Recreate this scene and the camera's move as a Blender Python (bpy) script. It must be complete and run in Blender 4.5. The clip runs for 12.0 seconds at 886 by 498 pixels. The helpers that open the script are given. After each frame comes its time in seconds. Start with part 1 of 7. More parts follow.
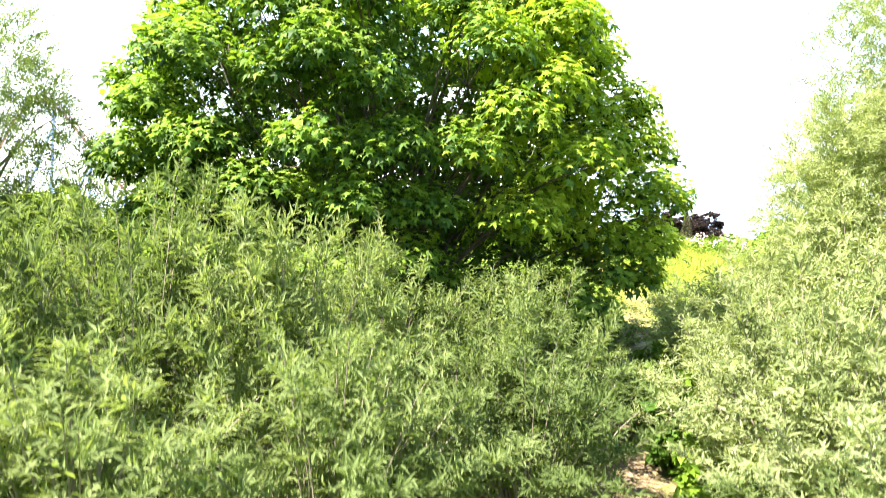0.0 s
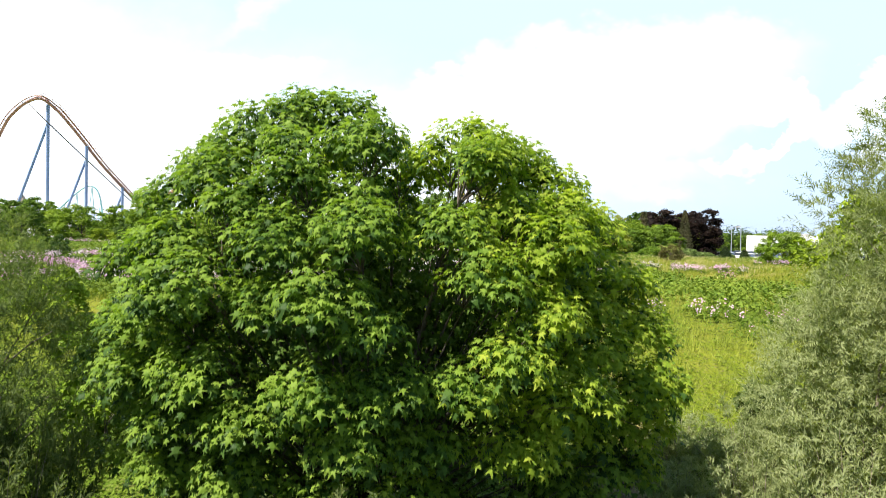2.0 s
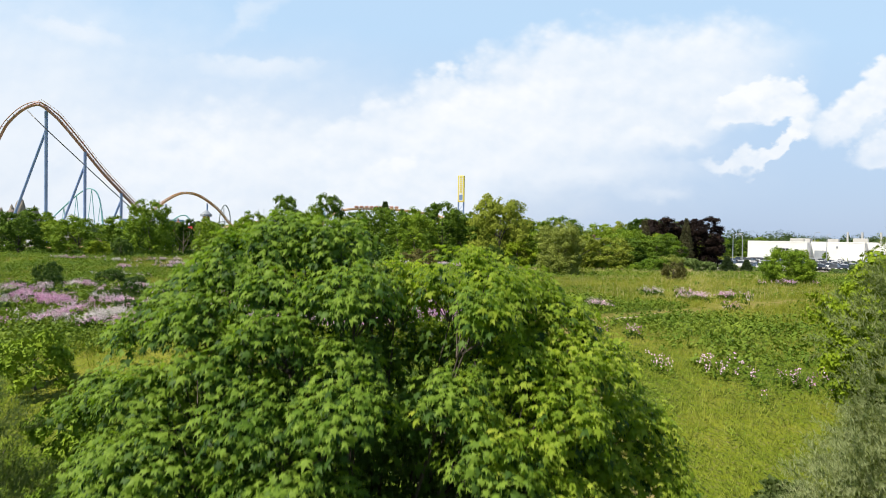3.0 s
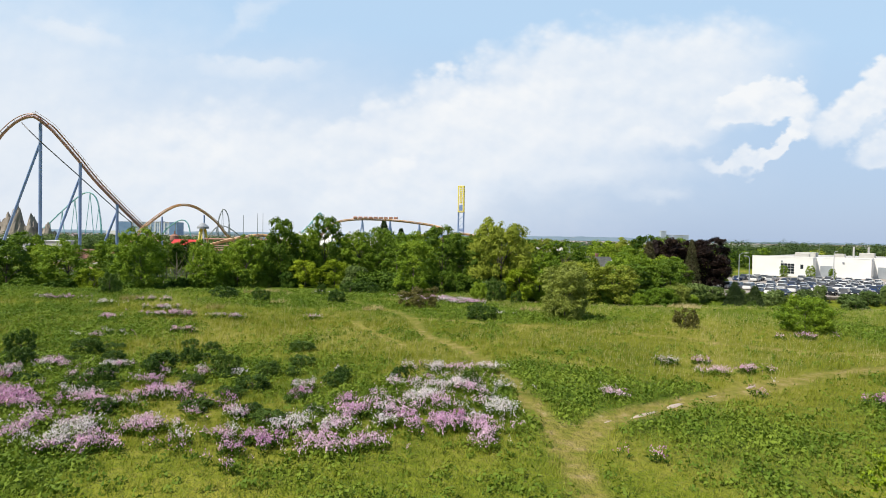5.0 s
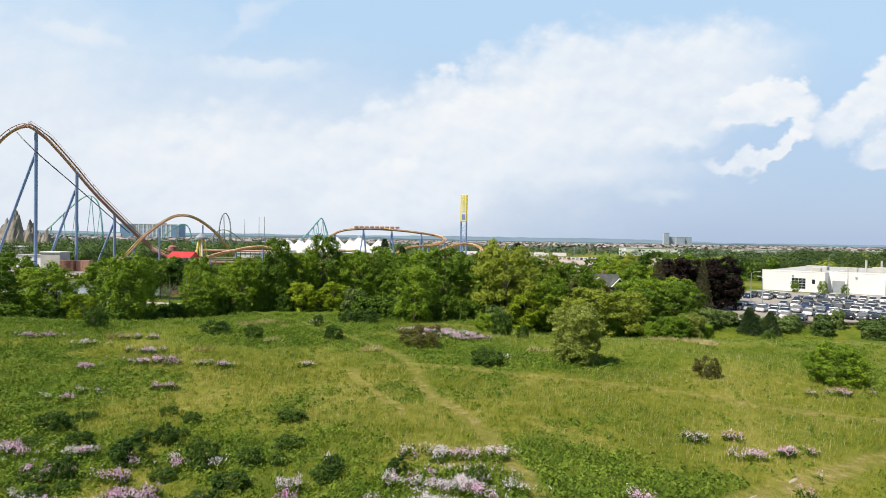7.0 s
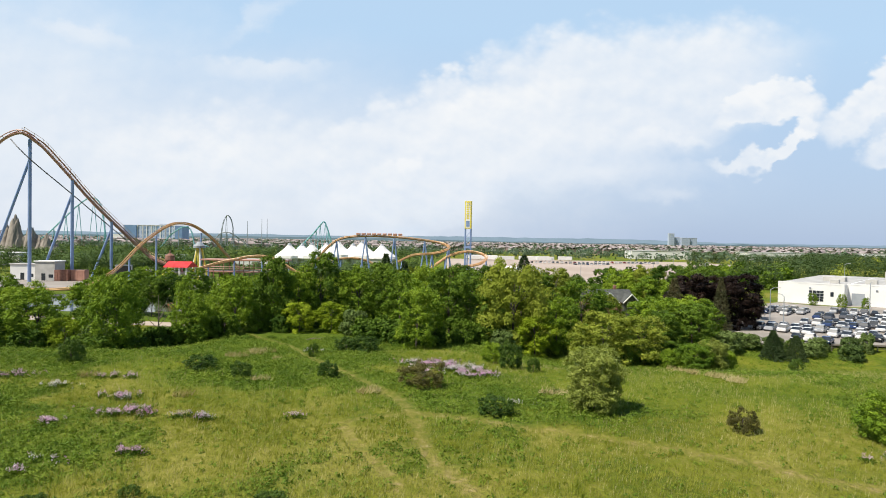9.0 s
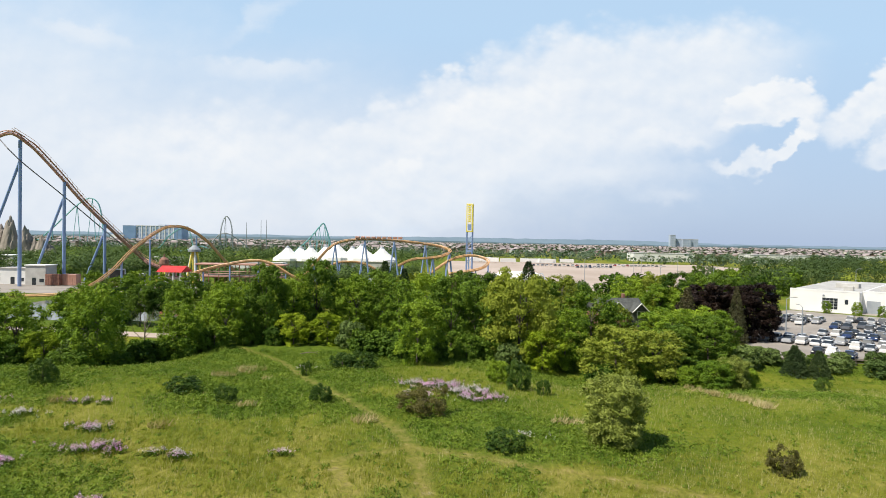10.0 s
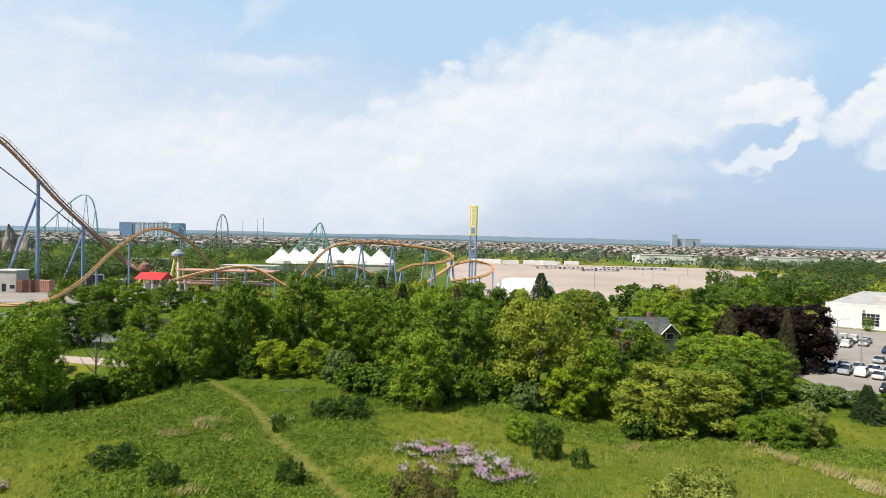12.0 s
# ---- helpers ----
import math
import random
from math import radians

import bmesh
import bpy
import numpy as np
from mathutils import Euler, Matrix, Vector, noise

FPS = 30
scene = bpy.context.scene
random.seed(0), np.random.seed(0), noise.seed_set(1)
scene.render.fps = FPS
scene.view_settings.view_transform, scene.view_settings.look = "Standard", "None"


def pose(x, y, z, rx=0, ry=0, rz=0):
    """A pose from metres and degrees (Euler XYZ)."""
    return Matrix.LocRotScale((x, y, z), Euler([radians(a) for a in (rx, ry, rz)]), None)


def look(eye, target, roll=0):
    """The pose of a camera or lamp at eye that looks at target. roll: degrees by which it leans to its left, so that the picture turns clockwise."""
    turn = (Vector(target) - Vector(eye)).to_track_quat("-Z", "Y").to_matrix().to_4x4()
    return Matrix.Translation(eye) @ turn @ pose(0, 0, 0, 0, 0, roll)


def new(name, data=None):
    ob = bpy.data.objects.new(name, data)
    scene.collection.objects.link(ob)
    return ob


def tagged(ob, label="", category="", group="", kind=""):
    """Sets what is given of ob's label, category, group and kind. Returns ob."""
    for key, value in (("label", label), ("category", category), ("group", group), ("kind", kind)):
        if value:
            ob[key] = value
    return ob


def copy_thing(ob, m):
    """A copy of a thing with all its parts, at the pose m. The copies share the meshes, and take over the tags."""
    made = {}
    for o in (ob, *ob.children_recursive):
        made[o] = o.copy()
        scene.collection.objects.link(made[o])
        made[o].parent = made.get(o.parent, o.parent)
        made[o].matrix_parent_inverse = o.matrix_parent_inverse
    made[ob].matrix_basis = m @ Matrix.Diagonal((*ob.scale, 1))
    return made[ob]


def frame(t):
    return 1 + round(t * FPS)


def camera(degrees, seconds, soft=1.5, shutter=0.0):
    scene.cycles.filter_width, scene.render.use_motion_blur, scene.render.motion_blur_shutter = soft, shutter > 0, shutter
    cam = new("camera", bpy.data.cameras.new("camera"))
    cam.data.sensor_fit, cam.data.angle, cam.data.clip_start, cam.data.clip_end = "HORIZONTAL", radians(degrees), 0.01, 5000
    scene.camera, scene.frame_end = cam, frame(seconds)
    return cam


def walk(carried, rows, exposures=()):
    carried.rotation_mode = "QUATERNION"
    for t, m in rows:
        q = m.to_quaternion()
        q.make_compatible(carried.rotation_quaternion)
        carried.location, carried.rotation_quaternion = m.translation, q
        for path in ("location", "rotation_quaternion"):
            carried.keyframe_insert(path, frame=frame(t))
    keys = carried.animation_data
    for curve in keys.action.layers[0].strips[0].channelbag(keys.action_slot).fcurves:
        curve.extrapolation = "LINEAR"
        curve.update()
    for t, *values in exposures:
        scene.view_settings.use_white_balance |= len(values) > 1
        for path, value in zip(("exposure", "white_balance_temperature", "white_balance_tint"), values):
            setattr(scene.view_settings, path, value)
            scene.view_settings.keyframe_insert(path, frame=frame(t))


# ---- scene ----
cam = camera(72.0, 12.0, 0.9, 0.35)
# seconds, eye x y z, yaw to the left of +y, pitch up, roll
ROWS = [
    (0, 0.153, 0.147, 2.519, 0.448, 0.191, 1.708),
    (0.5, 0.134, 0.091, 3.321, 0.304, -0.545, 1.560),
    (1, 0.120, 0.044, 4.079, 0.259, -0.945, 1.414),
    (1.5, 0.114, 0.059, 4.823, 0.253, -1.056, 1.278),
    (2, 0.114, 0.218, 5.603, 0.274, -1.087, 1.156),
    (2.5, 0.114, 0.565, 6.519, 0.291, -1.101, 1.053),
    (3, 0.110, 1.073, 7.569, 0.285, -1.079, 0.965),
    (3.5, 0.099, 1.715, 8.671, 0.264, -1.038, 0.898),
    (5.5, -0.108, 5.222, 13.337, 0.258, -1.039, 0.903),
    (6, -0.143, 6.295, 14.327, 0.325, -1.016, 0.909),
    (6.5, -0.176, 7.407, 15.285, 0.399, -0.997, 0.916),
    (7, -0.211, 8.570, 16.267, 0.466, -0.981, 0.919),
    (9, -0.346, 14.814, 19.524, 0.827, -1.012, 0.909),
    (9.5, -0.539, 17.473, 20.137, 0.839, -0.977, 0.955),
    (10, -0.758, 20.488, 20.780, 0.853, -0.961, 1.012),
    (10.5, -0.998, 23.905, 21.469, 0.888, -0.991, 1.080),
    (11, -1.262, 27.707, 22.247, 0.914, -1.090, 1.165),
    (11.5, -1.554, 31.916, 22.948, 0.886, -1.199, 1.255),
    (12, -1.862, 36.150, 23.348, 0.818, -1.195, 1.337),
]
EXPOSURES = [(0.0, 2.75), (0.5, 2.6), (1.0, 2.42), (1.5, 1.95), (2.0, 1.2), (2.5, 0.72), (3.0, 0.55), (4.0, 0.454), (12.0, 0.454)]
walk(cam, [(t, pose(x, y, z, 90 + pitch, 0, yaw) @ pose(0, 0, 0, 0, 0, roll)) for t, x, y, z, yaw, pitch, roll in ROWS], EXPOSURES)

# ---- sky and sun ----
SUN_AZ, SUN_EL = radians(-120), radians(55)   # azimuth from +y towards +x


def make_world():
    w = bpy.data.worlds.new("sky")
    scene.world = w
    w.use_nodes = True
    nt = w.node_tree
    N, L = nt.nodes, nt.links
    N.clear()

    def math_node(op, a, b=None, clamp=False):
        n = N.new("ShaderNodeMath")
        n.operation, n.use_clamp = op, clamp
        for i, v in enumerate((a, b)):
            if v is None:
                continue
            if isinstance(v, (int, float)):
                n.inputs[i].default_value = v
            else:
                L.new(v, n.inputs[i])
        return n.outputs[0]

    out, bg = N.new("ShaderNodeOutputWorld"), N.new("ShaderNodeBackground")
    sky = N.new("ShaderNodeTexSky")
    sky.sky_type, sky.sun_disc = "NISHITA", False
    sky.sun_elevation, sky.sun_rotation = SUN_EL, SUN_AZ
    sky.dust_density, sky.air_density, sky.ozone_density = 1.6, 1.0, 1.2
    tc = N.new("ShaderNodeTexCoord")
    sep = N.new("ShaderNodeSeparateXYZ")
    L.new(tc.outputs["Generated"], sep.inputs[0])
    x, y, z = sep.outputs
    dist = math_node("MAXIMUM", math_node("ABSOLUTE", y), 0.12)
    u, v = math_node("DIVIDE", x, dist), math_node("DIVIDE", z, dist)
    flat = N.new("ShaderNodeCombineXYZ")
    L.new(u, flat.inputs[0]), L.new(math_node("MULTIPLY", v, 1.35), flat.inputs[1]), L.new(math_node("SIGN", y), flat.inputs[2])

    def fbm(scale, detail, rough, shift=0.0, distort=0.0):
        mp = N.new("ShaderNodeMapping")
        mp.inputs["Location"].default_value = (shift, shift * 0.7, shift)
        L.new(flat.outputs[0], mp.inputs[0])
        n = N.new("ShaderNodeTexNoise")
        n.inputs["Scale"].default_value, n.inputs["Detail"].default_value = scale, detail
        n.inputs["Roughness"].default_value, n.inputs["Distortion"].default_value = rough, distort
        L.new(mp.outputs[0], n.inputs["Vector"])
        return n.outputs[0]

    rag = math_node("SUBTRACT", fbm(4.0, 6, 0.55, 2.3, 0.2), 0.5)
    fine = math_node("SUBTRACT", fbm(15.0, 7, 0.6, 5.1), 0.5)
    fine_up = math_node("SUBTRACT", fbm(13.0, 7, 0.6, 7.7), 0.5)
    rag_up = math_node("SUBTRACT", fbm(3.4, 5, 0.55, 11.9), 0.5)
    broad = math_node("SUBTRACT", fbm(6.5, 6, 0.6, 14.2), 0.5)

    def puffs(vec):
        n = N.new("ShaderNodeTexVoronoi")
        n.feature = "SMOOTH_F1"
        n.inputs["Scale"].default_value, n.inputs["Detail"].default_value = 13.0, 3.0
        n.inputs["Roughness"].default_value, n.inputs["Smoothness"].default_value = 0.55, 0.6
        L.new(vec, n.inputs["Vector"])
        return n.outputs["Distance"]

    # light from above and the left on the billows
    toward = N.new("ShaderNodeVectorMath")
    toward.operation = "ADD"
    toward.inputs[1].default_value = (-0.009, 0.02, 0.0)
    L.new(flat.outputs[0], toward.inputs[0])
    puff = puffs(flat.outputs[0])
    relief = math_node("SUBTRACT", puffs(toward.outputs[0]), puff)
    heap = math_node("SUBTRACT", 0.42, puff)
    # crisp clouds follow the billows, veils the slow drift
    cu_ = math_node("ADD", u, math_node("ADD", math_node("MULTIPLY", fine, 0.05), math_node("MULTIPLY", rag, 0.07)))
    cv_ = math_node("ADD", v, math_node("ADD", math_node("MULTIPLY", heap, -0.05), math_node("ADD", math_node("MULTIPLY", fine_up, 0.045), math_node("MULTIPLY", rag_up, 0.03))))
    su_ = math_node("ADD", u, math_node("ADD", math_node("MULTIPLY", rag, 0.3), math_node("MULTIPLY", fine, 0.06)))
    sv_ = math_node("ADD", v, math_node("ADD", math_node("MULTIPLY", rag_up, 0.13), math_node("MULTIPLY", fine_up, 0.05)))
    # veils and banks, the farthest first: centre, half width, height above and below it (tangent plane ahead), tilt, edge, cover, crisp
    banks = [(-0.5, 0.1, 0.75, 0.2, 0.3, 0.0, 0.8, 0.85, 0), (-0.72, 0.31, 0.3, 0.1, 0.16, -0.05, 0.9, 0.6, 0), (0.05, 0.12, 0.45, 0.1, 0.1, 0.0, 0.9, 0.3, 0), (-0.34, 0.355, 0.06, 0.022, 0.03, 0.7, 0.8, 0.4, 0),
             (-0.61, 0.325, 0.09, 0.014, 0.026, -0.12, 0.7, 0.6, 0), (-0.31, 0.277, 0.12, 0.012, 0.02, 0.0, 0.8, 0.5, 0), (-0.44, 0.17, 0.27, 0.075, 0.15, 0.02, 0.6, 0.7, 1), (-0.4, 0.178, 0.085, 0.035, 0.05, 0.1, 0.6, 0.45, 2),
             (0.21, 0.262, 0.36, 0.115, 0.15, 0.2, 0.36, 0.9, 1), (-0.03, 0.19, 0.235, 0.085, 0.15, 0.32, 0.26, 0.9, 1), (-0.01, 0.29, 0.05, 0.035, 0.06, 0.1, 0.4, 0.75, 2), (-0.075, 0.142, 0.05, 0.018, 0.024, 0.0, 0.6, 0.7, 2), (0.08, 0.115, 0.045, 0.012, 0.02, 0.8, 0.7, 0.5, 0),
             (0.35, 0.195, 0.075, 0.016, 0.022, 0.0, 0.7, 0.6, 1), (0.27, 0.11, 0.16, 0.015, 0.03, 0.0, 0.9, 0.45, 0), (0.7, 0.27, 0.12, 0.045, 0.06, 0.35, 0.3, 0.93, 2), (0.525, 0.265, 0.075, 0.036, 0.04, 0.0, 0.25, 0.97, 2), (0.465, 0.246, 0.05, 0.022, 0.03, 0.35, 0.3, 0.9, 2),
             (0.572, 0.212, 0.026, 0.034, 0.03, 0.2, 0.3, 0.95, 2), (0.535, 0.18, 0.055, 0.018, 0.02, 0.55, 0.35, 0.9, 2), (0.46, 0.16, 0.05, 0.014, 0.018, 0.2, 0.5, 0.75, 2), (0.7, 0.185, 0.04, 0.03, 0.03, 0.2, 0.5, 0.8, 2), (0.38, 0.079, 0.05, 0.012, 0.015, 0.0, 0.9, 0.35, 0)]
    # ahead the banks, elsewhere scattered cloud of the same kind
    ahead = math_node("MULTIPLY", math_node("GREATER_THAN", y, 0.25), math_node("LESS_THAN", v, 0.6))
    free = N.new("ShaderNodeMapRange")
    free.interpolation_type = "SMOOTHSTEP"
    L.new(fbm(1.6, 6, 0.6, 9.0), free.inputs[0])
    free.inputs[1].default_value, free.inputs[2].default_value = 0.56, 0.8
    clear, lit = math_node("SUBTRACT", 1.0, math_node("MULTIPLY", free.outputs[0], math_node("SUBTRACT", 1.0, ahead))), math_node("ADD", 0.75, math_node("MULTIPLY", relief, 0.6))
    for bu, bv, a, top, bottom, tilt, edge, power, crisp in banks:
        du, dv = math_node("SUBTRACT", cu_ if crisp else su_, bu), math_node("SUBTRACT", cv_ if crisp else sv_, bv)
        dv = math_node("SUBTRACT", dv, math_node("MULTIPLY", du, tilt))
        dv = math_node("MAXIMUM", math_node("DIVIDE", dv, top), math_node("DIVIDE", dv, -bottom))
        q = math_node("SQRT", math_node("ADD", math_node("POWER", math_node("ABSOLUTE", math_node("DIVIDE", du, a)), 2.0), math_node("POWER", dv, 2.0)))
        grow = N.new("ShaderNodeMapRange")
        grow.interpolation_type = "SMOOTHSTEP"
        L.new(q, grow.inputs[0])
        grow.inputs[1].default_value, grow.inputs[2].default_value = 1.0 + edge * 0.4, 1.0 - edge
        grow.inputs[3].default_value, grow.inputs[4].default_value = 0.0, power
        patchy = math_node("MULTIPLY", grow.outputs[0], math_node("ADD", 0.95, math_node("MULTIPLY", broad, (0.9, 0.5, 0.2)[crisp])), clamp=True)
        alpha = math_node("MULTIPLY", patchy, ahead)
        # crisp heads are white above and greyer towards their foot
        glow = math_node("SUBTRACT", math_node("ADD", (0.74, 0.8, 0.97)[crisp], math_node("MULTIPLY", relief, (0.1, 0.4, 0.7)[crisp])), math_node("MULTIPLY", math_node("SUBTRACT", bv + 0.7 * top, v), (0.2, 0.9, 2.5)[crisp]), clamp=True)
        keep = math_node("SUBTRACT", 1.0, alpha)
        lit = math_node("ADD", math_node("MULTIPLY", lit, keep), math_node("MULTIPLY", glow, alpha))
        clear = math_node("MULTIPLY", clear, keep)
    cover = math_node("SUBTRACT", 1.0, clear, clamp=True)
    shade = N.new("ShaderNodeMix")
    shade.data_type = "RGBA"
    L.new(lit, shade.inputs[0])
    shade.inputs[6].default_value = (6.1, 7.3, 8.9, 1)
    shade.inputs[7].default_value = (9.2, 9.4, 9.6, 1)
    pale = N.new("ShaderNodeMix")
    pale.data_type, pale.blend_type = "RGBA", "MIX"
    pale.inputs[0].default_value = 0.85
    high = N.new("ShaderNodeMix")
    high.data_type = "RGBA"
    L.new(math_node("MULTIPLY", v, 3.0, clamp=True), high.inputs[0])
    high.inputs[6].default_value, high.inputs[7].default_value = (4.9, 6.1, 8.2, 1), (5.5, 7.6, 9.9, 1)
    zen = N.new("ShaderNodeMix")
    zen.data_type = "RGBA"
    L.new(math_node("MULTIPLY", math_node("SUBTRACT", z, 0.36), 3.0, clamp=True), zen.inputs[0])
    L.new(high.outputs[2], zen.inputs[6])
    zen.inputs[7].default_value = (1.7, 3.1, 6.2, 1)
    L.new(zen.outputs[2], pale.inputs[7])
    L.new(sky.outputs[0], pale.inputs[6])
    mix = N.new("ShaderNodeMix")
    mix.data_type = "RGBA"
    L.new(cover, mix.inputs[0]), L.new(pale.outputs[2], mix.inputs[6]), L.new(shade.outputs[2], mix.inputs[7])
    turn = N.new("ShaderNodeMapRange")
    turn.interpolation_type = "SMOOTHSTEP"
    L.new(y, turn.inputs[0])
    turn.inputs[1].default_value, turn.inputs[2].default_value = -0.4, 0.55
    turn.inputs[3].default_value, turn.inputs[4].default_value = 0.5, 1.0
    deep = N.new("ShaderNodeVectorMath")
    deep.operation = "SCALE"
    L.new(mix.outputs[2], deep.inputs[0]), L.new(turn.outputs[0], deep.inputs[3])
    L.new(deep.outputs[0], bg.inputs[0])
    bg.inputs[1].default_value = 0.073
    L.new(bg.outputs[0], out.inputs[0])


make_world()
lamp = bpy.data.lights.new("sun", "SUN")
lamp.energy, lamp.angle, lamp.color = 4.5, radians(0.6), (1.0, 0.93, 0.82)
sun = new("sun", lamp)
sun_from = Vector((math.sin(SUN_AZ) * math.cos(SUN_EL), math.cos(SUN_AZ) * math.cos(SUN_EL), math.sin(SUN_EL)))
sun.matrix_world = look(sun_from * 50 + Vector((0, 40, 0)), (0, 40, 0))

rng = np.random.default_rng(7)


# ---- materials ----
def material(name, rough=0.8, metal=0.0):
    m = bpy.data.materials.new(name)
    m.use_nodes = True
    b = m.node_tree.nodes["Principled BSDF"]
    b.inputs["Roughness"].default_value, b.inputs["Metallic"].default_value = rough, metal
    return m, m.node_tree.nodes, m.node_tree.links, b


def ramp(N, stops):
    r = N.new("ShaderNodeValToRGB")
    while len(r.color_ramp.elements) < len(stops):
        r.color_ramp.elements.new(0.5)
    for e, (p, c) in zip(r.color_ramp.elements, stops):
        e.position, e.color = p, (*c, 1)
    return r


def noise_tex(N, L, scale, detail=5, space="Object"):
    tc, n = N.new("ShaderNodeTexCoord"), N.new("ShaderNodeTexNoise")
    n.inputs["Scale"].default_value, n.inputs["Detail"].default_value = scale, detail
    L.new(tc.outputs[space], n.inputs["Vector"])
    return n


def rough_mat(name, a, b, scale=3.0, rough=0.8, metal=0.0, bump=0.2, fine=30.0):
    """A surface mottled between two colours at two scales, with slight relief."""
    m, N, L, s = material(name, rough, metal)
    n1, n2 = noise_tex(N, L, scale), noise_tex(N, L, fine)
    mx = N.new("ShaderNodeMath")
    mx.operation = "MULTIPLY_ADD"
    mx.inputs[1].default_value = 0.4
    L.new(n2.outputs[0], mx.inputs[0]), L.new(n1.outputs[0], mx.inputs[2])
    r = ramp(N, [(0.5, a), (0.9, b)])
    L.new(mx.outputs[0], r.inputs[0]), L.new(r.outputs[0], s.inputs["Base Color"])
    bp = N.new("ShaderNodeBump")
    bp.inputs["Strength"].default_value = bump
    L.new(n2.outputs[0], bp.inputs["Height"]), L.new(bp.outputs[0], s.inputs["Normal"])
    return m


def leaf_mat(name, a, b, c, glow=0.35, rough=0.5, spread=0.5, each=0.3):
    """Leaves that differ one by one and let light through."""
    m, N, L, s = material(name, rough)
    geo, info = N.new("ShaderNodeNewGeometry"), N.new("ShaderNodeObjectInfo")
    n = noise_tex(N, L, spread, 6)
    n.inputs["Roughness"].default_value = 0.65
    ad = N.new("ShaderNodeMath")
    ad.operation = "MULTIPLY_ADD"
    ad.inputs[1].default_value = each
    L.new(geo.outputs["Random Per Island"], ad.inputs[0]), L.new(n.outputs[0], ad.inputs[2])
    ad2 = N.new("ShaderNodeMath")
    ad2.operation = "MULTIPLY_ADD"
    ad2.inputs[1].default_value = 0.32
    L.new(info.outputs["Random"], ad2.inputs[0]), L.new(ad.outputs[0], ad2.inputs[2])
    r = ramp(N, [(0.52, a), (0.76, b), (0.98, c)])
    L.new(ad2.outputs[0], r.inputs[0])
    s.inputs["Specular IOR Level"].default_value = 0.12
    tr, mix = N.new("ShaderNodeBsdfTranslucent"), N.new("ShaderNodeMixShader")
    mix.inputs[0].default_value = glow
    bright = N.new("ShaderNodeMix")
    bright.data_type, bright.blend_type = "RGBA", "MULTIPLY"
    bright.inputs[0].default_value, bright.inputs[7].default_value = 1.0, (1.5, 1.55, 0.7, 1)
    L.new(r.outputs[0], s.inputs["Base Color"]), L.new(r.outputs[0], bright.inputs[6]), L.new(bright.outputs[2], tr.inputs[0])
    L.new(s.outputs[0], mix.inputs[1]), L.new(tr.outputs[0], mix.inputs[2])
    L.new(mix.outputs[0], N["Material Output"].inputs[0])
    return m


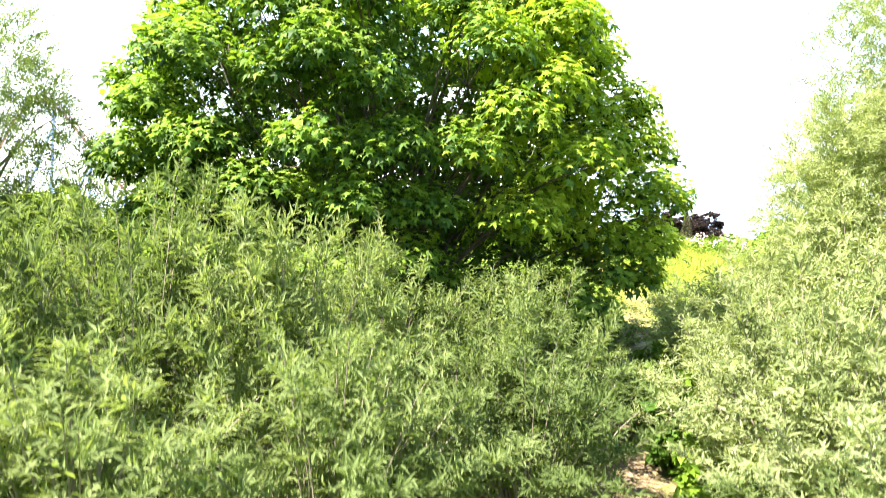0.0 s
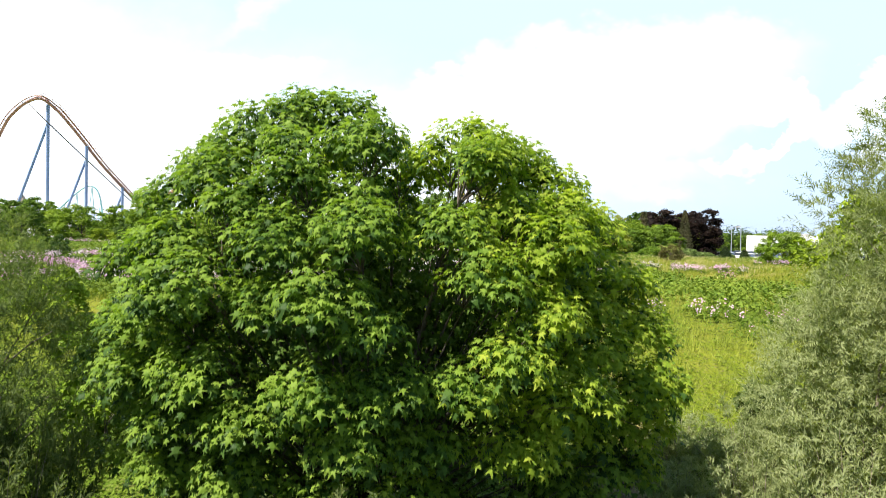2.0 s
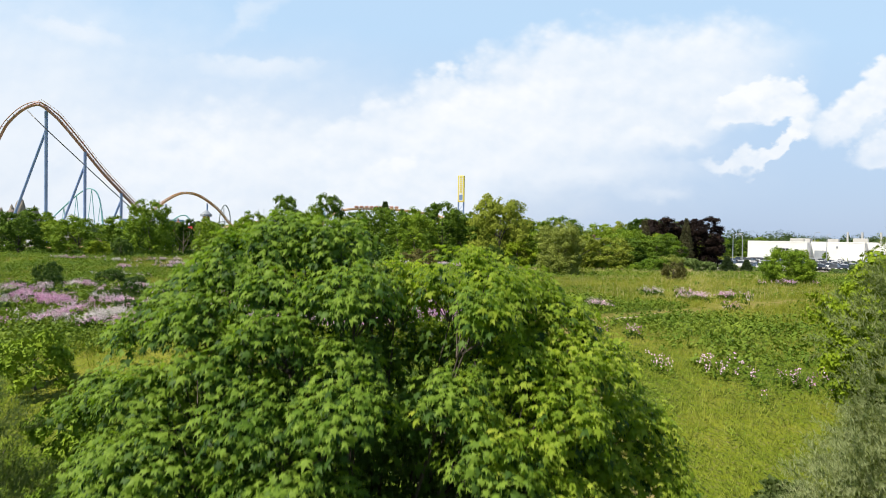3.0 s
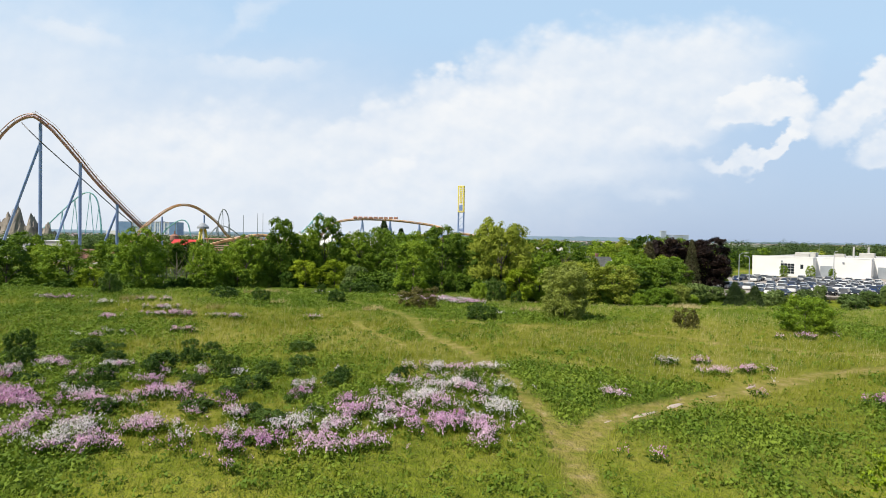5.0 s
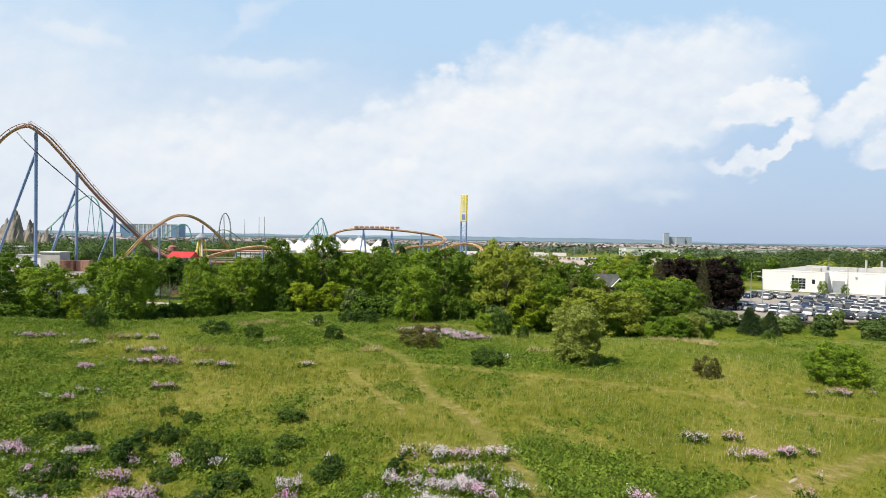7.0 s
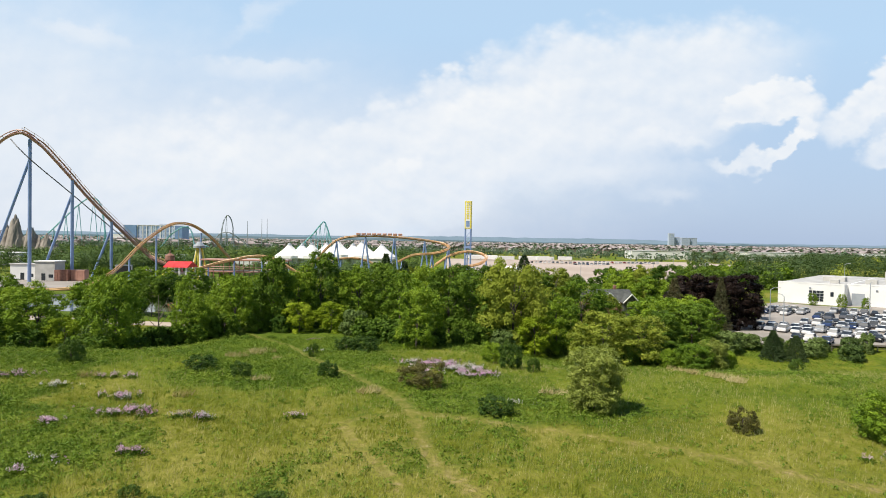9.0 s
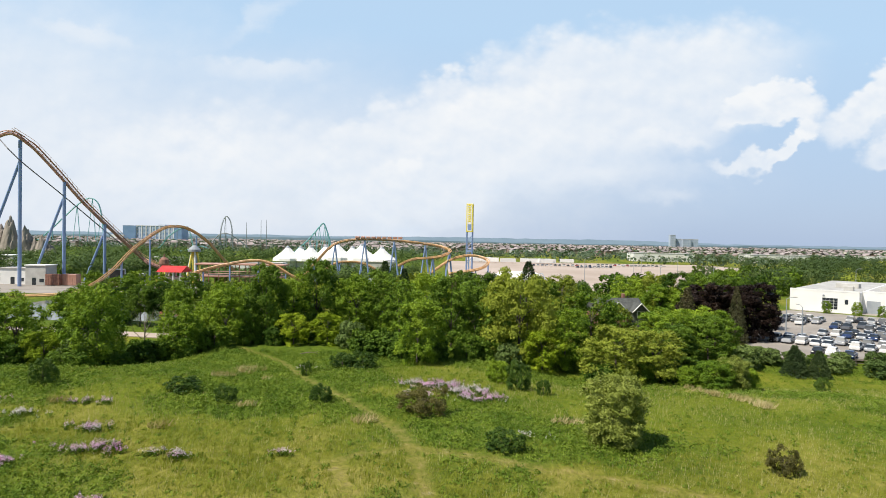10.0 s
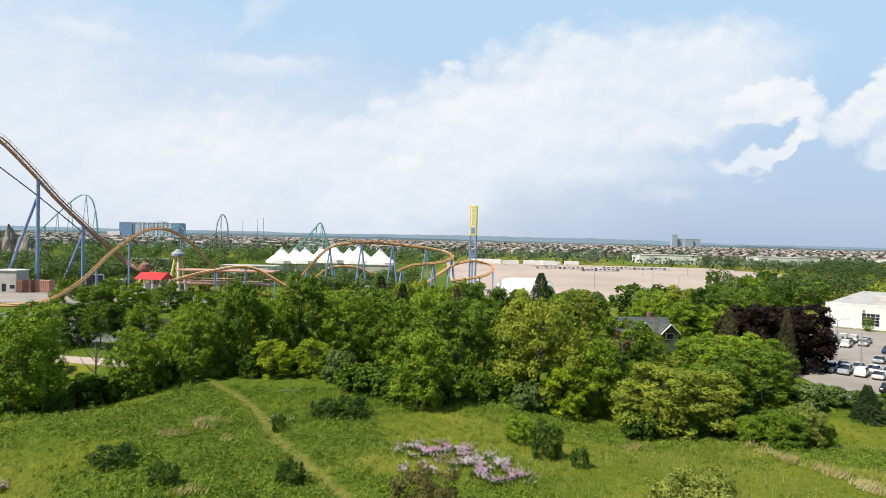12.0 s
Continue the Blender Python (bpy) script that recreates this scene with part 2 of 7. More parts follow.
M = {
    "maple": leaf_mat("maple_leaf", (0.05, 0.112, 0.014), (0.113, 0.198, 0.023), (0.21, 0.312, 0.042), 0.36, 0.55, 0.7, 0.35),
    # darker maple leaf, the crown's shade put into its colour
    "mapleshade": leaf_mat("shaded_maple_leaf", (0.024, 0.057, 0.011), (0.05, 0.102, 0.017), (0.09, 0.156, 0.027), 0.2, 0.5, 0.7, 0.35),
    # brighter, yellower maple leaf, with light painted into its colour
    "maplelit": leaf_mat("lit_maple_leaf", (0.13, 0.208, 0.02), (0.245, 0.342, 0.034), (0.41, 0.48, 0.062), 0.46, 0.55, 0.7, 0.35),
    "willow": leaf_mat("willow_leaf", (0.085, 0.122, 0.036), (0.145, 0.188, 0.064), (0.225, 0.27, 0.105), 0.42, 0.7, 1.1, 0.25),
    "willowpale": leaf_mat("pale_willow_leaf", (0.17, 0.205, 0.082), (0.255, 0.29, 0.134), (0.35, 0.385, 0.2), 0.42, 0.7, 1.1, 0.25),
    "sallow": leaf_mat("sallow_leaf", (0.135, 0.172, 0.03), (0.225, 0.268, 0.05), (0.32, 0.365, 0.082), 0.14, 0.55, 0.6, 0.25),
    "green": leaf_mat("green_leaf", (0.06, 0.118, 0.01), (0.146, 0.234, 0.016), (0.258, 0.355, 0.028), 0.08, 0.6, 0.25, 0.2),
    "deep": leaf_mat("deep_green_leaf", (0.036, 0.08, 0.009), (0.085, 0.15, 0.014), (0.15, 0.235, 0.023), 0.08, 0.6, 0.25, 0.2),
    "lime": leaf_mat("lime_leaf", (0.14, 0.205, 0.01), (0.245, 0.33, 0.016), (0.36, 0.435, 0.03), 0.1, 0.6, 0.3, 0.2),
    "olive": leaf_mat("olive_leaf", (0.13, 0.17, 0.018), (0.22, 0.265, 0.03), (0.33, 0.37, 0.05), 0.1, 0.6, 0.3, 0.2),
    "copper": leaf_mat("copper_leaf", (0.012, 0.0075, 0.006), (0.024, 0.0145, 0.011), (0.045, 0.028, 0.018), 0.08, 0.5, 0.3),
    "needle": leaf_mat("needle_leaf", (0.035, 0.062, 0.024), (0.062, 0.098, 0.036), (0.1, 0.14, 0.05), 0.12, 0.6, 0.4),
    "rusty": leaf_mat("rusty_needle", (0.075, 0.085, 0.04), (0.13, 0.125, 0.06), (0.19, 0.16, 0.085), 0.1, 0.6, 0.4),
    "bushdark": leaf_mat("dark_shrub_leaf", (0.03, 0.066, 0.011), (0.056, 0.105, 0.015), (0.092, 0.15, 0.024), 0.1, 0.5, 0.5),
    "bushbrown": leaf_mat("brown_shrub_leaf", (0.05, 0.055, 0.018), (0.095, 0.09, 0.026), (0.15, 0.135, 0.04), 0.2, 0.5, 0.5),
    "grass": leaf_mat("grass_blade", (0.15, 0.19, 0.016), (0.258, 0.272, 0.036), (0.4, 0.375, 0.1), 0.18, 0.7, 0.12, 0.14),
    "weed": leaf_mat("weed_leaf", (0.045, 0.092, 0.012), (0.098, 0.165, 0.018), (0.185, 0.25, 0.03), 0.15, 0.7, 0.3, 0.12),
    "lush": leaf_mat("green_grass_blade", (0.13, 0.18, 0.018), (0.222, 0.268, 0.034), (0.34, 0.362, 0.068), 0.2, 0.65, 0.15, 0.2),
    "parkleaf": leaf_mat("park_leaf", (0.062, 0.105, 0.028), (0.115, 0.17, 0.044), (0.175, 0.235, 0.07), 0.07, 0.65, 0.06, 0.2),
    "woodleaf": leaf_mat("wood_leaf", (0.036, 0.066, 0.02), (0.065, 0.102, 0.03), (0.1, 0.142, 0.044), 0.1, 0.65, 0.06, 0.2),
    # bluer, paler leaf for far trees, distance haze put into the colour
    "hazeleaf": leaf_mat("hazy_leaf", (0.055, 0.092, 0.055), (0.09, 0.135, 0.08), (0.13, 0.175, 0.105), 0.1, 0.7, 0.02, 0.15),
    "seedhead": leaf_mat("grass_seed_head", (0.25, 0.245, 0.07), (0.37, 0.34, 0.14), (0.48, 0.43, 0.22), 0.2, 0.7, 0.15, 0.3),
    "straw": leaf_mat("dry_grass_blade", (0.26, 0.22, 0.08), (0.38, 0.32, 0.15), (0.5, 0.42, 0.24), 0.2, 0.7, 0.3, 0.3),
    "petal": leaf_mat("petal", (0.46, 0.15, 0.4), (0.6, 0.3, 0.54), (0.76, 0.54, 0.69), 0.1, 0.6, 0.35, 0.5),
    "petalwhite": leaf_mat("white_petal", (0.46, 0.33, 0.43), (0.62, 0.52, 0.58), (0.74, 0.69, 0.71), 0.1, 0.6, 0.35, 0.5),
    "bark": rough_mat("bark", (0.05, 0.04, 0.03), (0.14, 0.115, 0.09), 6, 0.9, 0, 0.6),
    "twig": rough_mat("twig", (0.14, 0.115, 0.08), (0.26, 0.22, 0.16), 10, 0.8),
    "orange": rough_mat("orange_steel_paint", (0.42, 0.215, 0.155), (0.53, 0.3, 0.225), 0.4, 0.5),
    "tan": rough_mat("faded_orange_steel_paint", (0.55, 0.30, 0.13), (0.68, 0.42, 0.2), 0.4, 0.5),
    # blue steel paint, made paler with distance haze in its colour
    "blue": rough_mat("hazy_blue_steel_paint", (0.2, 0.29, 0.52), (0.28, 0.38, 0.6), 0.3, 0.5),
    "teal": rough_mat("teal_steel_paint", (0.16, 0.42, 0.46), (0.26, 0.54, 0.57), 0.3, 0.5),
    "steel": rough_mat("grey_steel_paint", (0.24, 0.27, 0.3), (0.36, 0.39, 0.42), 0.3, 0.5),
    "darksteel": rough_mat("dark_steel_paint", (0.07, 0.075, 0.09), (0.12, 0.125, 0.14), 0.3, 0.5),
    "white": rough_mat("white_paint", (0.74, 0.74, 0.72), (0.84, 0.84, 0.82), 0.2, 0.6, 0, 0.05),
    "canvas": rough_mat("white_canvas", (0.76, 0.75, 0.70), (0.86, 0.85, 0.82), 0.2, 0.7, 0, 0.05),
    "roofgrey": rough_mat("roof_gravel", (0.34, 0.33, 0.31), (0.5, 0.49, 0.46), 0.3, 0.9),
    "asphalt": rough_mat("pale_asphalt", (0.25, 0.222, 0.19), (0.34, 0.305, 0.265), 0.15, 0.9),
    "lotgravel": rough_mat("pale_gravel", (0.37, 0.295, 0.235), (0.47, 0.385, 0.32), 0.02, 0.9, 0, 0.1, 0.4),
    "lawn": rough_mat("mown_grass", (0.09, 0.135, 0.015), (0.17, 0.2, 0.03), 0.5, 0.95, 0, 0.5, 6.0),
    "concrete": rough_mat("concrete", (0.42, 0.41, 0.38), (0.56, 0.55, 0.52), 0.4, 0.85),
    "shingle": rough_mat("roof_shingle", (0.05, 0.055, 0.05), (0.11, 0.115, 0.105), 1.5, 0.9),
    "brickred": rough_mat("brick_red", (0.22, 0.10, 0.07), (0.34, 0.18, 0.13), 1.0, 0.85),
    "redpaint": rough_mat("red_paint", (0.55, 0.02, 0.02), (0.7, 0.05, 0.04), 0.5, 0.5),
    "yellow": rough_mat("yellow_panel", (0.76, 0.62, 0.08), (0.82, 0.7, 0.14), 0.5, 0.5),
    "darkglass": rough_mat("dark_window_glass", (0.02, 0.025, 0.03), (0.04, 0.05, 0.06), 0.5, 0.12, 0, 0.0),
    "rock": rough_mat("mountain_rock", (0.2, 0.175, 0.15), (0.37, 0.325, 0.28), 0.12, 0.95, 0, 0.8, 0.6),
    # tower wall and glass lightened towards the sky, haze painted in
    "hazyblock": rough_mat("hazy_tower_wall", (0.38, 0.45, 0.55), (0.44, 0.51, 0.61), 0.02, 0.8, 0, 0.0),
    "hazyglass": rough_mat("hazy_tower_glass", (0.33, 0.4, 0.5), (0.36, 0.43, 0.53), 0.02, 0.5, 0, 0.0),
    "black": rough_mat("black_rubber", (0.012, 0.012, 0.012), (0.03, 0.03, 0.03), 5, 0.8),
    "hotel": rough_mat("hotel_wall", (0.5, 0.57, 0.68), (0.58, 0.65, 0.76), 0.1, 0.6),
    "hotelblue": rough_mat("hotel_glass", (0.17, 0.28, 0.46), (0.23, 0.35, 0.54), 0.1, 0.2),
}


# ---- building helpers ----
def arr_mesh(name, V, F, mats, idx=None, smooth=False):
    V, F = np.asarray(V, np.float32), np.asarray(F, np.int32)
    me = bpy.data.meshes.new(name)
    me.vertices.add(len(V))
    me.vertices.foreach_set("co", V.ravel())
    me.loops.add(F.size)
    me.loops.foreach_set("vertex_index", F.ravel())
    me.polygons.add(len(F))
    me.polygons.foreach_set("loop_start", np.arange(0, F.size, F.shape[1], dtype=np.int32))
    for m in mats if isinstance(mats, (list, tuple)) else [mats]:
        me.materials.append(m)
    if idx is not None:
        me.polygons.foreach_set("material_index", np.asarray(idx, np.int32))
    me.polygons.foreach_set("use_smooth", np.full(len(F), smooth))
    me.update(calc_edges=True)
    return me


def child(ob, parent, label=""):
    ob.parent = parent
    return tagged(ob, label)


def part(name, bm, mat, parent, label=""):
    """Links a bmesh as one mesh object under a thing or a part."""
    me = bpy.data.meshes.new(name)
    bm.to_mesh(me)
    bm.free()
    me.materials.append(mat)
    return child(new(name, me), parent, label)


def apart(name, geo, mat, parent, label="", smooth=False):
    """Links arrays of vertices and faces as one mesh object under a thing."""
    return child(new(name, arr_mesh(name, *geo, mat, smooth=smooth)), parent, label)


def thing(name, label, category, group="", kind="", at=(0, 0, 0), rz=0.0):
    ob = tagged(new(name), label, category, group, kind)
    ob.matrix_basis = pose(*at, 0, 0, rz)
    return ob


def join(parts):
    Vs, Fs, n = [], [], 0
    for V, F in parts:
        Vs.append(np.asarray(V, float)), Fs.append(np.asarray(F) + n)
        n += len(V)
    return np.concatenate(Vs), np.concatenate(Fs)


BOX_F = np.array([(0, 3, 2, 1), (4, 5, 6, 7), (0, 1, 5, 4), (1, 2, 6, 5), (2, 3, 7, 6), (3, 0, 4, 7)])


def box(x0, x1, y0, y1, z0, z1):
    return np.array([(x0, y0, z0), (x1, y0, z0), (x1, y1, z0), (x0, y1, z0), (x0, y0, z1), (x1, y0, z1), (x1, y1, z1), (x0, y1, z1)], float), BOX_F


def bevel_box(x0, x1, y0, y1, z0, z1, r=0.03, seg=1):
    bm = bmesh.new()
    bmesh.ops.create_cube(bm, size=1.0)
    for v in bm.verts:
        v.co = Vector(((x0 + x1) / 2 + v.co.x * (x1 - x0), (y0 + y1) / 2 + v.co.y * (y1 - y0), (z0 + z1) / 2 + v.co.z * (z1 - z0)))
    bmesh.ops.bevel(bm, geom=bm.edges[:], offset=r, segments=seg, affect="EDGES")
    return bm


def tube(pts, radii, sides=7):
    """A tapered round bar along points."""
    pts = np.asarray(pts, float)
    radii = np.broadcast_to(np.asarray(radii, float), (len(pts),))
    tan = np.gradient(pts, axis=0)
    tan /= np.linalg.norm(tan, axis=1, keepdims=True) + 1e-9
    ref = np.where(np.abs(tan[:, 2:3]) > 0.9, [[1.0, 0, 0]], [[0, 0, 1.0]])
    a = np.cross(tan, ref)
    a /= np.linalg.norm(a, axis=1, keepdims=True)
    b = np.cross(tan, a)
    th = np.arange(sides) * 2 * np.pi / sides
    V = (pts[:, None] + radii[:, None, None] * (np.cos(th)[None, :, None] * a[:, None] + np.sin(th)[None, :, None] * b[:, None])).reshape(-1, 3)
    F = [(i * sides + j, i * sides + (j + 1) % sides, (i + 1) * sides + (j + 1) % sides, (i + 1) * sides + j) for i in range(len(pts) - 1) for j in range(sides)]
    return V, np.array(F)


def spline(ctrl, step=1.0):
    """Points along a smooth curve through the control points."""
    P = np.asarray(ctrl, float)
    P = np.vstack([2 * P[0] - P[1], P, 2 * P[-1] - P[-2]])
    out = []
    for i in range(1, len(P) - 2):
        n = max(2, int(np.linalg.norm(P[i + 1] - P[i]) / step))
        t = np.linspace(0, 1, n, endpoint=False)[:, None]
        out.append(0.5 * (2 * P[i] + (P[i + 1] - P[i - 1]) * t + (2 * P[i - 1] - 5 * P[i] + 4 * P[i + 1] - P[i + 2]) * t**2 + (3 * P[i] - P[i - 1] - 3 * P[i + 1] + P[i + 2]) * t**3))
    return np.vstack(out + [P[-2:-1]])


def unit(v):
    return v / (np.linalg.norm(v, axis=-1, keepdims=True) + 1e-9)


LEAF_NARROW = (np.array([(0, 0, 0), (0.085, 0.4, 0.03), (0, 1, -0.08), (-0.085, 0.4, 0.03)]), np.array([(0, 1, 2), (0, 2, 3)]))
LEAF_OVAL = (np.array([(0, 0, 0), (0.36, 0.42, 0.1), (0.05, 1, -0.08), (-0.34, 0.5, 0.1)]), np.array([(0, 1, 2), (0, 2, 3)]))
LEAF_TRI = (np.array([(-0.42, 0.1, 0), (0.42, 0.3, 0), (0.0, 1.0, 0)]), np.array([(0, 1, 2)]))
BLADE = (np.array([(-0.5, 0, 0), (0.5, 0, 0), (0.1, 1, 0)]), np.array([(0, 1, 2)]))


def scatter(shape, pos, along, up, size, width=1.0):
    """Copies of a leaf shape at places, each with its own direction, face and size."""
    V, F = shape
    y = unit(along)
    x = unit(np.cross(y, up))
    z = np.cross(x, y)
    s = np.asarray(size)[:, None, None]
    W = pos[:, None] + s * (V[None, :, 0:1] * width * x[:, None] + V[None, :, 1:2] * y[:, None] + V[None, :, 2:3] * z[:, None])
    return W.reshape(-1, 3), (F[None] + (np.arange(len(pos)) * len(V))[:, None, None]).reshape(-1, 3)


def sm(a, b, v):
    t = np.clip((np.asarray(v, float) - a) / (b - a), 0, 1)
    return t * t * (3 - 2 * t)


def ground_z(x, y):
    """Height of the ground: a hollow at the start, a meadow on a rise, lower land behind."""
    z = 0.3 + 2.6 * sm(7, 26, y) + 0.5 * sm(24, 45, y)
    z = z + 0.4 * sm(-10, -40, x) * sm(50, 80, y) * (1 - sm(95, 120, y))
    z = z - 1.5 * sm(88, 120, y) - 2.0 * sm(2, 18, x) * sm(82, 108, y) * (1 - sm(114, 127, y))
    z = z - 2.0 * sm(-38, -50, x) * sm(93, 112, y) * (1 - sm(118, 132, y))
    return z + 0.12 * np.sin(np.asarray(x) * 0.23 + 1) * np.sin(np.asarray(y) * 0.19) * (1 - sm(110, 130, y))


def gz(x, y):
    return float(ground_z(x, y))


PATHS = [([(5.3, 22), (5.5, 31), (4.8, 37), (3, 46), (1.4, 53), (-1.8, 60), (-4.2, 72), (-7.4, 79), (-11, 84), (-17.9, 94), (-21.4, 100.5), (-28, 112.6), (-35.5, 121.8)], 0.58),
         ([(5.5, 31), (8, 34.6), (12.4, 37.8), (21.3, 42.7), (30.2, 47), (60, 58), (90, 64)], 0.8),
         ([(-3.4, 70.4), (0.6, 69.2), (5.2, 67.4), (11.3, 65), (16.6, 62.1), (22.5, 59), (28.4, 55.3), (60, 42)], 0.6),
         ([(-3.6, 70.4), (-7.4, 69.6), (-9.2, 67.7), (-8.8, 64.8), (-7.2, 61.1), (-5.2, 57.4), (-3.3, 53.4)], 0.45),
         ([(1.2, 1), (1.81, 5.8), (2.14, 6.8), (2.8, 8.9), (3.6, 11.5), (5, 16), (5.3, 24)], 0.36)]


def path_mask(x, y):
    """1 on the trodden paths, 0 off them."""
    best = np.zeros(np.shape(x))
    for pts, half in PATHS:
        line = spline([(a, b, 0) for a, b in pts], 1.0)[:, :2]
        for p, q in zip(line[:-1], line[1:]):
            d = q - p
            t = np.clip(((x - p[0]) * d[0] + (y - p[1]) * d[1]) / (d @ d), 0, 1)
            r = np.hypot(x - p[0] - t * d[0], y - p[1] - t * d[1])
            best = np.maximum(best, 1 - sm(half * 0.55, half * 1.5, r))
    return best


def fbm2(x, y, scale, seed):
    """Smooth noise about 0 over the plan."""
    r = np.random.default_rng(seed)
    out = np.zeros(np.shape(x))
    for k in range(5):
        f = scale * 1.9**k
        for _ in range(3):
            a, p = r.uniform(0, 2 * np.pi), r.uniform(0, 2 * np.pi, 2)
            out += np.sin((x * np.cos(a) + y * np.sin(a)) * f + p[0] + 1.3 * np.sin((y * np.cos(a) - x * np.sin(a)) * f * 0.7 + p[1])) / 1.7**k
    return out / 4


def weed_mask(x, y):
    """Where leafy weeds stand thick in the meadow."""
    w = 0.33 + 1.9 * fbm2(x, y, 0.16, 3) + 0.3 * fbm2(x, y, 0.9, 8)
    w = w + 0.5 * sm(40, 15, y) + 0.45 * sm(6, 0, x) * sm(24, 28, y) * (1 - sm(42, 50, y)) + 0.35 * sm(-8, -22, x) - 0.55 * sm(-16, -24, x) * sm(44, 49, y) * (1 - sm(72, 84, y)) - 0.35 * sm(4, 9, x) * sm(22, 28, y) * (1 - sm(60, 72, y)) - 0.25 * sm(-14, -4, x) * sm(40, 46, y) * (1 - sm(66, 76, y)) + 0.35 * sm(85, 100, y) - 0.7 * np.exp(-((x - 12) / 18) ** 2 - ((y - 54) / 11) ** 2) - 0.6 * sm(0, 8, x) * sm(70, 84, y) + 0.3 * sm(4, -8, x) * sm(74, 86, y)
    return np.clip(w, 0, 1)


# ---- ground ----
def spaced(lo, hi, step, far):
    core = np.arange(lo, hi + step, step)
    grow = [step]
    while sum(grow) < far:
        grow.append(grow[-1] * 1.22)
    g = np.cumsum(grow)
    return np.concatenate([core[0] - g[::-1], core, core[-1] + g])


def make_ground():
    xs, ys = spaced(-72, 78, 0.72, 4400), spaced(-6, 128, 0.72, 4400)
    X, Y = np.meshgrid(xs, ys)
    Z = ground_z(X, Y)
    near = (np.abs(X) < 100) & (Y < 130)
    Z = Z + np.where(near, 0.05 * fbm2(X, Y, 0.9, 11), 0) - 0.05 * path_mask(X, Y)
    V = np.stack([X, Y, Z], -1).reshape(-1, 3)
    w, h = len(xs), len(ys)
    i = (np.arange(h - 1)[:, None] * w + np.arange(w - 1)[None]).ravel()
    F = np.stack([i, i + 1, i + w + 1, i + w], -1)
    m, N, L, s = material("meadow_soil", 0.95)
    s.inputs["Specular IOR Level"].default_value = 0.08
    ob = new("ground", arr_mesh("ground", V, F, m, smooth=True))
    for name, val in (("trodden", path_mask(X, Y) * (1 - 0.35 * sm(56, 68, Y))), ("lush", np.maximum(sm(66, 84, Y + 0.1 * X) * (Y < 135), 1 - sm(24, 36, Y))), ("bare", path_mask(X, Y) * (1 - sm(10, 17, Y))), ("weeds", weed_mask(X, Y))):
        at = ob.data.attributes.new(name, "FLOAT", "POINT")
        at.data.foreach_set("value", val.ravel().astype(np.float32))
    n1, n2, n3 = noise_tex(N, L, 0.11, 6), noise_tex(N, L, 1.3, 6), noise_tex(N, L, 11, 4)
    grass = ramp(N, [(0.32, (0.1, 0.14, 0.012)), (0.5, (0.185, 0.2, 0.022)), (0.68, (0.29, 0.268, 0.055))])
    mx = N.new("ShaderNodeMath")
    mx.operation = "MULTIPLY_ADD"
    mx.inputs[1].default_value = 0.5
    half = N.new("ShaderNodeMath")
    half.operation = "SUBTRACT"
    half.inputs[1].default_value = 0.5
    L.new(n2.outputs[0], half.inputs[0]), L.new(half.outputs[0], mx.inputs[0]), L.new(n1.outputs[0], mx.inputs[2])
    L.new(mx.outputs[0], grass.inputs[0])
    green = ramp(N, [(0.3, (0.1, 0.15, 0.010)), (0.52, (0.165, 0.205, 0.015)), (0.75, (0.25, 0.25, 0.03))])
    L.new(mx.outputs[0], green.inputs[0])
    leafy = ramp(N, [(0.3, (0.06, 0.115, 0.009)), (0.7, (0.12, 0.185, 0.014))])
    L.new(n2.outputs[0], leafy.inputs[0])
    soil = ramp(N, [(0.3, (0.17, 0.185, 0.026)), (0.5, (0.25, 0.222, 0.05)), (0.66, (0.33, 0.262, 0.1)), (0.8, (0.48, 0.4, 0.25))])
    L.new(n2.outputs[0], soil.inputs[0])

    def blend(a, b, name, gain):
        at = N.new("ShaderNodeAttribute")
        at.attribute_name = name
        e = N.new("ShaderNodeMath")
        e.operation, e.use_clamp = "MULTIPLY_ADD", True
        sh = N.new("ShaderNodeMath")
        sh.operation, sh.inputs[1].default_value = "SUBTRACT", 0.5
        L.new(n3.outputs[0], sh.inputs[0])
        e.inputs[1].default_value = gain
        L.new(sh.outputs[0], e.inputs[0]), L.new(at.outputs["Fac"], e.inputs[2])
        mixn = N.new("ShaderNodeMix")
        mixn.data_type = "RGBA"
        L.new(e.outputs[0], mixn.inputs[0]), L.new(a, mixn.inputs[6]), L.new(b, mixn.inputs[7])
        return mixn.outputs[2]

    c = blend(blend(grass.outputs[0], green.outputs[0], "lush", 0.6), leafy.outputs[0], "weeds", 1.4)
    c = blend(c, soil.outputs[0], "trodden", 1.6)
    earth = ramp(N, [(0.3, (0.15, 0.1, 0.065)), (0.7, (0.3, 0.22, 0.155))])
    L.new(n3.outputs[0], earth.inputs[0])
    c = blend(c, earth.outputs[0], "bare", 0.9)
    L.new(c, s.inputs["Base Color"])
    tuft, coarse = noise_tex(N, L, 2.4, 5), N.new("ShaderNodeMath")
    coarse.operation = "MULTIPLY_ADD"
    coarse.inputs[1].default_value = 2.2
    L.new(tuft.outputs[0], coarse.inputs[0]), L.new(n3.outputs[0], coarse.inputs[2])
    bp = N.new("ShaderNodeBump")
    bp.inputs["Strength"].default_value, bp.inputs["Distance"].default_value = 0.85, 0.22
    L.new(coarse.outputs[0], bp.inputs["Height"]), L.new(bp.outputs[0], s.inputs["Normal"])
    tagged(ob, "uneven green meadow with trodden dirt paths", "ground", kind="structure")


make_ground()


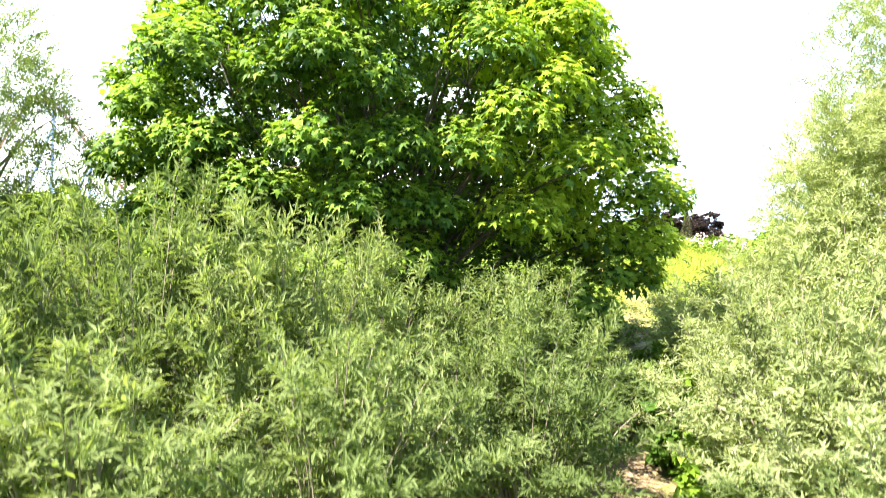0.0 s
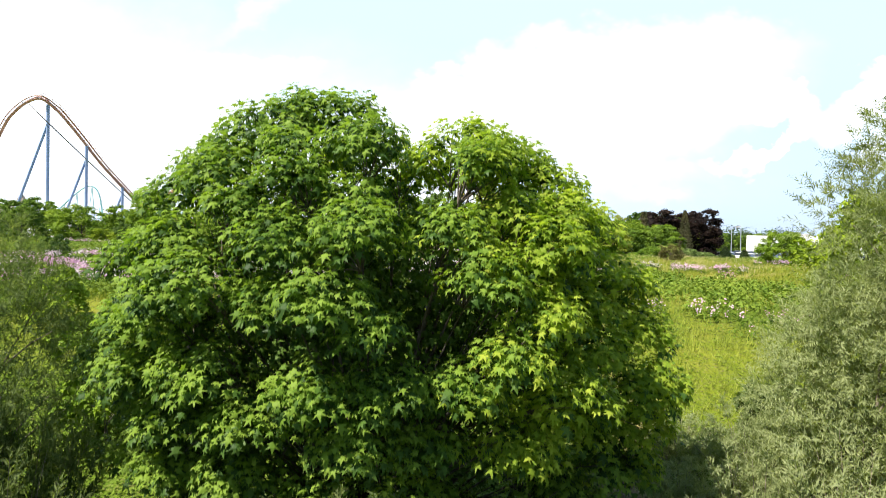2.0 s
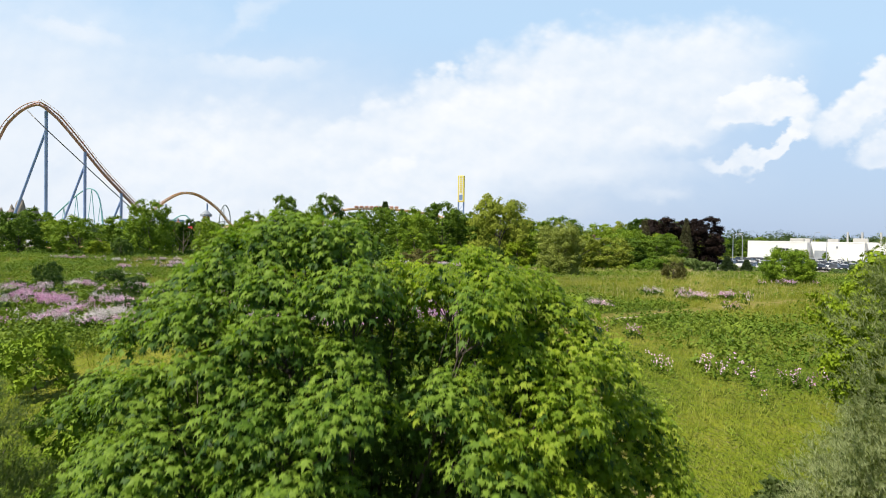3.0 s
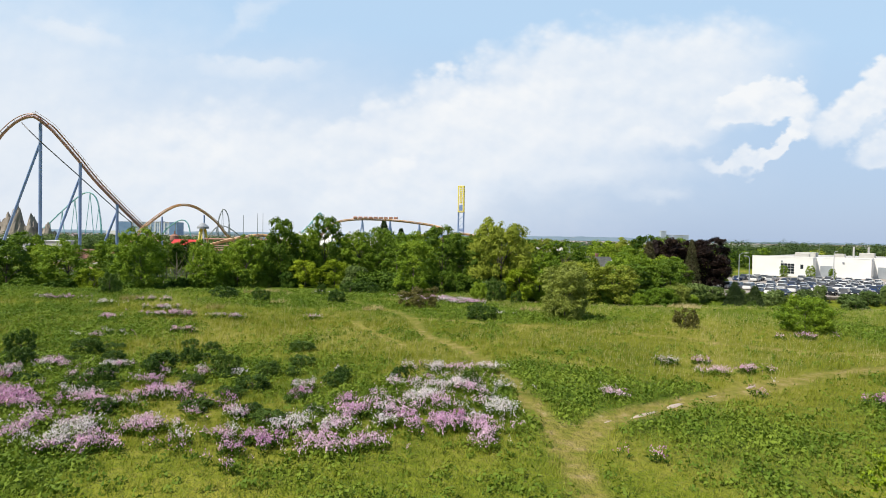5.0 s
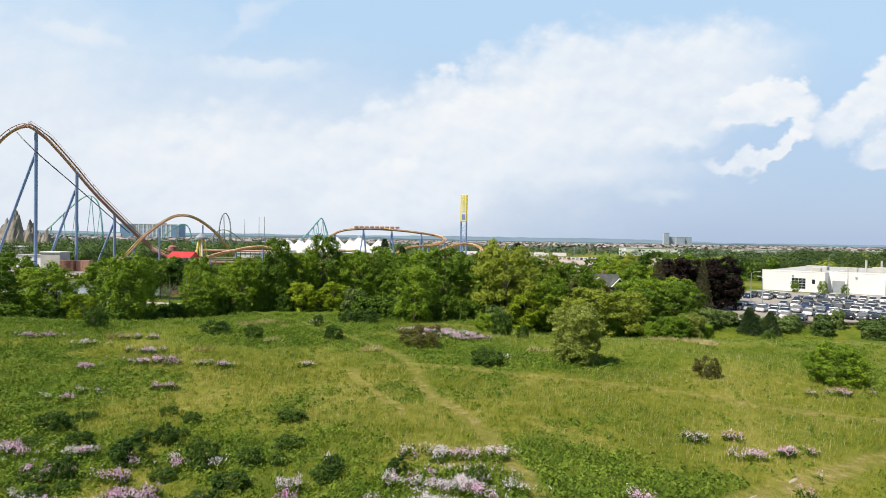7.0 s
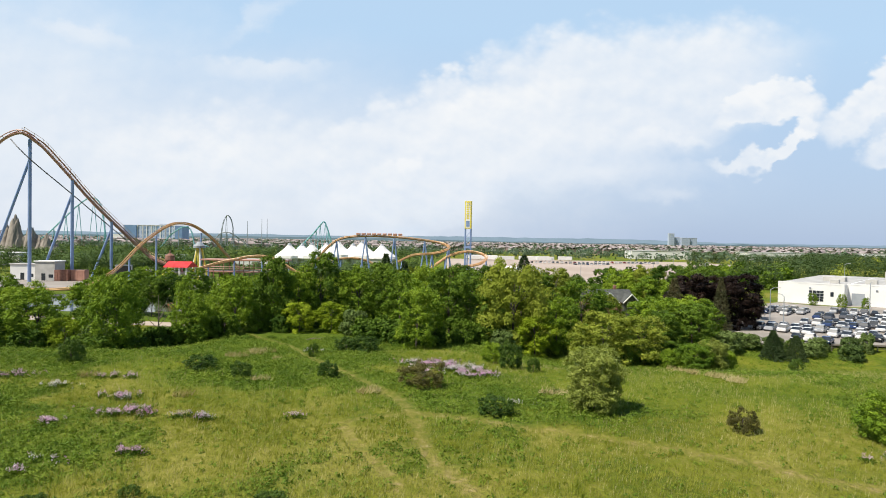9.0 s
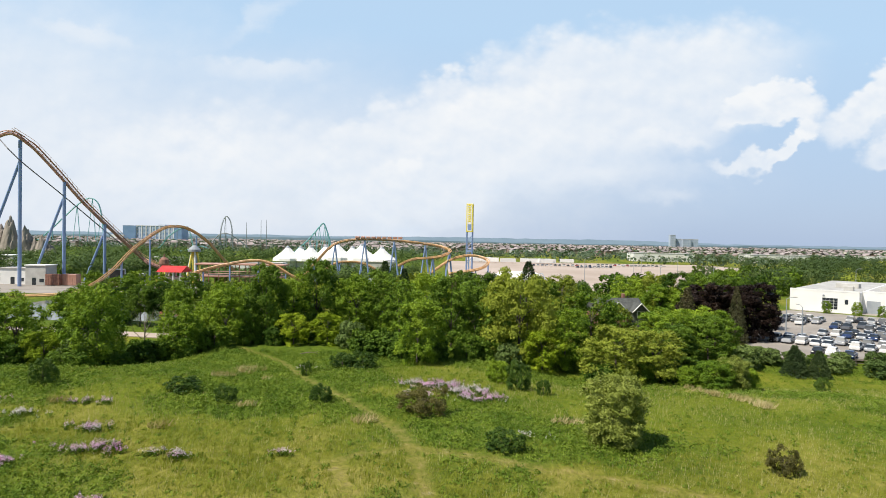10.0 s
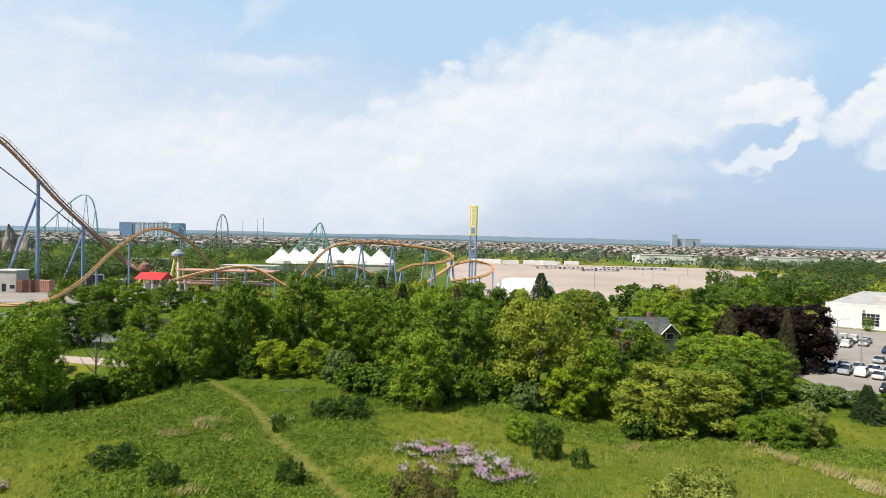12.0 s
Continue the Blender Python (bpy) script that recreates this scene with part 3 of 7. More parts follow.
# ---- meadow plants ----
def make_grass():
    r = np.random.default_rng(21)
    n = 105000
    x, y = r.uniform(-62, 62, n), 8 + 112 * r.uniform(0, 1, n) ** 1.25
    keep = (r.uniform(0, 1, n) > path_mask(x, y) * 1.8) & (r.uniform(0, 1, n) > 0.8 * weed_mask(x, y)) & (np.abs(x) < 12 + 0.85 * y)
    x, y = x[keep], y[keep]
    k = 5
    h = np.repeat(0.26 + 0.22 * r.uniform(0, 1, len(x)) + 0.12 * fbm2(x, y, 0.3, 5), k)
    px, py = np.repeat(x, k) + r.normal(0, 0.13, len(x) * k), np.repeat(y, k) + r.normal(0, 0.13, len(x) * k)
    pos = np.stack([px, py, ground_z(px, py) - 0.02], -1)
    along = np.stack([r.normal(0.15, 0.35, len(px)), r.normal(0, 0.35, len(px)), np.ones(len(px))], -1)
    up = np.stack([r.normal(0, 1, len(px)), r.normal(0, 1, len(px)), 0.2 * np.ones(len(px))], -1)
    edge = r.normal(0, 4, len(px))
    far = (py + 0.1 * px + edge > 72) | (py + edge < 31)
    for sel, hh, m, label in ((~far, h, "grass", "long yellow-green meadow grass going to seed"), (far, h * 0.75, "lush", "fresh green grass in the hollow and the back of the meadow")):
        V, F = scatter(BLADE, pos[sel], along[sel], up[sel], hh[sel], 0.085)
        tagged(new("meadow_grass", arr_mesh("meadow_grass", V, F, M[m])), label, "grass", kind="stuff")
    # thin seed heads standing over the grass
    n = 56000
    x, y = r.uniform(-64, 62, n), 44 + 62 * r.uniform(0, 1, n)
    keep = (r.uniform(0, 1, n) > path_mask(x, y) * 2) & (r.uniform(0, 1, n) > 0.75 * weed_mask(x, y)) & (np.abs(x) < 12 + 0.85 * y) & (fbm2(x, y, 0.35, 15) + r.normal(0, 0.3, n) > -0.25)
    x, y = x[keep], y[keep]
    n = len(x)
    pos = np.stack([x, y, ground_z(x, y)], -1)
    V, F = scatter(BLADE, pos, np.stack([r.normal(0.12, 0.16, n), r.normal(0, 0.16, n), np.ones(n)], -1), r.normal(0, 1, (n, 3)), r.uniform(0.36, 0.6, n), 0.045)
    tagged(new("seed_heads", arr_mesh("seed_heads", V, F, M["seedhead"])), "pale straw-coloured seed heads over the meadow grass", "grass", kind="stuff")
    # leafy weeds near the hollow
    n = 26000
    x, y = r.uniform(-34, 34, n), 11 + 44 * r.uniform(0, 1, n) ** 1.1
    wm = weed_mask(x, y)
    keep = (r.uniform(0, 1, n) > path_mask(x, y) * 1.6) & (r.uniform(0, 1, n) < 0.06 + 0.6 * wm**1.3) & (np.abs(x) < 12 + 0.85 * y)
    x, y = x[keep], y[keep]
    k = 12
    wide = np.repeat(r.uniform(0.12, 0.3, len(x)), k)
    dx, dy = r.normal(0, 1, len(x) * k) * wide, r.normal(0, 1, len(x) * k) * wide
    px, py = np.repeat(x, k) + dx, np.repeat(y, k) + dy
    tall = np.repeat(0.2 + 0.5 * r.uniform(0, 1, len(x)) ** 2, k)
    pos = np.stack([px, py, ground_z(px, py) + tall * (1 - 0.5 * np.minimum(1, np.hypot(dx, dy) / 0.4)) * r.uniform(0.5, 1, len(px))], -1)
    along = np.stack([dx + r.normal(0, 0.08, len(px)), dy + r.normal(0, 0.08, len(px)), r.normal(0.03, 0.1, len(px))], -1)
    up = np.stack([dx * 2.5 + r.normal(0, 0.35, len(px)), dy * 2.5 + r.normal(0, 0.35, len(px)), np.ones(len(px))], -1)
    leafy = scatter(LEAF_OVAL, pos, along, up, r.uniform(0.06, 0.13, len(px)), 0.8)
    # rounded plants of green herbage standing close together
    n = 52000
    x, y = r.uniform(-66, 66, n), 24 + 96 * r.uniform(0, 1, n) ** 1.15
    wm = weed_mask(x, y)
    keep = (r.uniform(0, 1, n) > path_mask(x, y) * 2.2) & (r.uniform(0, 1, n) < 0.1 + 0.9 * wm) & (np.abs(x) < 10 + 0.82 * y)
    x, y, wm = x[keep], y[keep], wm[keep]
    k = 16
    wide = np.repeat(r.uniform(0.2, 0.55, len(x)) * (0.7 + 0.4 * wm), k)
    tall = wide * np.repeat(r.uniform(0.7, 1.5, len(x)), k)
    d = unit(r.normal(0, 1, (len(wide), 3)) * (1, 1, 0.7) + (0, 0, 0.35))
    d[:, 2] = np.abs(d[:, 2])
    px, py = np.repeat(x, k) + d[:, 0] * wide, np.repeat(y, k) + d[:, 1] * wide
    pos = np.stack([px, py, ground_z(px, py) + d[:, 2] * tall * r.uniform(0.75, 1.1, len(px)) + 0.02], -1)
    along = unit(np.cross(d, r.normal(0, 1, d.shape)) + (0.1, 0, -0.15))
    tuss = scatter(LEAF_TRI, pos, along, d + r.normal(0, 0.2, d.shape), r.uniform(0.14, 0.27, len(px)), 0.75)
    V, F = join([leafy, tuss])
    ob = new("meadow_weeds", arr_mesh("meadow_weeds", V, F, M["weed"]))
    tagged(ob, "low leafy green weeds among the grass", "weeds", kind="stuff")


make_grass()

FLOWERS = [(0.8, 39.6, 2.6, 1.4, 1.2), (-1.6, 37.2, 1.9, 1.2, 1), (-3.6, 34.8, 2.2, 1.5, 1), (-0.6, 33.6, 2.0, 1.2, 1.2), (2.4, 35.2, 1.2, 1.3, 1.2), (1.6, 32.2, 1.5, 1.2, 1), (-6.4, 32.6, 1.8, 0.9, 1), (-9.2, 30.4, 2.2, 1.0, 1),
           (-4.6, 30.6, 2.0, 0.9, 1), (-15.4, 30.6, 2.2, 1.3, 1.2), (-18.4, 31.8, 2.2, 1.4, 1.1), (-21.8, 35.6, 2.4, 1.3, 1.1), (-24.6, 37.4, 1.8, 1.0, 1), (-17.6, 35.8, 1.6, 1.0, 1), (-15.2, 37.6, 1.4, 0.8, 1), (-16, 42, 1.3, 0.7, 1),
           (-12.4, 36.6, 1.4, 0.6, 1), (-11, 34.2, 1.4, 0.7, 0.9), (-8.6, 39.4, 1.2, 0.5, 0.8), (-24.8, 43, 1.6, 0.9, 0.8), (-21, 40.2, 1.2, 0.7, 1), (-28, 40.4, 1.8, 0.9, 1), (18.2, 45, 1.3, 0.5, 0.7), (21.2, 45.4, 1.2, 0.5, 0.7), (-13.5, 32.2, 1.2, 0.7, 1),
           (-28.6, 67.8, 2.6, 0.8, 1), (-33.5, 64.6, 1.0, 0.6, 1), (-31.8, 72.7, 1.9, 0.7, 1.2), (-22.5, 67, 2.0, 0.5, 0.9), (-28.2, 56.7, 1.1, 0.5, 1), (-40, 76, 2, 0.6, 0.8), (-36.5, 80.5, 2.2, 0.6, 0.8), (-20, 101, 1.5, 0.5, 0.7),
           (-2.6, 92.2, 3.6, 1.8, 1), (1.4, 89.4, 2.6, 1.6, 1.1), (2.6, 86.4, 2.6, 1.3, 1), (-4.2, 87, 1.8, 1.2, 0.5), (9.2, 23.4, 1.7, 1.1, 0.09), (11.8, 22, 1.6, 1.2, 0.09), (8.2, 30, 1.2, 0.6, 0.25), (-48, 80, 3, 1, 0.5), (-14, 68, 0.8, 0.4, 0.8), (33, 60.5, 3.0, 0.5, 0.4), (7, 73.5, 1.6, 0.5, 0.4), (12.4, 15.6, 1.6, 0.9, 0.5)]


def flower_patch(x, y, rx, ry, dense, seed):
    """Tall flowering stalks with round heads, pale lilac to white."""
    r = np.random.default_rng(seed)
    share = -0.35 if x > 5 and y < 40 else r.choice([0.1, 0.3, 0.85])
    n = int(74 * rx * ry * 3.14 * dense * (1 if y < 60 else 0.9)) + 8
    a, q = r.uniform(0, 2 * np.pi, n), np.sqrt(r.uniform(0, 1, n)) * (1 + 0.25 * np.sin(3 * r.uniform(0, 6.28) + r.uniform(0, 6.28, n)))
    px, py = x + rx * q * np.cos(a), y + ry * q * np.sin(a)
    px, py = px + r.normal(0, 0.35, n) * rx * (r.uniform(0, 1, n) < 0.35), py + r.normal(0, 0.35, n) * ry
    keep = fbm2(px, py, 2.3, seed) > 0.1
    px, py = px[keep], py[keep]
    n = len(px)
    h = r.uniform(0.25, 0.52, n) + 0.2 * np.clip(fbm2(px, py, 2.3, seed), 0, 0.8)
    base = np.stack([px, py, ground_z(px, py)], -1)
    k = 10
    head = np.repeat(base + np.stack([r.normal(0, 0.05, n), r.normal(0, 0.05, n), h], -1), k, 0) + r.normal(0, 0.07, (n * k, 3)) * (1, 1, 1.25)
    out = unit(r.normal(0, 1, (n * k, 3)) + (0, 0, 0.7))
    V1, F1 = scatter(LEAF_OVAL, head, unit(r.normal(0, 1, (n * k, 3))), out, r.uniform(0.045, 0.085, n * k), 1.2)
    k = 6
    stem = np.repeat(base, k, 0) + np.stack([r.normal(0, 0.08, n * k), r.normal(0, 0.08, n * k), np.repeat(h, k) * r.uniform(0, 0.6, n * k)], -1)
    V2, F2 = scatter(LEAF_OVAL, stem, np.stack([r.normal(0, 1, n * k), r.normal(0, 1, n * k), np.ones(n * k) * 0.8], -1), r.normal(0, 1, (n * k, 3)), r.uniform(0.18, 0.34, n * k), 0.45)
    V3, F3 = scatter(BLADE, base, np.stack([r.normal(0, 0.08, n), r.normal(0, 0.08, n), np.ones(n)], -1), r.normal(0, 1, (n, 3)), h, 0.035)
    V, F = join([(V1, F1), (V2, F2), (V3, F3)])
    me = arr_mesh("flower_patch", V, F, [M["petal"], M["weed"], M["petalwhite"]], np.r_[np.repeat(np.where(fbm2(px, py, 0.8, 9) + r.normal(0, 0.15, n) > 0.45 - 0.8 * share, 2, 0), 10 * len(LEAF_OVAL[1])), np.ones(len(F2) + len(F3))])
    tagged(new("flower_patch", me), "patch of tall lilac and white wildflowers in the grass", "wildflowers", "wildflower patches", "stuff")


r_fl = np.random.default_rng(61)
for _ in range(34):
    FLOWERS.append((r_fl.uniform(-30, 3), r_fl.uniform(28, 44), r_fl.uniform(0.4, 1.0), r_fl.uniform(0.3, 0.7), r_fl.uniform(0.7, 1.2)))
FLOWERS += [(15.9, 48, 0.9, 0.5, 0.35), (18.4, 48.2, 0.8, 0.5, 0.35), (20.2, 42, 0.5, 0.3, 0.5), (18.6, 39.8, 0.6, 0.3, 0.5), (24, 38, 0.7, 0.5, 0.5), (-29.8, 54.6, 1.2, 0.4, 0.8), (-23.5, 58.8, 1.2, 0.4, 0.7), (9.5, 38.6, 0.7, 0.4, 0.7)]
for i, f in enumerate(FLOWERS):
    flower_patch(*f, 100 + i)


def dry_patch(x, y, rx, ry, seed):
    """A patch of last year's straw-coloured grass."""
    r = np.random.default_rng(seed)
    n = int(34 * rx * ry * 3.14) + 10
    a, q = r.uniform(0, 2 * np.pi, n), np.sqrt(r.uniform(0, 1, n))
    px, py = x + rx * q * np.cos(a), y + ry * q * np.sin(a)
    keep = fbm2(px, py, 1.2, seed) > -0.2
    px, py = px[keep], py[keep]
    n = len(px)
    pos = np.stack([px, py, ground_z(px, py) + 0.1], -1)
    V, F = scatter(BLADE, pos, np.stack([r.normal(0.5, 0.4, n), r.normal(0, 0.4, n), np.ones(n)], -1), r.normal(0, 1, (n, 3)), r.uniform(0.45, 0.85, n), 0.13)
    tagged(new("dry_grass_patch", arr_mesh("dry_grass_patch", V, F, M["straw"])), "patch of dry straw-coloured grass in the meadow", "dry grass", "dry grass patches", "stuff")


for i, d in enumerate([(-26.6, 98.6, 2.0, 2.2), (-28.6, 94.6, 1.6, 0.9), (-23.2, 93.6, 1.1, 0.6), (-8.8, 77.9, 1.3, 1.0), (-21.1, 81.2, 1.2, 0.8), (31.6, 101.5, 1.05, 2.6), (31.9, 96, 1.05, 2.6), (32.8, 91.4, 1.05, 2.4), (33.2, 87, 1.05, 2.0), (18.2, 100.6, 1.5, 1.2), (10.4, 78.4, 1.6, 0.6),
                       (-40.4, 80.8, 1.6, 0.7), (-26.2, 73.6, 1.3, 0.6)]):
    dry_patch(*d, 500 + i)


def bare_stone(x, y, long, wide, rz, seed):
    """A flat pale patch of bare stone in the path."""
    r = np.random.default_rng(seed)
    a = np.arange(14) * 2 * np.pi / 14
    q = 1 + r.uniform(-0.25, 0.25, 14)
    rim = np.stack([long * q * np.cos(a), wide * q * np.sin(a), 0 * a], -1)
    V = np.concatenate([rim + (0, 0, -0.06), rim * 0.92 + (0, 0, 0.01), [(0, 0, 0.02)]])
    F = [(i, (i + 1) % 14, 14 + (i + 1) % 14) for i in range(14)] + [(i, 14 + (i + 1) % 14, 14 + i) for i in range(14)] + [(14 + i, 14 + (i + 1) % 14, 28) for i in range(14)]
    t = new("bare_stone", arr_mesh("bare_stone", V, np.array(F), M["lotgravel"], smooth=True))
    t.matrix_basis = pose(x, y, gz(x, y) - 0.045, 0, 0, rz)
    tagged(t, "flat pale patch of bare stone in the path", "stone", "bare stones")


for i, (x, y, l, w) in enumerate([(12.84, 37.95, 0.95, 0.2), (10.4, 36.0, 1.1, 0.14), (19.1, 42.2, 0.6, 0.1), (15.6, 39.9, 0.9, 0.08), (8.3, 34.8, 0.5, 0.08)]):
    bare_stone(x, y, l, w, 36, 700 + i)

# ---- trees ----
def limbs(r, height, spread, fork, n, thick):
    """A tapered trunk and its limbs."""
    lean = r.normal(0, 0.03, 2)
    trunk = tube([(lean[0] * z, lean[1] * z, z) for z in np.linspace(-0.15, height * 0.72, 6)], np.linspace(thick, thick * 0.35, 6), 8)
    out = [trunk]
    for i in range(n):
        a, z0 = i * 2.4 + r.uniform(-0.4, 0.4), height * r.uniform(fork, 0.55)
        e = spread * r.uniform(0.55, 0.9)
        top = min(height * 0.92, z0 + height * r.uniform(0.18, 0.38))
        t = np.linspace(0, 1, 5)[:, None]
        p0, p1 = np.array((lean[0] * z0, lean[1] * z0, z0)), np.array((e * np.cos(a), e * np.sin(a), top))
        mid = (p0 + p1) / 2 + (0, 0, 0.06 * height)
        out.append(tube((1 - t) ** 2 * p0 + 2 * t * (1 - t) * mid + t**2 * p1, np.linspace(thick * 0.42, thick * 0.1, 5), 5))
    return join(out)


def crown(r, height, spread, low, lobes, count, size, shape=LEAF_TRI, droop=0.0, taper=0.75, width=1.0, fill=0.36):
    """Many leaves on the outer sides of uneven lobes."""
    f = (np.arange(lobes) + 0.5) / lobes
    a = np.arange(lobes) * 2.39996 + r.uniform(-0.5, 0.5, lobes)
    prof = np.where(f < 0.4, 0.74 + 0.65 * f, np.sqrt(np.clip(1 - ((f - 0.4) / 0.64) ** 2, 0.02, 1)) ** taper)
    q = spread * prof * r.uniform(0.5, 0.84, lobes)
    rad = spread * r.uniform(0.24, 0.42, lobes) * (0.75 + 0.25 * prof)
    c = np.stack([q * np.cos(a), q * np.sin(a), low + (height - low) * (0.04 + 0.88 * f + r.normal(0, 0.03, lobes))], -1)
    # each lobe carries smaller clumps, with gaps between them
    per = 8
    owner = np.repeat(np.arange(lobes), per)
    away = unit(c - np.stack([0 * f, 0 * f, 0.75 * c[:, 2]], -1))[owner]
    sd = unit(r.normal(0, 1, (lobes * per, 3)) + 0.7 * away + (0, 0, 0.2))
    sub = c[owner] + sd * (rad[owner] * r.uniform(0.6, 0.85, lobes * per))[:, None]
    sr = rad[owner] * r.uniform(0.36, 0.54, lobes * per)
    pick = r.choice(lobes * per, count, p=sr**2 / (sr**2).sum())
    d = unit(r.normal(0, 1, (count, 3)) + 0.55 * sd[pick])
    d[:, 2] = np.where((d[:, 2] < -0.3) & (r.uniform(0, 1, count) < 0.6), -d[:, 2] * 0.6, d[:, 2])
    inner = r.uniform(0, 1, count) < fill
    depth = np.where(inner, r.uniform(-0.6, 0.7, count), r.uniform(0.84, 1.1, count))
    pos = sub[pick] + d * (sr[pick] * depth)[:, None] * (1, 1, 0.9)
    pos[:, 2] = np.maximum(pos[:, 2], 0.04 * height * r.uniform(0, 1, count))
    along = unit(np.cross(d, unit(r.normal(0, 1, (count, 3)))) + 0.2 * r.normal(0, 1, (count, 3)) + 0.1 * d + (0, 0, -0.1 - droop))
    up = unit(d + 0.24 * r.normal(0, 1, (count, 3)) + (0, 0, 0.1))
    size = np.where(inner, 1.5, 1.0) * size
    return scatter(shape, pos, along, up, size * r.uniform(0.65, 1.35, count), width)


def sprays(start, way, length, per, leaf, r, bend=-0.25):
    """Thin shoots set with narrow leaves all along: shoots as bars, and leaves."""
    n = len(start)
    s = np.tile(np.linspace(0.08, 1.0, per), n)[:, None]
    w, ln = np.repeat(unit(way), per, 0), np.repeat(length, per)[:, None]
    pos = np.repeat(start, per, 0) + w * s * ln + np.array((0, 0, bend)) * (s * ln) ** 2
    a = np.tile(np.arange(per) * 2.4, n) + np.repeat(r.uniform(0, 6.28, n), per)
    e1 = unit(np.cross(w, np.tile((0.2, 0.3, 1.0), (n * per, 1)) + 0.01))
    ring = np.cos(a)[:, None] * e1 + np.sin(a)[:, None] * np.cross(w, e1)
    along = unit(w * 0.75 + ring * 0.75 + (0, 0, bend) * s + 0.25 * r.normal(0, 1, (n * per, 3)))
    up = unit(ring * -0.3 + w * 0.5 + (0, 0, 0.8) + 0.35 * r.normal(0, 1, (n * per, 3)))
    return scatter(LEAF_NARROW, pos, along, up, leaf * r.uniform(0.7, 1.25, n * per) * (1.15 - 0.5 * s[:, 0]), 1.15)


def willow_tree(label, seed, height, spread, low, lobes, twigs, per, leaf, fork=0.2, mat="willow"):
    """A tree of lobes made of leafy shoots."""
    r = np.random.default_rng(seed)
    t = thing("willow_tree", label, "willow")
    apart("trunk", limbs(r, height, spread, fork, 9, 0.011 * height), M["twig"], t, smooth=True)
    zz = 1 - 1.85 * (np.arange(lobes) + 0.5) / lobes
    a = np.arange(lobes) * 2.39996 + r.uniform(-0.4, 0.4, lobes)
    w = np.sqrt(1 - zz**2) ** 0.6 * spread * r.uniform(0.5, 0.85, lobes)
    c = np.stack([w * np.cos(a), w * np.sin(a), (height + low) / 2 + (height - low) / 2 * zz * 0.85], -1)
    rad = spread * r.uniform(0.28, 0.45, lobes)
    pick = r.integers(0, lobes, twigs)
    d = unit(r.normal(0, 1, (twigs, 3)) + 0.5 * unit(c[pick] - (0, 0, height * 0.45)))
    start = c[pick] + d * (rad[pick] * r.uniform(0.3, 0.9, twigs))[:, None]
    o = apart("crown", sprays(start, d + (0, 0, 0.45), r.uniform(0.2, 0.45, twigs), per, leaf, r, -0.5), M[mat], t)
    tagged(o, kind="stuff")
    return t


def tree(name, mat, label, category, seed, height, spread, low, lobes=26, count=5200, size=0.34, group="", **kw):
    r = np.random.default_rng(seed)
    t = thing(name, label, category, group)
    apart("trunk", limbs(r, height, spread * 0.7, 0.25, 6, 0.014 * height + 0.02), M["bark"], t, smooth=True)
    o = apart("crown", crown(r, height, spread, low, lobes, count, size, **kw), M[mat], t)
    tagged(o, kind="stuff")
    return t


def conifer(mat, label, seed, height, spread, count=9000):
    r = np.random.default_rng(seed)
    t = thing("spruce_tree", label, "spruce")
    apart("trunk", tube([(0, 0, z) for z in np.linspace(-0.1, height * 0.97, 5)], np.linspace(0.02 * height, 0.02, 5), 7), M["bark"], t)
    tiers = int(height * 2.8)
    pos, along = [], []
    per = count // (tiers * 9)
    for i in range(tiers):
        f = (i + 0.5) / tiers
        z0 = height * (0.06 + 0.93 * f)
        reach = spread * (1 - f) ** 0.85 * r.uniform(0.85, 1.1) + 0.12
        for b in range(9):
            a = b * 0.698 + i * 1.1 + r.uniform(-0.2, 0.2)
            q = np.sqrt(r.uniform(0.04, 1, per)) * reach
            side = r.normal(0, 0.13, per) * q
            pos.append(np.stack([q * np.cos(a) - side * np.sin(a), q * np.sin(a) + side * np.cos(a), z0 - 0.34 * q + 0.16 * q * q / reach + r.normal(0, 0.09, per)], -1))
            along.append(np.stack([np.cos(a) + r.normal(0, 0.5, per), np.sin(a) + r.normal(0, 0.5, per), r.normal(-0.25, 0.2, per)], -1))
    pos, along = np.concatenate(pos), np.concatenate(along)
    o = apart("crown", scatter(LEAF_OVAL, pos, along, np.tile((0, 0, 1.0), (len(pos), 1)) + r.normal(0, 0.4, (len(pos), 3)), r.uniform(0.2, 0.42, len(pos)), 0.5), M[mat], t)
    tagged(o, kind="stuff")
    return t


def put(ob, x, y, s=1.0, sz=None, rz=0.0, label=""):
    a = ob.scale
    m = pose(x, y, gz(x, y) - 0.03, 0, 0, rz) @ Matrix.Diagonal((s / a.x, s / a.y, (sz or s) / a.z, 1))
    c = copy_thing(ob, m)
    return tagged(c, label)


def settle(ob, x, y, rz=0.0, s=1.0, sz=None):
    ob.matrix_basis = pose(x, y, gz(x, y) - 0.03, 0, 0, rz) @ Matrix.Diagonal((s, s, sz or s, 1))
    return ob


# ---- the maple ----
MAPLE = (-0.95, 9.6)


LEAF_PALM = (np.array([(0, 0, 0), (0.46, 0.12, -0.1), (0.22, 0.32, 0.0), (0.6, 0.66, -0.14), (0.17, 0.54, 0.02), (0, 1.05, -0.2), (-0.17, 0.54, 0.02), (-0.6, 0.66, -0.14), (-0.22, 0.32, 0.0), (-0.46, 0.12, -0.1)]),
             np.array([(0, 1, 2), (2, 3, 4), (4, 5, 6), (6, 7, 8), (8, 9, 0), (0, 2, 4), (0, 4, 6), (0, 6, 8)]))


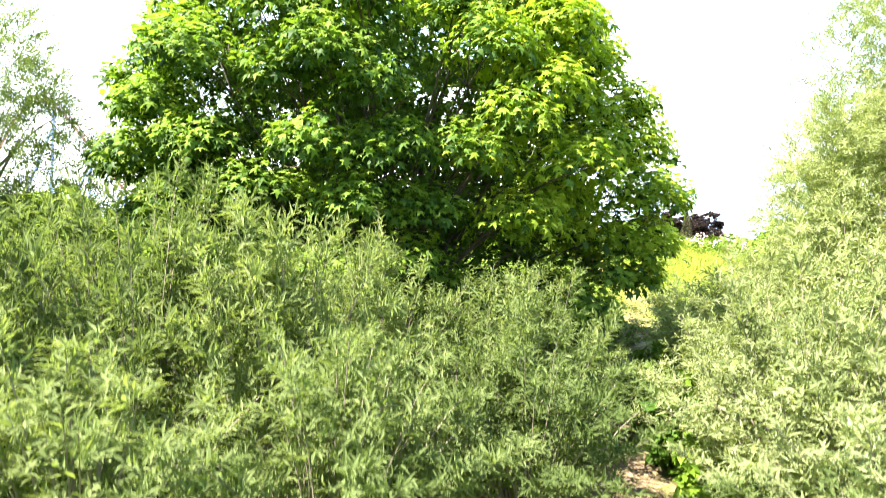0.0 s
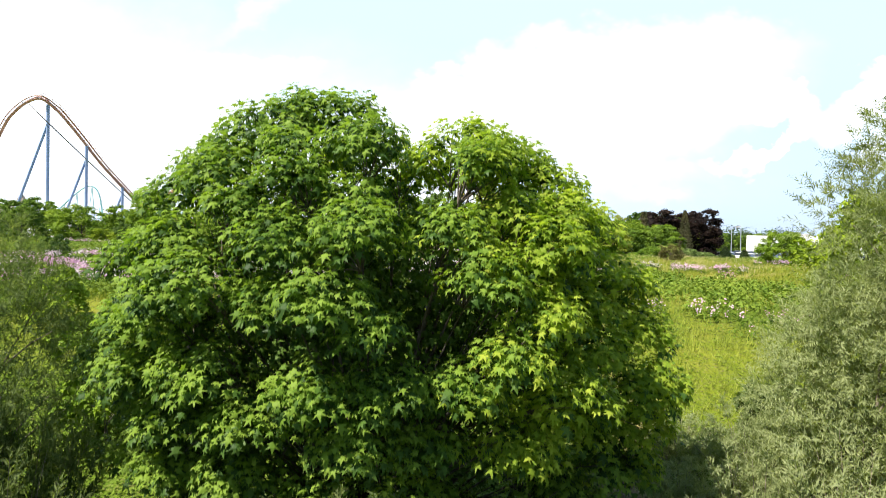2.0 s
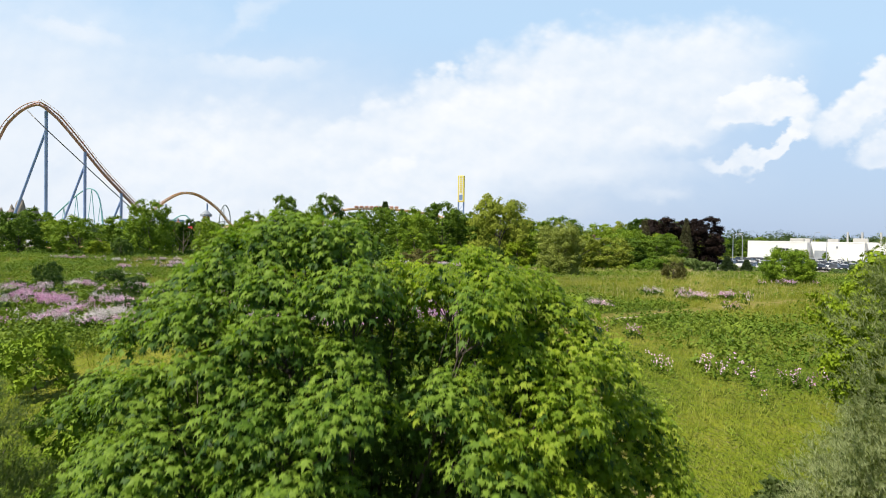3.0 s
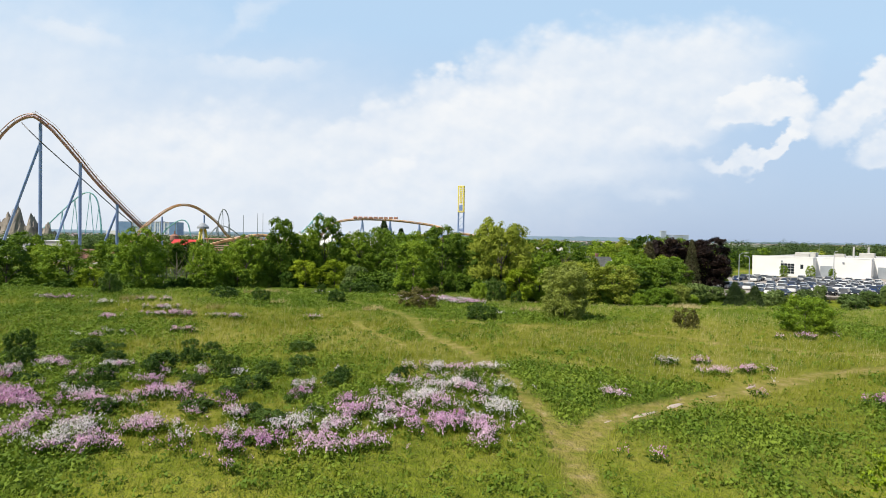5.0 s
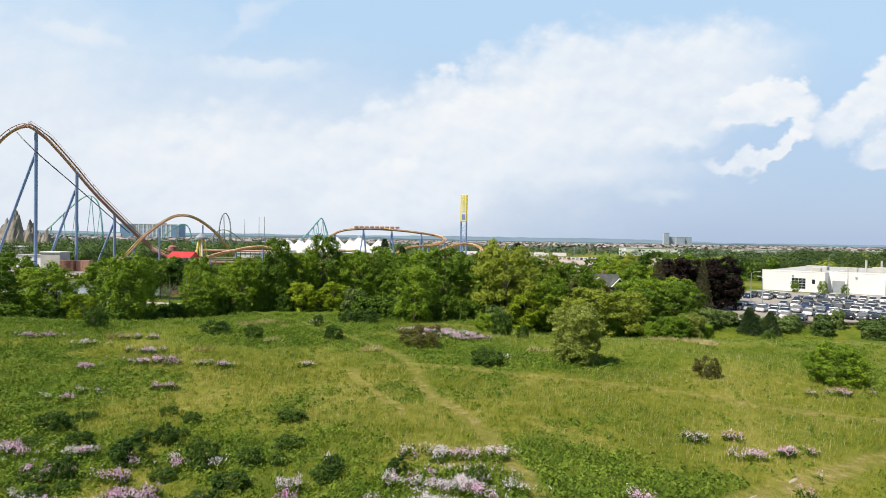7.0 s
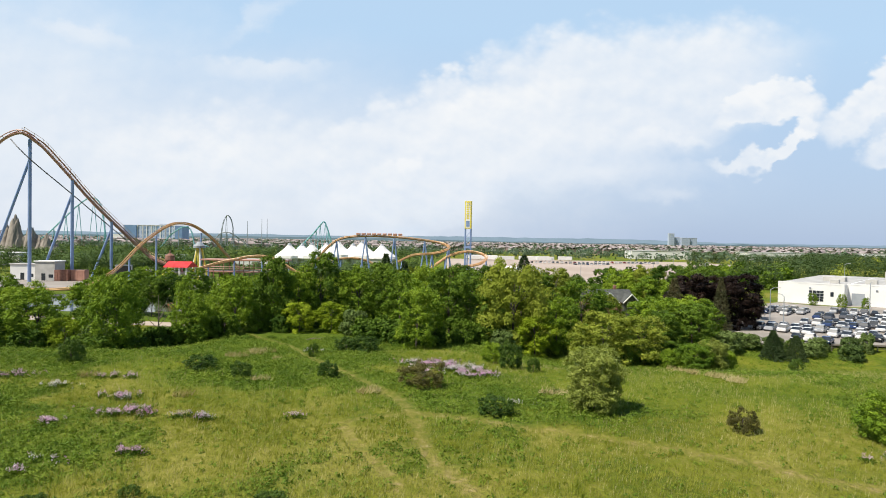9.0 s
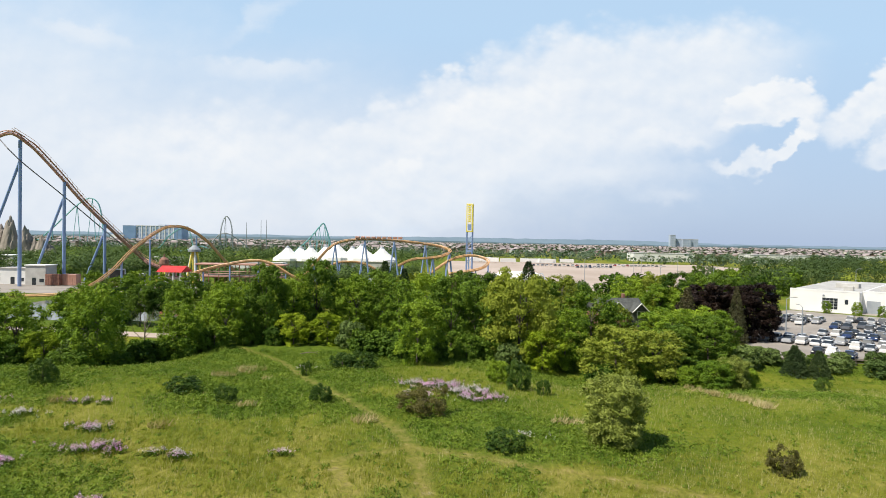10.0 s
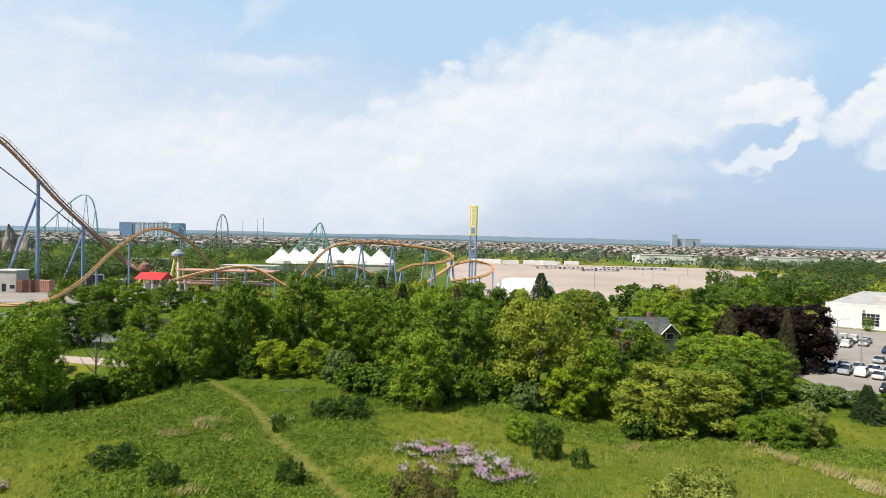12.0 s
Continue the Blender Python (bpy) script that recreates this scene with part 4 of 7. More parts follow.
def make_maple():
    r = np.random.default_rng(4)
    t = thing("maple_tree", "bushy green maple tree with many stems and drooping leaf clusters", "tree", at=(MAPLE[0], MAPLE[1], gz(*MAPLE) - 0.05))
    tops = [(-1.75, 0.1, 6.6, 0.8), (-0.5, 0.2, 6.85, 0.72), (1.35, 0.1, 6.45, 0.75), (2.45, 0.2, 5.8, 0.8), (-2.9, 0.2, 5.6, 0.8), (-3.55, 0.3, 4.6, 0.8), (3.55, 0.3, 4.4, 0.8),
            (3.8, -0.2, 2.9, 0.85), (3.6, -0.2, 1.75, 0.75), (-3.6, -0.1, 3.2, 0.8), (-3.2, -0.3, 1.9, 0.75), (-1.15, 0.3, 6.9, 0.75), (2.0, 0.4, 6.2, 0.75), (3.1, 0.4, 5.2, 0.8), (3.75, 0.2, 3.7, 0.85), (-2.45, 0.3, 6.15, 0.75), (3.8, 0.2, 2.3, 0.85), (-3.4, 0.4, 2.5, 0.8),
            (0.35, 0.9, 6.2, 0.8), (2.9, -1.0, 1.3, 0.6), (-1.5, -0.9, 1.2, 0.55), (1.9, -1.2, 1.2, 0.55), (0.4, -0.9, 1.1, 0.5)]
    # boughs over the rest of the crown, kept apart, with a cleft between its two halves
    spots = [np.array(q) for q in tops]
    for _ in range(2600):
        a, z = r.uniform(-np.pi, np.pi), r.uniform(1.3, 6.5)
        w = np.sqrt(max(0.05, 1 - ((z - 2.9) / 4.15) ** 2)) * r.uniform(0.78, 1.0)
        deep = 2.75 if z > 3.0 else 1.5 + 0.4 * z
        x, y, rad = 3.75 * w * np.cos(a), (deep if np.sin(a) < 0 else 2.3) * w * np.sin(a) + 0.2, r.uniform(0.5, 0.78)
        if y < -0.3 and z > 3.3 and abs(x - 0.55 - 0.12 * np.sin(2 * z)) < 0.44:
            continue
        if all((p[0] - x) ** 2 + (p[1] - y) ** 2 + 1.3 * (p[2] - z) ** 2 > (0.6 * (p[3] + rad)) ** 2 for p in spots):
            spots.append(np.array((x, y, z, rad)))
    spots = np.array(spots)
    c, rad = spots[:, :3], spots[:, 3]
    # stems from one stool
    bars = []
    for i in range(len(c)):
        p0 = np.array((r.normal(0, 0.22), r.normal(0, 0.18), -0.1))
        p1 = c[i] * (0.95, 0.95, 1) + (0, 0, 0.05)
        mid = np.array((p1[0] * 0.3, p1[1] * 0.3, p1[2] * 0.55))
        u = np.linspace(0, 1, 8)[:, None]
        bars.append(tube((1 - u) ** 2 * p0 + 2 * u * (1 - u) * mid + u**2 * p1 + r.normal(0, 0.03, (8, 3)) * u, np.linspace(0.05 if i % 3 == 0 else 0.022, 0.008, 8), 5))
        for _ in range(6):
            d = unit(r.normal(0, 1, 3) + (0, 0, 0.5)) * rad[i] * (1, 1, 0.7)
            q = np.linspace(0, 1, 4)[:, None]
            bars.append(tube(p1 - (p1 - mid) * 0.2 + q * (d + (p1 - mid) * 0.2) + (0, 0, -0.1) * q**2, np.linspace(0.012, 0.004, 4), 4))
    apart("trunk", join(bars), M["bark"], t, smooth=True)
    # rosettes of large drooping leaves at the shoot tips, thick on top of each bough and thin below it
    n = 8200
    pick = r.choice(len(c), n, p=rad**2 / (rad**2).sum())
    d = unit(r.normal(0, 1, (n, 3)) + 0.55 * unit(c[pick] - (0, 0.3, 2.6)) + (0, 0, 0.35))
    d[:, 2] = np.where(d[:, 2] < -0.1, -d[:, 2] * 0.5, d[:, 2])
    tip = c[pick] + d * (rad[pick] * np.where(r.uniform(0, 1, n) < 0.2, r.uniform(0.3, 0.8, n), r.uniform(0.9, 1.12, n)))[:, None] * (1.0, 1.0, 0.74)
    axis = unit(0.6 * d + (0, 0, 0.75) + r.normal(0, 0.2, (n, 3)))
    k = 8
    ax = np.repeat(axis, k, 0)
    a = np.tile(np.arange(k) * 2.4, n) + np.repeat(r.uniform(0, 6.28, n), k)
    e1 = unit(np.cross(ax, np.tile((0.3, 1.0, 0.1), (n * k, 1))))
    ring = np.cos(a)[:, None] * e1 + np.sin(a)[:, None] * np.cross(ax, e1)
    rank = np.tile(np.linspace(0, 1, k), n)[:, None]
    along = unit(ring + ax * (0.5 - 0.8 * rank) + (0, 0, -0.34) + r.normal(0, 0.2, (n * k, 3)))
    pos = np.repeat(tip, k, 0) + ring * (0.02 + 0.1 * rank) - ax * 0.2 * rank
    upward = unit(ax + 0.35 * ring + 0.25 * r.normal(0, 1, (n * k, 3)))
    size = r.uniform(0.1, 0.16, n * k) * (0.75 + 0.35 * rank[:, 0])
    # one side of the crown yellower, its stronger light put into the colour
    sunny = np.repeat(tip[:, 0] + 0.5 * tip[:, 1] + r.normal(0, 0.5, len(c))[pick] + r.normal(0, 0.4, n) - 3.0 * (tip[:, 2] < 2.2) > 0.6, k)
    # lower leaves of each rosette take the dark colour, as painted shade
    shaded = rank[:, 0] + r.normal(0, 0.12, n * k) > np.where(sunny, 0.95, 0.72)
    for name, sel, m in (("crown", ~sunny & ~shaded, "maple"), ("young_leaves", sunny & ~shaded, "maplelit"), ("older_leaves", shaded, "mapleshade")):
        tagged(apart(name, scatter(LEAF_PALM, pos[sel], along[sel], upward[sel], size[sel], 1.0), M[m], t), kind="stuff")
    # leaves inside the crown in the dark colour, shade painted in
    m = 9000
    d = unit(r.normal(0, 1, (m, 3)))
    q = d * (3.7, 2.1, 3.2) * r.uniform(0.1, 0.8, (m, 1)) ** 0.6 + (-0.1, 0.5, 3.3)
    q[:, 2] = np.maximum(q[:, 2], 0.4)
    o = apart("inner_crown", scatter(LEAF_PALM, q, unit(r.normal(0, 1, (m, 3)) + (0, 0, -0.5)), unit(r.normal(0, 0.7, (m, 3)) + (0, 0, 1)), r.uniform(0.12, 0.18, m), 1.0), M["mapleshade"], t)
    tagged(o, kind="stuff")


make_maple()


# ---- willows by the trail ----
def willow(name, label, seed, height, spread, shoots, side, per, leaf=0.09, bare=0.3, mat="willow"):
    """Many thin upright shoots with leafy side shoots."""
    r = np.random.default_rng(seed)
    t = thing(name, label, "willow", "willow shrubs")
    bars, start, way, length = [], [], [], []
    for i in range(shoots):
        a, q = r.uniform(0, 6.283), np.sqrt(r.uniform(0, 1)) * spread
        top = height * (1 - 0.4 * (q / spread) ** 2) * r.uniform(0.55, 1.0)
        p0 = np.array((0.22 * q * np.cos(a), 0.22 * q * np.sin(a), -0.05))
        p1 = np.array((q * np.cos(a), q * np.sin(a), top))
        mid = (p0 + p1) / 2 + np.array((-0.12 * q * np.cos(a), -0.12 * q * np.sin(a), 0.12 * height))
        u = np.linspace(0, 1, 7)[:, None]
        bars.append(tube((1 - u) ** 2 * p0 + 2 * u * (1 - u) * mid + u**2 * p1, np.linspace(0.003 * height + 0.005, 0.002, 7), 3))
        s = (bare + (0.97 - bare) * r.uniform(0, 1, side) ** 0.8)[:, None]
        at = (1 - s) ** 2 * p0 + 2 * s * (1 - s) * mid + s**2 * p1
        out = r.uniform(0, 6.283, side)
        start += [at, p1[None] - (p1 - mid) * 0.25]
        way += [np.stack([np.cos(out), np.sin(out), r.uniform(0.35, 1.3, side)], -1), unit(p1 - mid)[None] + (0, 0, 0.3)]
        length += [r.uniform(0.2, 0.5, side) * (1.15 - 0.6 * s[:, 0]), np.array([0.3])]
    apart("wood", join(bars), M["twig"], t)
    o = apart("foliage", sprays(np.concatenate(start), np.concatenate(way), np.concatenate(length), per, leaf, r), M[mat], t)
    tagged(o, kind="stuff")
    return t


W_LABEL = "grey-green willow shrub with narrow leaves beside the trail"
wA, wB, wC = (willow("willow_shrub", W_LABEL, s, 2.5, 1.25, 54, 10, 14, 0.125) for s in (31, 32, 33))
wP = willow("willow_shrub", "pale yellow-green willow shrub with narrow leaves beside the trail", 34, 2.5, 1.3, 56, 11, 14, 0.13, 0.1, "willowpale")
SHRUBS = [(-5.6, 8.2, 3.5), (-4.6, 6.6, 3.0), (-3.4, 6.3, 2.75), (-2.2, 4.9, 2.5), (-3.6, 4.6, 2.6), (-5.2, 5.0, 2.9), (-1.15, 5.0, 2.25), (-0.55, 6.7, 2.45), (0.45, 6.75, 2.1),
          (1.05, 6.3, 1.8), (-1.7, 6.5, 2.3), (0.25, 5.0, 1.6), (-0.5, 3.9, 1.55), (-1.8, 3.5, 1.75), (-3.1, 3.3, 1.95), (0.85, 5.0, 1.35), (-6.9, 6.6, 3.3), (1.75, 7.5, 1.4),
          (-4.6, 3.3, 2.2), (-7.6, 9.2, 3.4), (3.35, 5.3, 2.3), (3.75, 7.5, 2.1), (3.1, 4.0, 1.8), (4.4, 4.6, 2.9), (4.75, 9.0, 2.6), (5.8, 11.2, 2.5), (4.3, 7.9, 1.6), (2.75, 2.9, 1.3), (5.4, 7.9, 3.3), (6.6, 9.2, 2.8), (2.95, 4.9, 1.6), (3.2, 6.5, 1.5), (2.55, 3.5, 1.1), (5.0, 12.6, 1.5), (4.4, 10.9, 1.25), (2.35, 10.0, 1.2)]
for i, (x, y, h) in enumerate(SHRUBS):
    src = wP if x > 2.7 else (wA, wB, wC)[i % 3]
    if i < 3 or (x, y) == (3.35, 5.3):
        settle(src, x, y, 40 * i, 1.0, h / 2.5)
    else:
        put(src, x, y, 0.75 + 0.1 * h, h / 2.5 * (0.92 if src is wP else (1.25, 1.07, 0.98)[i % 3]), 67 * i)
settle(willow_tree("tall pale willow tree with fine drooping leaves beside the trail", 41, 7.7, 2.1, 0.2, 60, 5600, 16, 0.115, mat="willowpale"), 8.15, 9.8)
settle(willow_tree("bushy pale willow with fine leaves beside the trail", 44, 4.7, 1.65, 0.1, 50, 4600, 16, 0.11, mat="willowpale"), 6.55, 9.4)
settle(willow_tree("slender grey-green willow tree with bare lower branches", 42, 5.4, 1.6, 0.6, 28, 2600, 14, 0.11), -6.5, 8.7)
# stands out of view, added to shade the maple's left side
settle(willow_tree("unseen leafy willow tree in the hollow, added for shade", 43, 6.2, 2.1, 0.3, 44, 3400, 13, 0.135), -8.6, 6.9)
settle(tree("shrub", "lime", "bright green leafy shrub in the meadow", "shrub", 51, 4.6, 2.5, 0.0, 40, 15000, 0.15, shape=LEAF_OVAL), 14.5, 20.5)
for i, (x, y, h) in enumerate([(-13, 20.5, 1.7), (-9.6, 17, 1.5), (-7.2, 13.4, 1.6), (7.6, 14, 1.2)]):
    settle(tree("shrub", "green" if i < 3 else "willow", "small leafy green shrub at the edge of the hollow", "shrub", 60 + i, h, h * 0.7, 0.0, 14, 2600, 0.13, "meadow shrubs", shape=LEAF_OVAL), x, y)

for i, (x, y, h) in enumerate([(2.62, 6.3, 0.7), (2.75, 7.4, 0.75), (2.5, 5.4, 0.6), (3.3, 9.0, 0.7)]):
    settle(tree("shrub", "deep", "low dark green nettles beside the trail", "shrub", 90 + i, h, h * 0.6, 0.0, 12, 1100, 0.1, "trailside weeds", shape=LEAF_OVAL), x, y)

# ---- shrubs in the meadow ----
dark = tree("shrub", "bushdark", "dark green rounded shrub standing in the meadow", "shrub", 71, 1.6, 1.35, 0.0, 20, 4200, 0.11, "meadow shrubs")
brown = tree("shrub", "bushbrown", "brownish-green rounded shrub standing in the meadow", "shrub", 72, 2.0, 1.6, 0.0, 16, 6000, 0.105, "meadow shrubs")
pale = tree("shrub", "sallow", "tall pale grey-green willow bush in the meadow", "shrub", 73, 6.3, 2.8, 0.0, 64, 28000, 0.15, "meadow shrubs")
vivid = tree("shrub", "green", "vivid green rounded bush in the meadow", "shrub", 74, 3.3, 2.4, 0.0, 40, 17000, 0.13, "meadow shrubs")
settle(dark, 3.9, 70.6, 20, 1.25, 0.95)
settle(brown, -3.3, 80.9, 0, 1.55, 1.2)
settle(pale, 13.5, 73.0, 0, 1.0, 0.97)
settle(vivid, 36.1, 65.4, 0, 1.05, 1.0)
for i, (x, y, rr, h) in enumerate([(-14.3, 84.3, 1.2, 1.6), (-23.9, 82.8, 1.15, 1.6), (-29.8, 86.3, 1.9, 1.5), (-46, 87.4, 1.5, 2.7), (-25.4, 47.3, 1.1, 1.2), (-30.5, 47.8, 1.0, 1.6), (-18.1, 42.7, 1.1, 1.2),
                                   (-17.3, 45.7, 0.8, 1.1), (-13.9, 42.6, 0.9, 1.4), (-11.3, 42.9, 0.8, 0.9), (-27.5, 43.5, 0.9, 1.2), (-22, 44.5, 0.8, 0.9), (50.4, 104.6, 1.1, 1.8), (1.5, 40.2, 0.6, 0.9), (-20, 40, 0.7, 1.0),
                                   (7.3, 92.4, 1.5, 3.1), (-13, 105.2, 2.2, 2.2), (-15.6, 104.4, 2.0, 2.0), (10, 90, 0.8, 1.6), (-19, 97.5, 0.7, 1.6), (-2.8, 41.6, 0.6, 0.8), (-6.3, 42, 0.6, 0.8)]):
    put(dark, x, y, 1.02 * rr / 1.35, h / 1.6, 50 * i)
r_bush = np.random.default_rng(83)
for i in range(46):
    x, y = r_bush.uniform(-36, -6), r_bush.uniform(33, 52)
    if x < 0.6 * (34 - y) + 2:
        w = r_bush.uniform(0.3, 0.75)
        put(dark, x, y, w, r_bush.uniform(0.4, 0.7) * (0.5 + w) / 1.6, 40 * i, "small dark green shrub among the meadow flowers")
put(brown, 24.7, 67.0, 0.85, 0.85, 70)
for x, y, rr, h in [(35.5, 104.9, 3.3, 3.7), (33, 106.5, 2.0, 2.8), (40.8, 106, 1.6, 2.6), (5.4, 97, 1.6, 2.4)]:
    put(vivid, x, y, rr / 2.4, h / 3.3, x * 7, "leafy green bush at the edge of the meadow")
put(pale, 38.2, 105, 0.8, 0.72, 40)

# ---- the belt of trees behind the meadow ----
T_LABEL = "full-crowned leafy green tree in the belt behind the meadow"
kinds = {}
for key, mat, label, seed, kw in [("g1", "green", T_LABEL, 201, {}), ("g2", "green", T_LABEL, 202, dict(lobes=46)), ("g3", "green", T_LABEL, 203, dict(lobes=30, taper=1.0)),
                                  ("d1", "deep", "tall dark green tree in the belt behind the meadow", 204, dict(taper=1.2)), ("d2", "deep", "dark green leafy tree in the belt behind the meadow", 205, {}),
                                  ("l1", "lime", "bright yellow-green leafy tree at the meadow's edge", 206, {}), ("t1", "deep", "dark green tree with a clear trunk beside the pond", 210, dict(low=3.0)), ("p1", "green", "tall green bushy tree at the meadow's edge", 211, dict(lobes=50)), ("o1", "olive", "olive-green willow with drooping foliage", 207, dict(droop=1.6, lobes=48, count=16000)),
                                  ("o2", "olive", "pale olive-green bushy willow", 208, dict(lobes=40)), ("c1", "copper", "dark purple-leaved copper beech", 209, dict(lobes=50, count=17000, size=0.3))]:
    kinds[key] = tree("tree", mat, label, "tree", seed, 10, 3.8, **{**dict(low=0.0, lobes=38, count=12500, size=0.235, group="belt trees"), **kw})
BELT = [("g3", -84, 193, 4.2, 7.5), ("g1", -93, 191, 4.4, 7), ("d2", -76, 195, 4.2, 7.5), ("g2", -78.5, 147, 3.8, 7.4), ("g1", -73.6, 146, 3.4, 8), ("d1", -69, 145, 3.0, 7.6), ("t1", -63.8, 143, 3.0, 8.2), ("t1", -59.6, 144, 3.3, 8.6), ("g1", -53.5, 138.5, 3.6, 8.8), ("g3", -46.3, 140, 3.6, 9.2), ("g2", -40.5, 143, 3.4, 9), 
        ("p1", -51.6, 107.4, 4.2, 12.2), ("l1", -62, 111, 2.8, 5.8), ("d2", -60, 118, 4.4, 9.5), ("g2", -68, 113, 4.6, 9.6), ("d1", -78, 112, 4.8, 10.5), ("g3", -66, 124, 4.5, 10), ("d2", -52, 117, 2.8, 3.4),
        ("g2", -44.5, 117.5, 3.4, 8.8), ("g3", -39.4, 124.5, 3.6, 10.2), ("d1", -33.8, 129, 4.0, 13.6), ("d1", -26.2, 135, 4.4, 14.4), ("g1", -30.2, 133, 4.5, 11.5), ("l1", -28.2, 126.4, 3.0, 5.6), ("l1", -22.4, 126.8, 3.1, 5.8),
        ("g2", -19, 136, 4.4, 11), ("g1", -5.7, 110.6, 3.8, 10.2), ("d1", -0.6, 121.4, 4.6, 12.4), ("o1", 10.4, 119.6, 6.3, 14.6), ("l1", 13.6, 115.2, 3.4, 7.2), ("d2", 6.4, 120, 3.2, 8.2), ("o2", 23.6, 109.5, 5.0, 8.2),
        ("g3", 17.6, 118, 3.8, 9.5), ("o2", 29.4, 110.4, 4.4, 7.6), ("d2", 34, 116.6, 4.4, 7.6), ("d2", 41.6, 120.8, 4.4, 7.6), ("p1", 36.5, 123, 4.6, 8.4), ("c1", 49.6, 142, 4.7, 10.4), ("c1", 58.6, 141, 4.9, 10.6), ("c1", 54.2, 145.5, 4.4, 9.8),
        ("g2", -10, 131, 4.4, 11), ("d2", 3.5, 130, 5.2, 11), ("g2", 23.5, 125, 5, 10), ("o2", 28, 131, 4.6, 7.6), ("g3", 45.5, 127.5, 4.2, 7.2), ("g1", 44.5, 134, 4.4, 7.0), ("g1", -76, 122, 5, 10),
        ("g1", 37, 133, 4.2, 6.6), ("l1", 41.5, 141, 3.6, 5.4), ("o2", 25.5, 168, 5, 10.5), ("g2", 43.5, 174, 5, 10), ("g3", 49, 167, 5, 9), ("o1", 53, 180, 6, 11), ("g1", 61, 172, 5, 9), ("d1", -14.5, 141, 4.5, 12.2),
        ("g2", -4.5, 142, 4.6, 11.5), ("g3", 4, 148, 4.8, 10.5), ("o2", 14, 138, 5, 10.8), ("d2", 18.5, 149, 5, 10), ("g1", -22, 146, 4.6, 11), ("d2", -38.5, 137, 4.0, 8.4), ("g2", -43.5, 128.5, 3.4, 7.4), ("d1", -86, 116, 5, 11), ("g3", -84, 126, 5, 11),
        ("g2", -95, 110, 5, 10), ("d2", 9, 160, 5, 11), ("g1", -6, 160, 5, 10.5), ("d1", 2, 167, 4, 11), ("o1", -12, 170, 4.4, 10), ("g3", -31.5, 148, 4.2, 8.5), ("g2", 18.5, 162, 4.6, 9), ("g2", 68, 158, 4.2, 7), ("g1", 53, 158, 5, 8.5), ("d1", 54, 168, 5.2, 11.6), ("d2", 60, 172, 5, 11.2), ("d1", 66, 175, 4.8, 11), ("d2", 72, 178, 4.4, 10),
        ("d2", -47.8, 113.4, 2.6, 3.6), ("d2", -43.2, 114.4, 2.4, 3.0), ("d1", -40, 121, 2.6, 3.4), ("d2", -35.6, 126.2, 2.4, 3.2), ("d2", -31.4, 126.4, 2.2, 2.8), ("g3", -56.4, 110.4, 2.6, 4.2), ("d2", -10.8, 117.6, 3.4, 3.6), ("d1", -15, 121, 2.8, 3.2), ("g2", -17.6, 124, 2.6, 4.0),
        ("d2", 1.8, 115.6, 2.4, 3.6), ("g3", 46.8, 119.8, 2.6, 3.2), ("d2", 60, 121.6, 1.6, 1.6), ("g3", 63.4, 121.2, 1.8, 2.0), ("g2", 68.8, 121, 1.6, 2.2), ("g1", 71.4, 120.6, 1.2, 3.0), ("g3", 77, 120, 2.2, 1.8), ("g2", 80.4, 120.2, 1.8, 2.4), ("g1", 84, 120.4, 1.4, 3.2), ("d2", 87.6, 120, 2.4, 2.0), ("l1", 51.6, 122.2, 2.4, 2.2), ("g2", 55.6, 120.8, 2.0, 2.2), ("g2", 61, 119, 2.2, 2.0), ("g3", 66.5, 117, 2.0, 2.4), ("g1", 74, 114.5, 2.4, 2.2)]
low_green = tree("shrub", "deep", "low dark green bush under the belt trees", "shrub", 75, 3.3, 2.4, 0.0, 26, 3600, 0.29, "belt bushes")
low_mid = tree("shrub", "parkleaf", "low leafy green bush under the belt trees", "shrub", 76, 3.3, 2.4, 0.0, 26, 3600, 0.29, "belt bushes")
# undergrowth that closes the foot of the belt
BELT += [("d2", -66, 108.6, 2.6, 3.2), ("d1", -72, 107.6, 2.6, 3.0), ("d2", -3.2, 113.4, 2.6, 3.0), ("d1", -8.2, 113.8, 2.4, 2.6), ("d2", 5, 117.4, 2.8, 3.4), ("g1", 8.4, 114.6, 2.4, 3.0), ("d2", 20.6, 107.4, 2.4, 2.8),
         ("d1", 26.6, 108.6, 2.4, 3.0), ("d2", 31.6, 108.8, 2.2, 2.4), ("d2", -46, 119.4, 2.6, 3.4), ("d1", -43.4, 121.4, 2.6, 3.6), ("d2", -13.6, 118, 2.4, 2.8), ("d2", -54.4, 114.6, 3.0, 3.2), ("d1", -49.6, 115.6, 3.0, 3.3), ("d2", -46.4, 113.2, 2.4, 2.6), ("d2", -52, 104.8, 2.4, 2.6), ("d1", -55.6, 105.4, 2.2, 2.4), ("d2", -48.6, 107.4, 2.0, 2.4)]
used = set()
for i, (key, x, y, rr, h) in enumerate(BELT):
    if h < 5:
        src = low_green if key[0] == "d" else low_mid
        (put if src in used else settle)(src, x, y, *((rr / 2.4, h / 3.3, 31 * i) if src in used else (31 * i, rr / 2.4, h / 3.3)))
        used.add(src)
    elif key not in used:
        used.add(key)
        settle(kinds[key], x, y, 31 * i, rr / 3.8, h / 10)
    else:
        put(kinds[key], x, y, rr / 3.8, h / 10, 31 * i)
spr = conifer("needle", "dark green spruce tree behind the belt", 221, 11, 3.4)
settle(spr, -14.6, 147, 0, 1.15, 1.3)
put(spr, -10.8, 150, 1.0, 1.15, 50)
put(spr, 18.8, 176, 1.5, 1.25, 90)
low = conifer("needle", "young pointed spruce at the lot's edge", 223, 4.8, 1.9)
